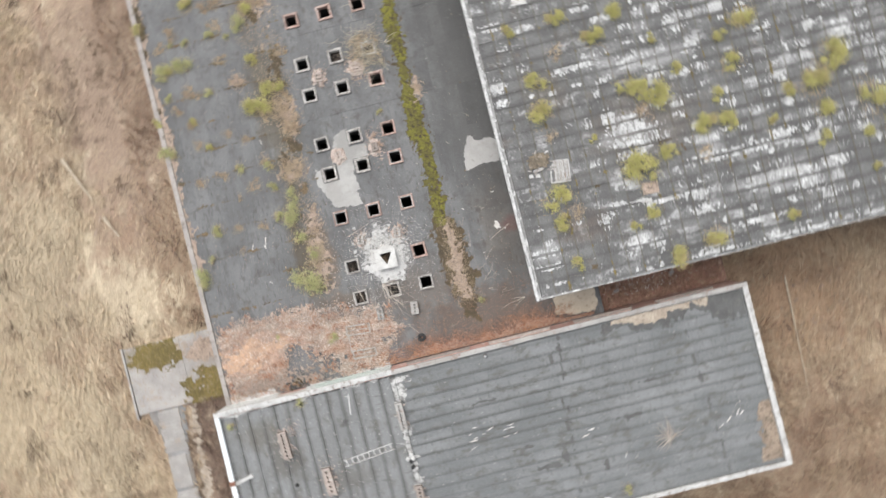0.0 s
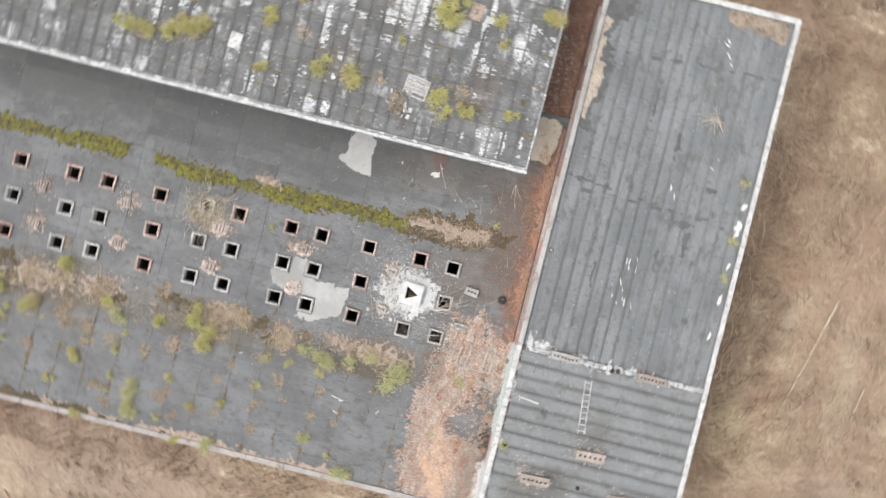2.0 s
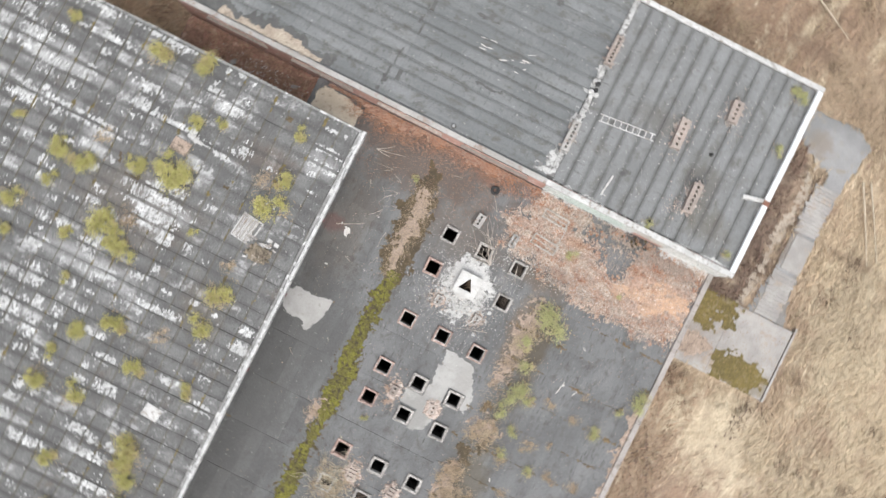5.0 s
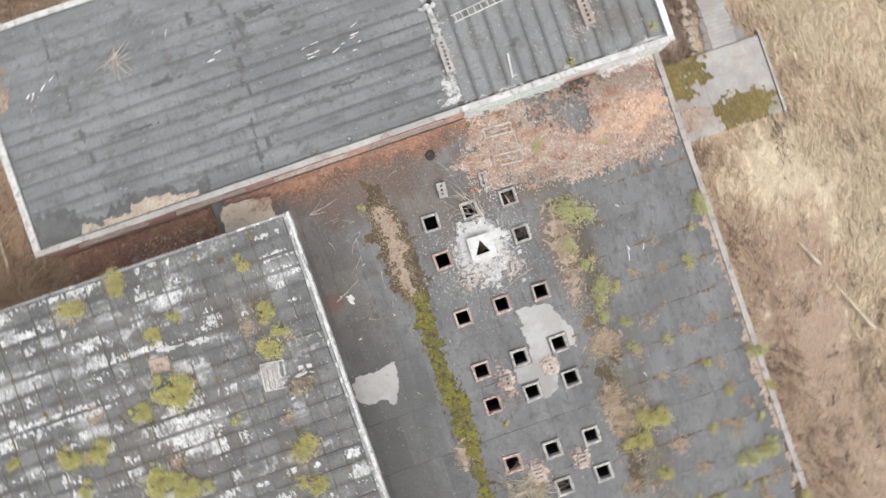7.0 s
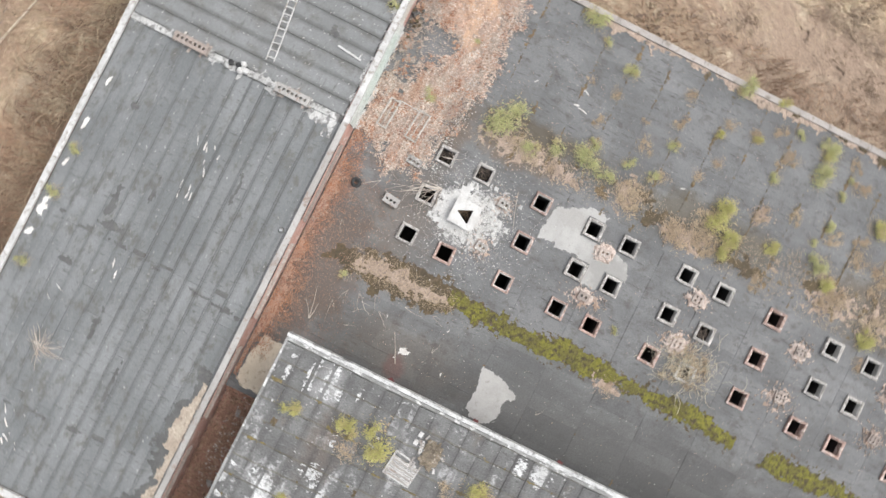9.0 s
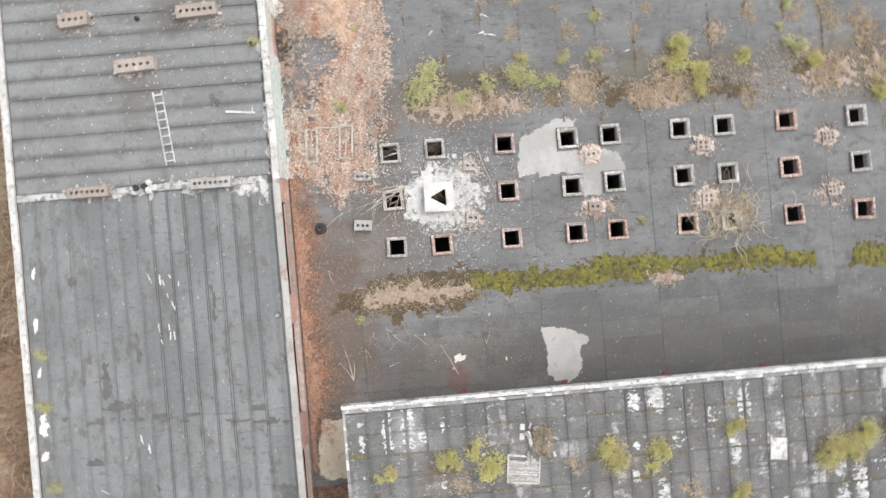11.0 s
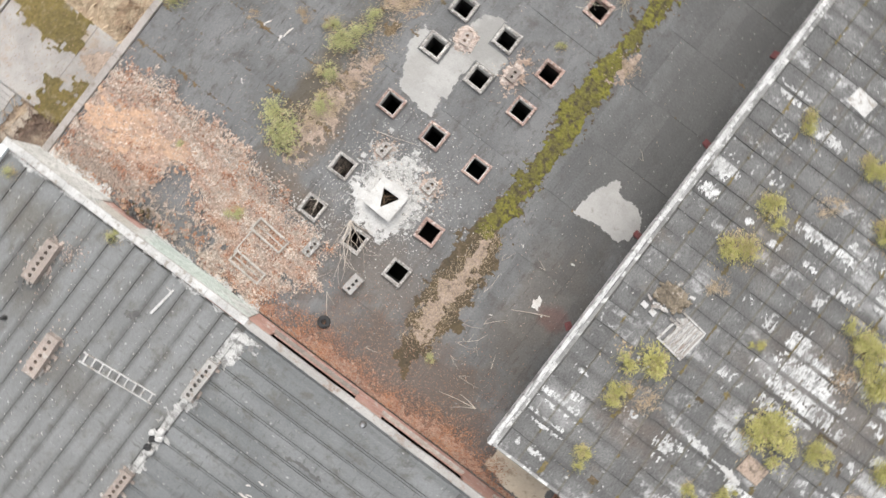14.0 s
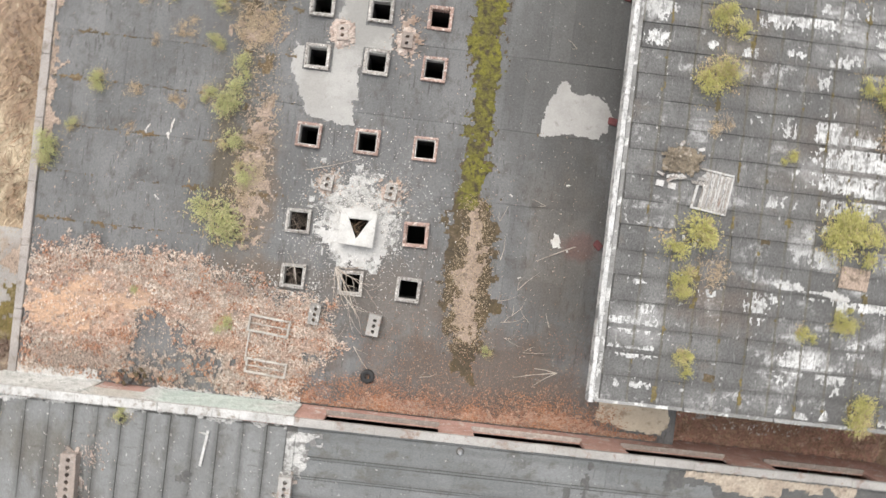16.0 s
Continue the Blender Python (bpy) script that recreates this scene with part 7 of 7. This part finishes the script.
def rut(points, width, material, label):
    def depth(x, y):
        return max(-edge_line(a, b, x, y) for a, b in zip(points, points[1:])) + width / 2 + 0.14 * ragged(x, y, 0.5, 110.0)
    xs, ys = [p[0] for p in points], [p[1] for p in points]
    flat("rut", sheet((min(xs) - 0.4, max(xs) + 0.4, min(ys) - 0.4, max(ys) + 0.4), 0.12, depth, lambda x, y: on_ground(x, y) + 0.36, 0.02, 0.03, 110.0), material, label, "rut")


def edge_line(a, b, x, y):
    dx, dy = b[0] - a[0], b[1] - a[1]
    k = max(0, min(1, ((x - a[0]) * dx + (y - a[1]) * dy) / (dx * dx + dy * dy)))
    return math.hypot(x - a[0] - k * dx, y - a[1] - k * dy)


for points, width in (([(-15.0, 20.6), (-16.9, 17.6), (-18.8, 14.2), (-19.1, 13.8)], 0.22), ([(-15.4, 3.3), (-16.9, 6.4), (-18.4, 9.9)], 0.2), ([(-15.3, 4.3), (-16.1, 7.0), (-17.3, 10.0)], 0.2), ([(-19.5, 15.9), (-18.3, 17.4)], 0.12),
                      ([(26.3, -10.5), (28.0, -13.5), (29.4, -17.5)], 0.2), ([(-0.8, -33.7), (-2.6, -33.3), (-4.7, -32.4)], 0.2), ([(-19.4, 4.9), (-20.7, -0.2)], 0.14), ([(-16.8, 10.2), (-15.3, 5.4), (-14.5, 2.6)], 0.18), ([(-20.9, -1.0), (-20.7, 2.8)], 0.12), ([(30.0, -16.6), (26.3, -21.7)], 0.14)):
    rut(points, width, TRACK, "dark narrow rut worn into the dead grass")
for points, width in (([(28.3, -12.2), (33.4, -11.0)], 0.14), ([(28.1, -12.6), (33.3, -11.5)], 0.12), ([(27.5, -12.9), (33.5, -14.9)], 0.14), ([(25.5, -11.2), (32.7, -9.1)], 0.13), ([(28.0, -19.0), (25.3, -20.7)], 0.13), ([(-17.8, 1.2), (-16.3, 7.0)], 0.12), ([(-25.0, 2.0), (-22.4, 5.4), (-20.5, 8.5)], 0.14), ([(27.3, -9.4), (32.1, -8.8)], 0.14), ([(33.8, -12.9), (37.3, -11.8)], 0.16), ([(2.3, -29.1), (-0.8, -29.6)], 0.12), ([(0.5, -32.8), (-1.1, -32.6)], 0.14)):
    rut(points, width, STRAW_LITTER, "pale trail of flattened straw in the meadow")

# ---------- grass and scrub ----------
PAVED = [(-21.7, -6.95), (-21.7, -1.7), (-12.6, -1.7), (-12.6, -6.95)]


def meadow(count, seed, keep):
    r, out = random.Random(seed), []
    while len(out) < count:
        a, d = r.uniform(0, 6.283), 44 * math.sqrt(r.random())
        x, y = 3 + d * math.cos(a), d * math.sin(a)
        if built(x, y, 0.1) or inside(PAVED, x, y) or inside(WALK, x, y) or not keep(x, y, r):
            continue
        out.append((x, y, on_ground(x, y) - 0.02, r.choice((1.571, -1.571)) + 1.3 * ragged(x, y, 7.0, 30.0)))
    return out


flat("dry_grass", blades(meadow(115000, 61, lambda x, y, r: r.random() < (0.85 if soil_depth(x, y) < 0 else 0.2) + 0.5 * ragged(x, y, 5.0, 31.0) - 0.8 * (-17.5 < x < -12.6 and -18.0 < y < -7.0)), (0.3, 0.95), (0.03, 0.075), (0.9, 1.5), 61), GRASS, "matted dry tan meadow grass", "grass")


def scrubby(x, y, r):
    near = -26 < y < -18.7 and x > -8 or 21.9 < x < 24 and y < -7 or -17.5 < x < -12.6 and y > -1
    return near and r.random() < 0.55 + 0.8 * ragged(x, y, 2.5, 33.0)


flat("winter_scrub", blades(meadow(16000, 62, scrubby), (0.5, 1.4), (0.02, 0.05), (0.2, 1.2), 62), BRUSH, "brown leafless winter scrub beside the walls", "scrub")

flat("winter_scrub", blades(meadow(2600, 66, lambda x, y, r: (-17.2 < x < -12.8 or -18.7 < x < -18.2 and r.random() < 0.6) and -19.5 < y < -7 and r.random() < 0.6 + 0.8 * ragged(x, y, 1.5, 37.0)), (0.3, 1.0), (0.03, 0.07), (0.3, 1.3), 66), SHADED_SCRUB, "dark reddish dead weeds between the annex and the path", "scrub")


def stalky(x, y, r):
    return (x > 21.5 and y < -3 or y < -19.5 and x > -6) and r.random() < 0.5 + 0.9 * ragged(x, y, 3.0, 34.0)


def laid(count, seed):
    """Long stalks pressed flat in a few main directions."""
    r = random.Random(seed)
    return [(x, y, z + 0.25, r.choice((0.25, 1.75, 2.9)) + 1.2 * ragged(x, y, 6.0, 35.0)) for x, y, z, _ in meadow(count, seed, stalky)]


flat("dead_stalks", blades(laid(5200, 63), (0.7, 2.0), (0.03, 0.06), (1.25, 1.5), 63), STRAW, "long bleached stalks pressed flat in the meadow", "dead plants")
flat("dead_stalks", blades(laid(3600, 64), (0.6, 1.6), (0.03, 0.07), (1.1, 1.5), 64), BRUSH, "dark dead stalks tangled in the meadow", "dead plants")
flat("winter_scrub", blades(meadow(9000, 65, lambda x, y, r: ragged(x, y, 2.2, 36.0) > 0.35 + 0.25 * r.random()), (0.3, 0.9), (0.03, 0.07), (0.6, 1.4), 65), DARK_SCRUB, "dark brown clumps of dead weeds in the meadow", "scrub")

# ---------- felt strips of the flat roof ----------
plates = []
for x0, x1, w, y0, h in ((-12.44, -2.95, 0.949, 0.85 - 1.82 * 5, 1.82), (-2.95, 9.74, 0.793, 4.45 - 2.86 * 5, 2.86)):
    for i in range(int(round((x1 - x0) / w))):
        for j in range(26):
            a, b = max(-7.03, y0 + j * h), min(35.95, y0 + (j + 1) * h - rng.choice((0.004, 0.007, 0.012)))
            if b - a > 0.2:
                xa = x0 + i * w
                plates.append((math.hypot(xa - 0.5, (a + b) / 2 - 3), (xa, xa + w - rng.choice((0.001, 0.002, 0.006)), a, b)))
plates.sort()
far_rects = []
for k, (_, rect) in enumerate(plates):
    rects = rects_minus(rect, OPENINGS)
    if k < 300 and rects:
        tilt, lift = rng.uniform(-0.008, 0.008), rng.uniform(0, 0.014)
        part("felt_strip", slabs(rects, -0.034, 0.0, lambda px, py: tilt * (px - rect[0]) + lift * (rect[3] - py) / 2), FELT, main_roof)
    else:
        far_rects += rects
tagged(part("felt_strips_far", slabs(far_rects, -0.034, 0.0), FELT_OLD, main_roof), kind="stuff")

# ---------- sheets of the tall roof ----------
SX, SY = 0.93, 0.83
shared, far_rects, near = {}, [], []
for j in range(58):
    for i in range(37):
        x0, y0 = GX + 0.26 + i * SX + (0.0 if j % 2 else 0.06), GY + 0.08 + j * SY
        if x0 + SX < 44 and y0 + SY < 44:
            near.append((math.hypot((x0 - 8.6) / 1.3, y0 - 4), x0, y0))
near.sort()
SHEETS = [mesh_of("roof_sheet", *slabs([(0, SX - 0.005, 0, SY - 0.006)], -0.044, 0.0, lambda px, py: 0.022 * (1 - py / SY) + t * px), SHEET) for t in (-0.012, 0.0, 0.012, 0.02)]
for _, x0, y0 in near[:300]:
    ob = part("roof_sheet", SHEETS[rng.randrange(4)], None, hall_roof)
    ob.matrix_basis = pose(x0, y0, GABLE_Z, 0, 0, rng.uniform(-0.7, 0.7))
for _, x0, y0 in near[300:]:
    far_rects.append((x0, x0 + SX - 0.014, y0, y0 + SY - 0.008))
tagged(part("roof_sheets_far", slabs(far_rects, GABLE_Z - 0.044, GABLE_Z, lambda px, py: 0.01 * ragged(px * 3, py * 3, 1.0)), SHEET_FAR, hall_roof), kind="stuff")
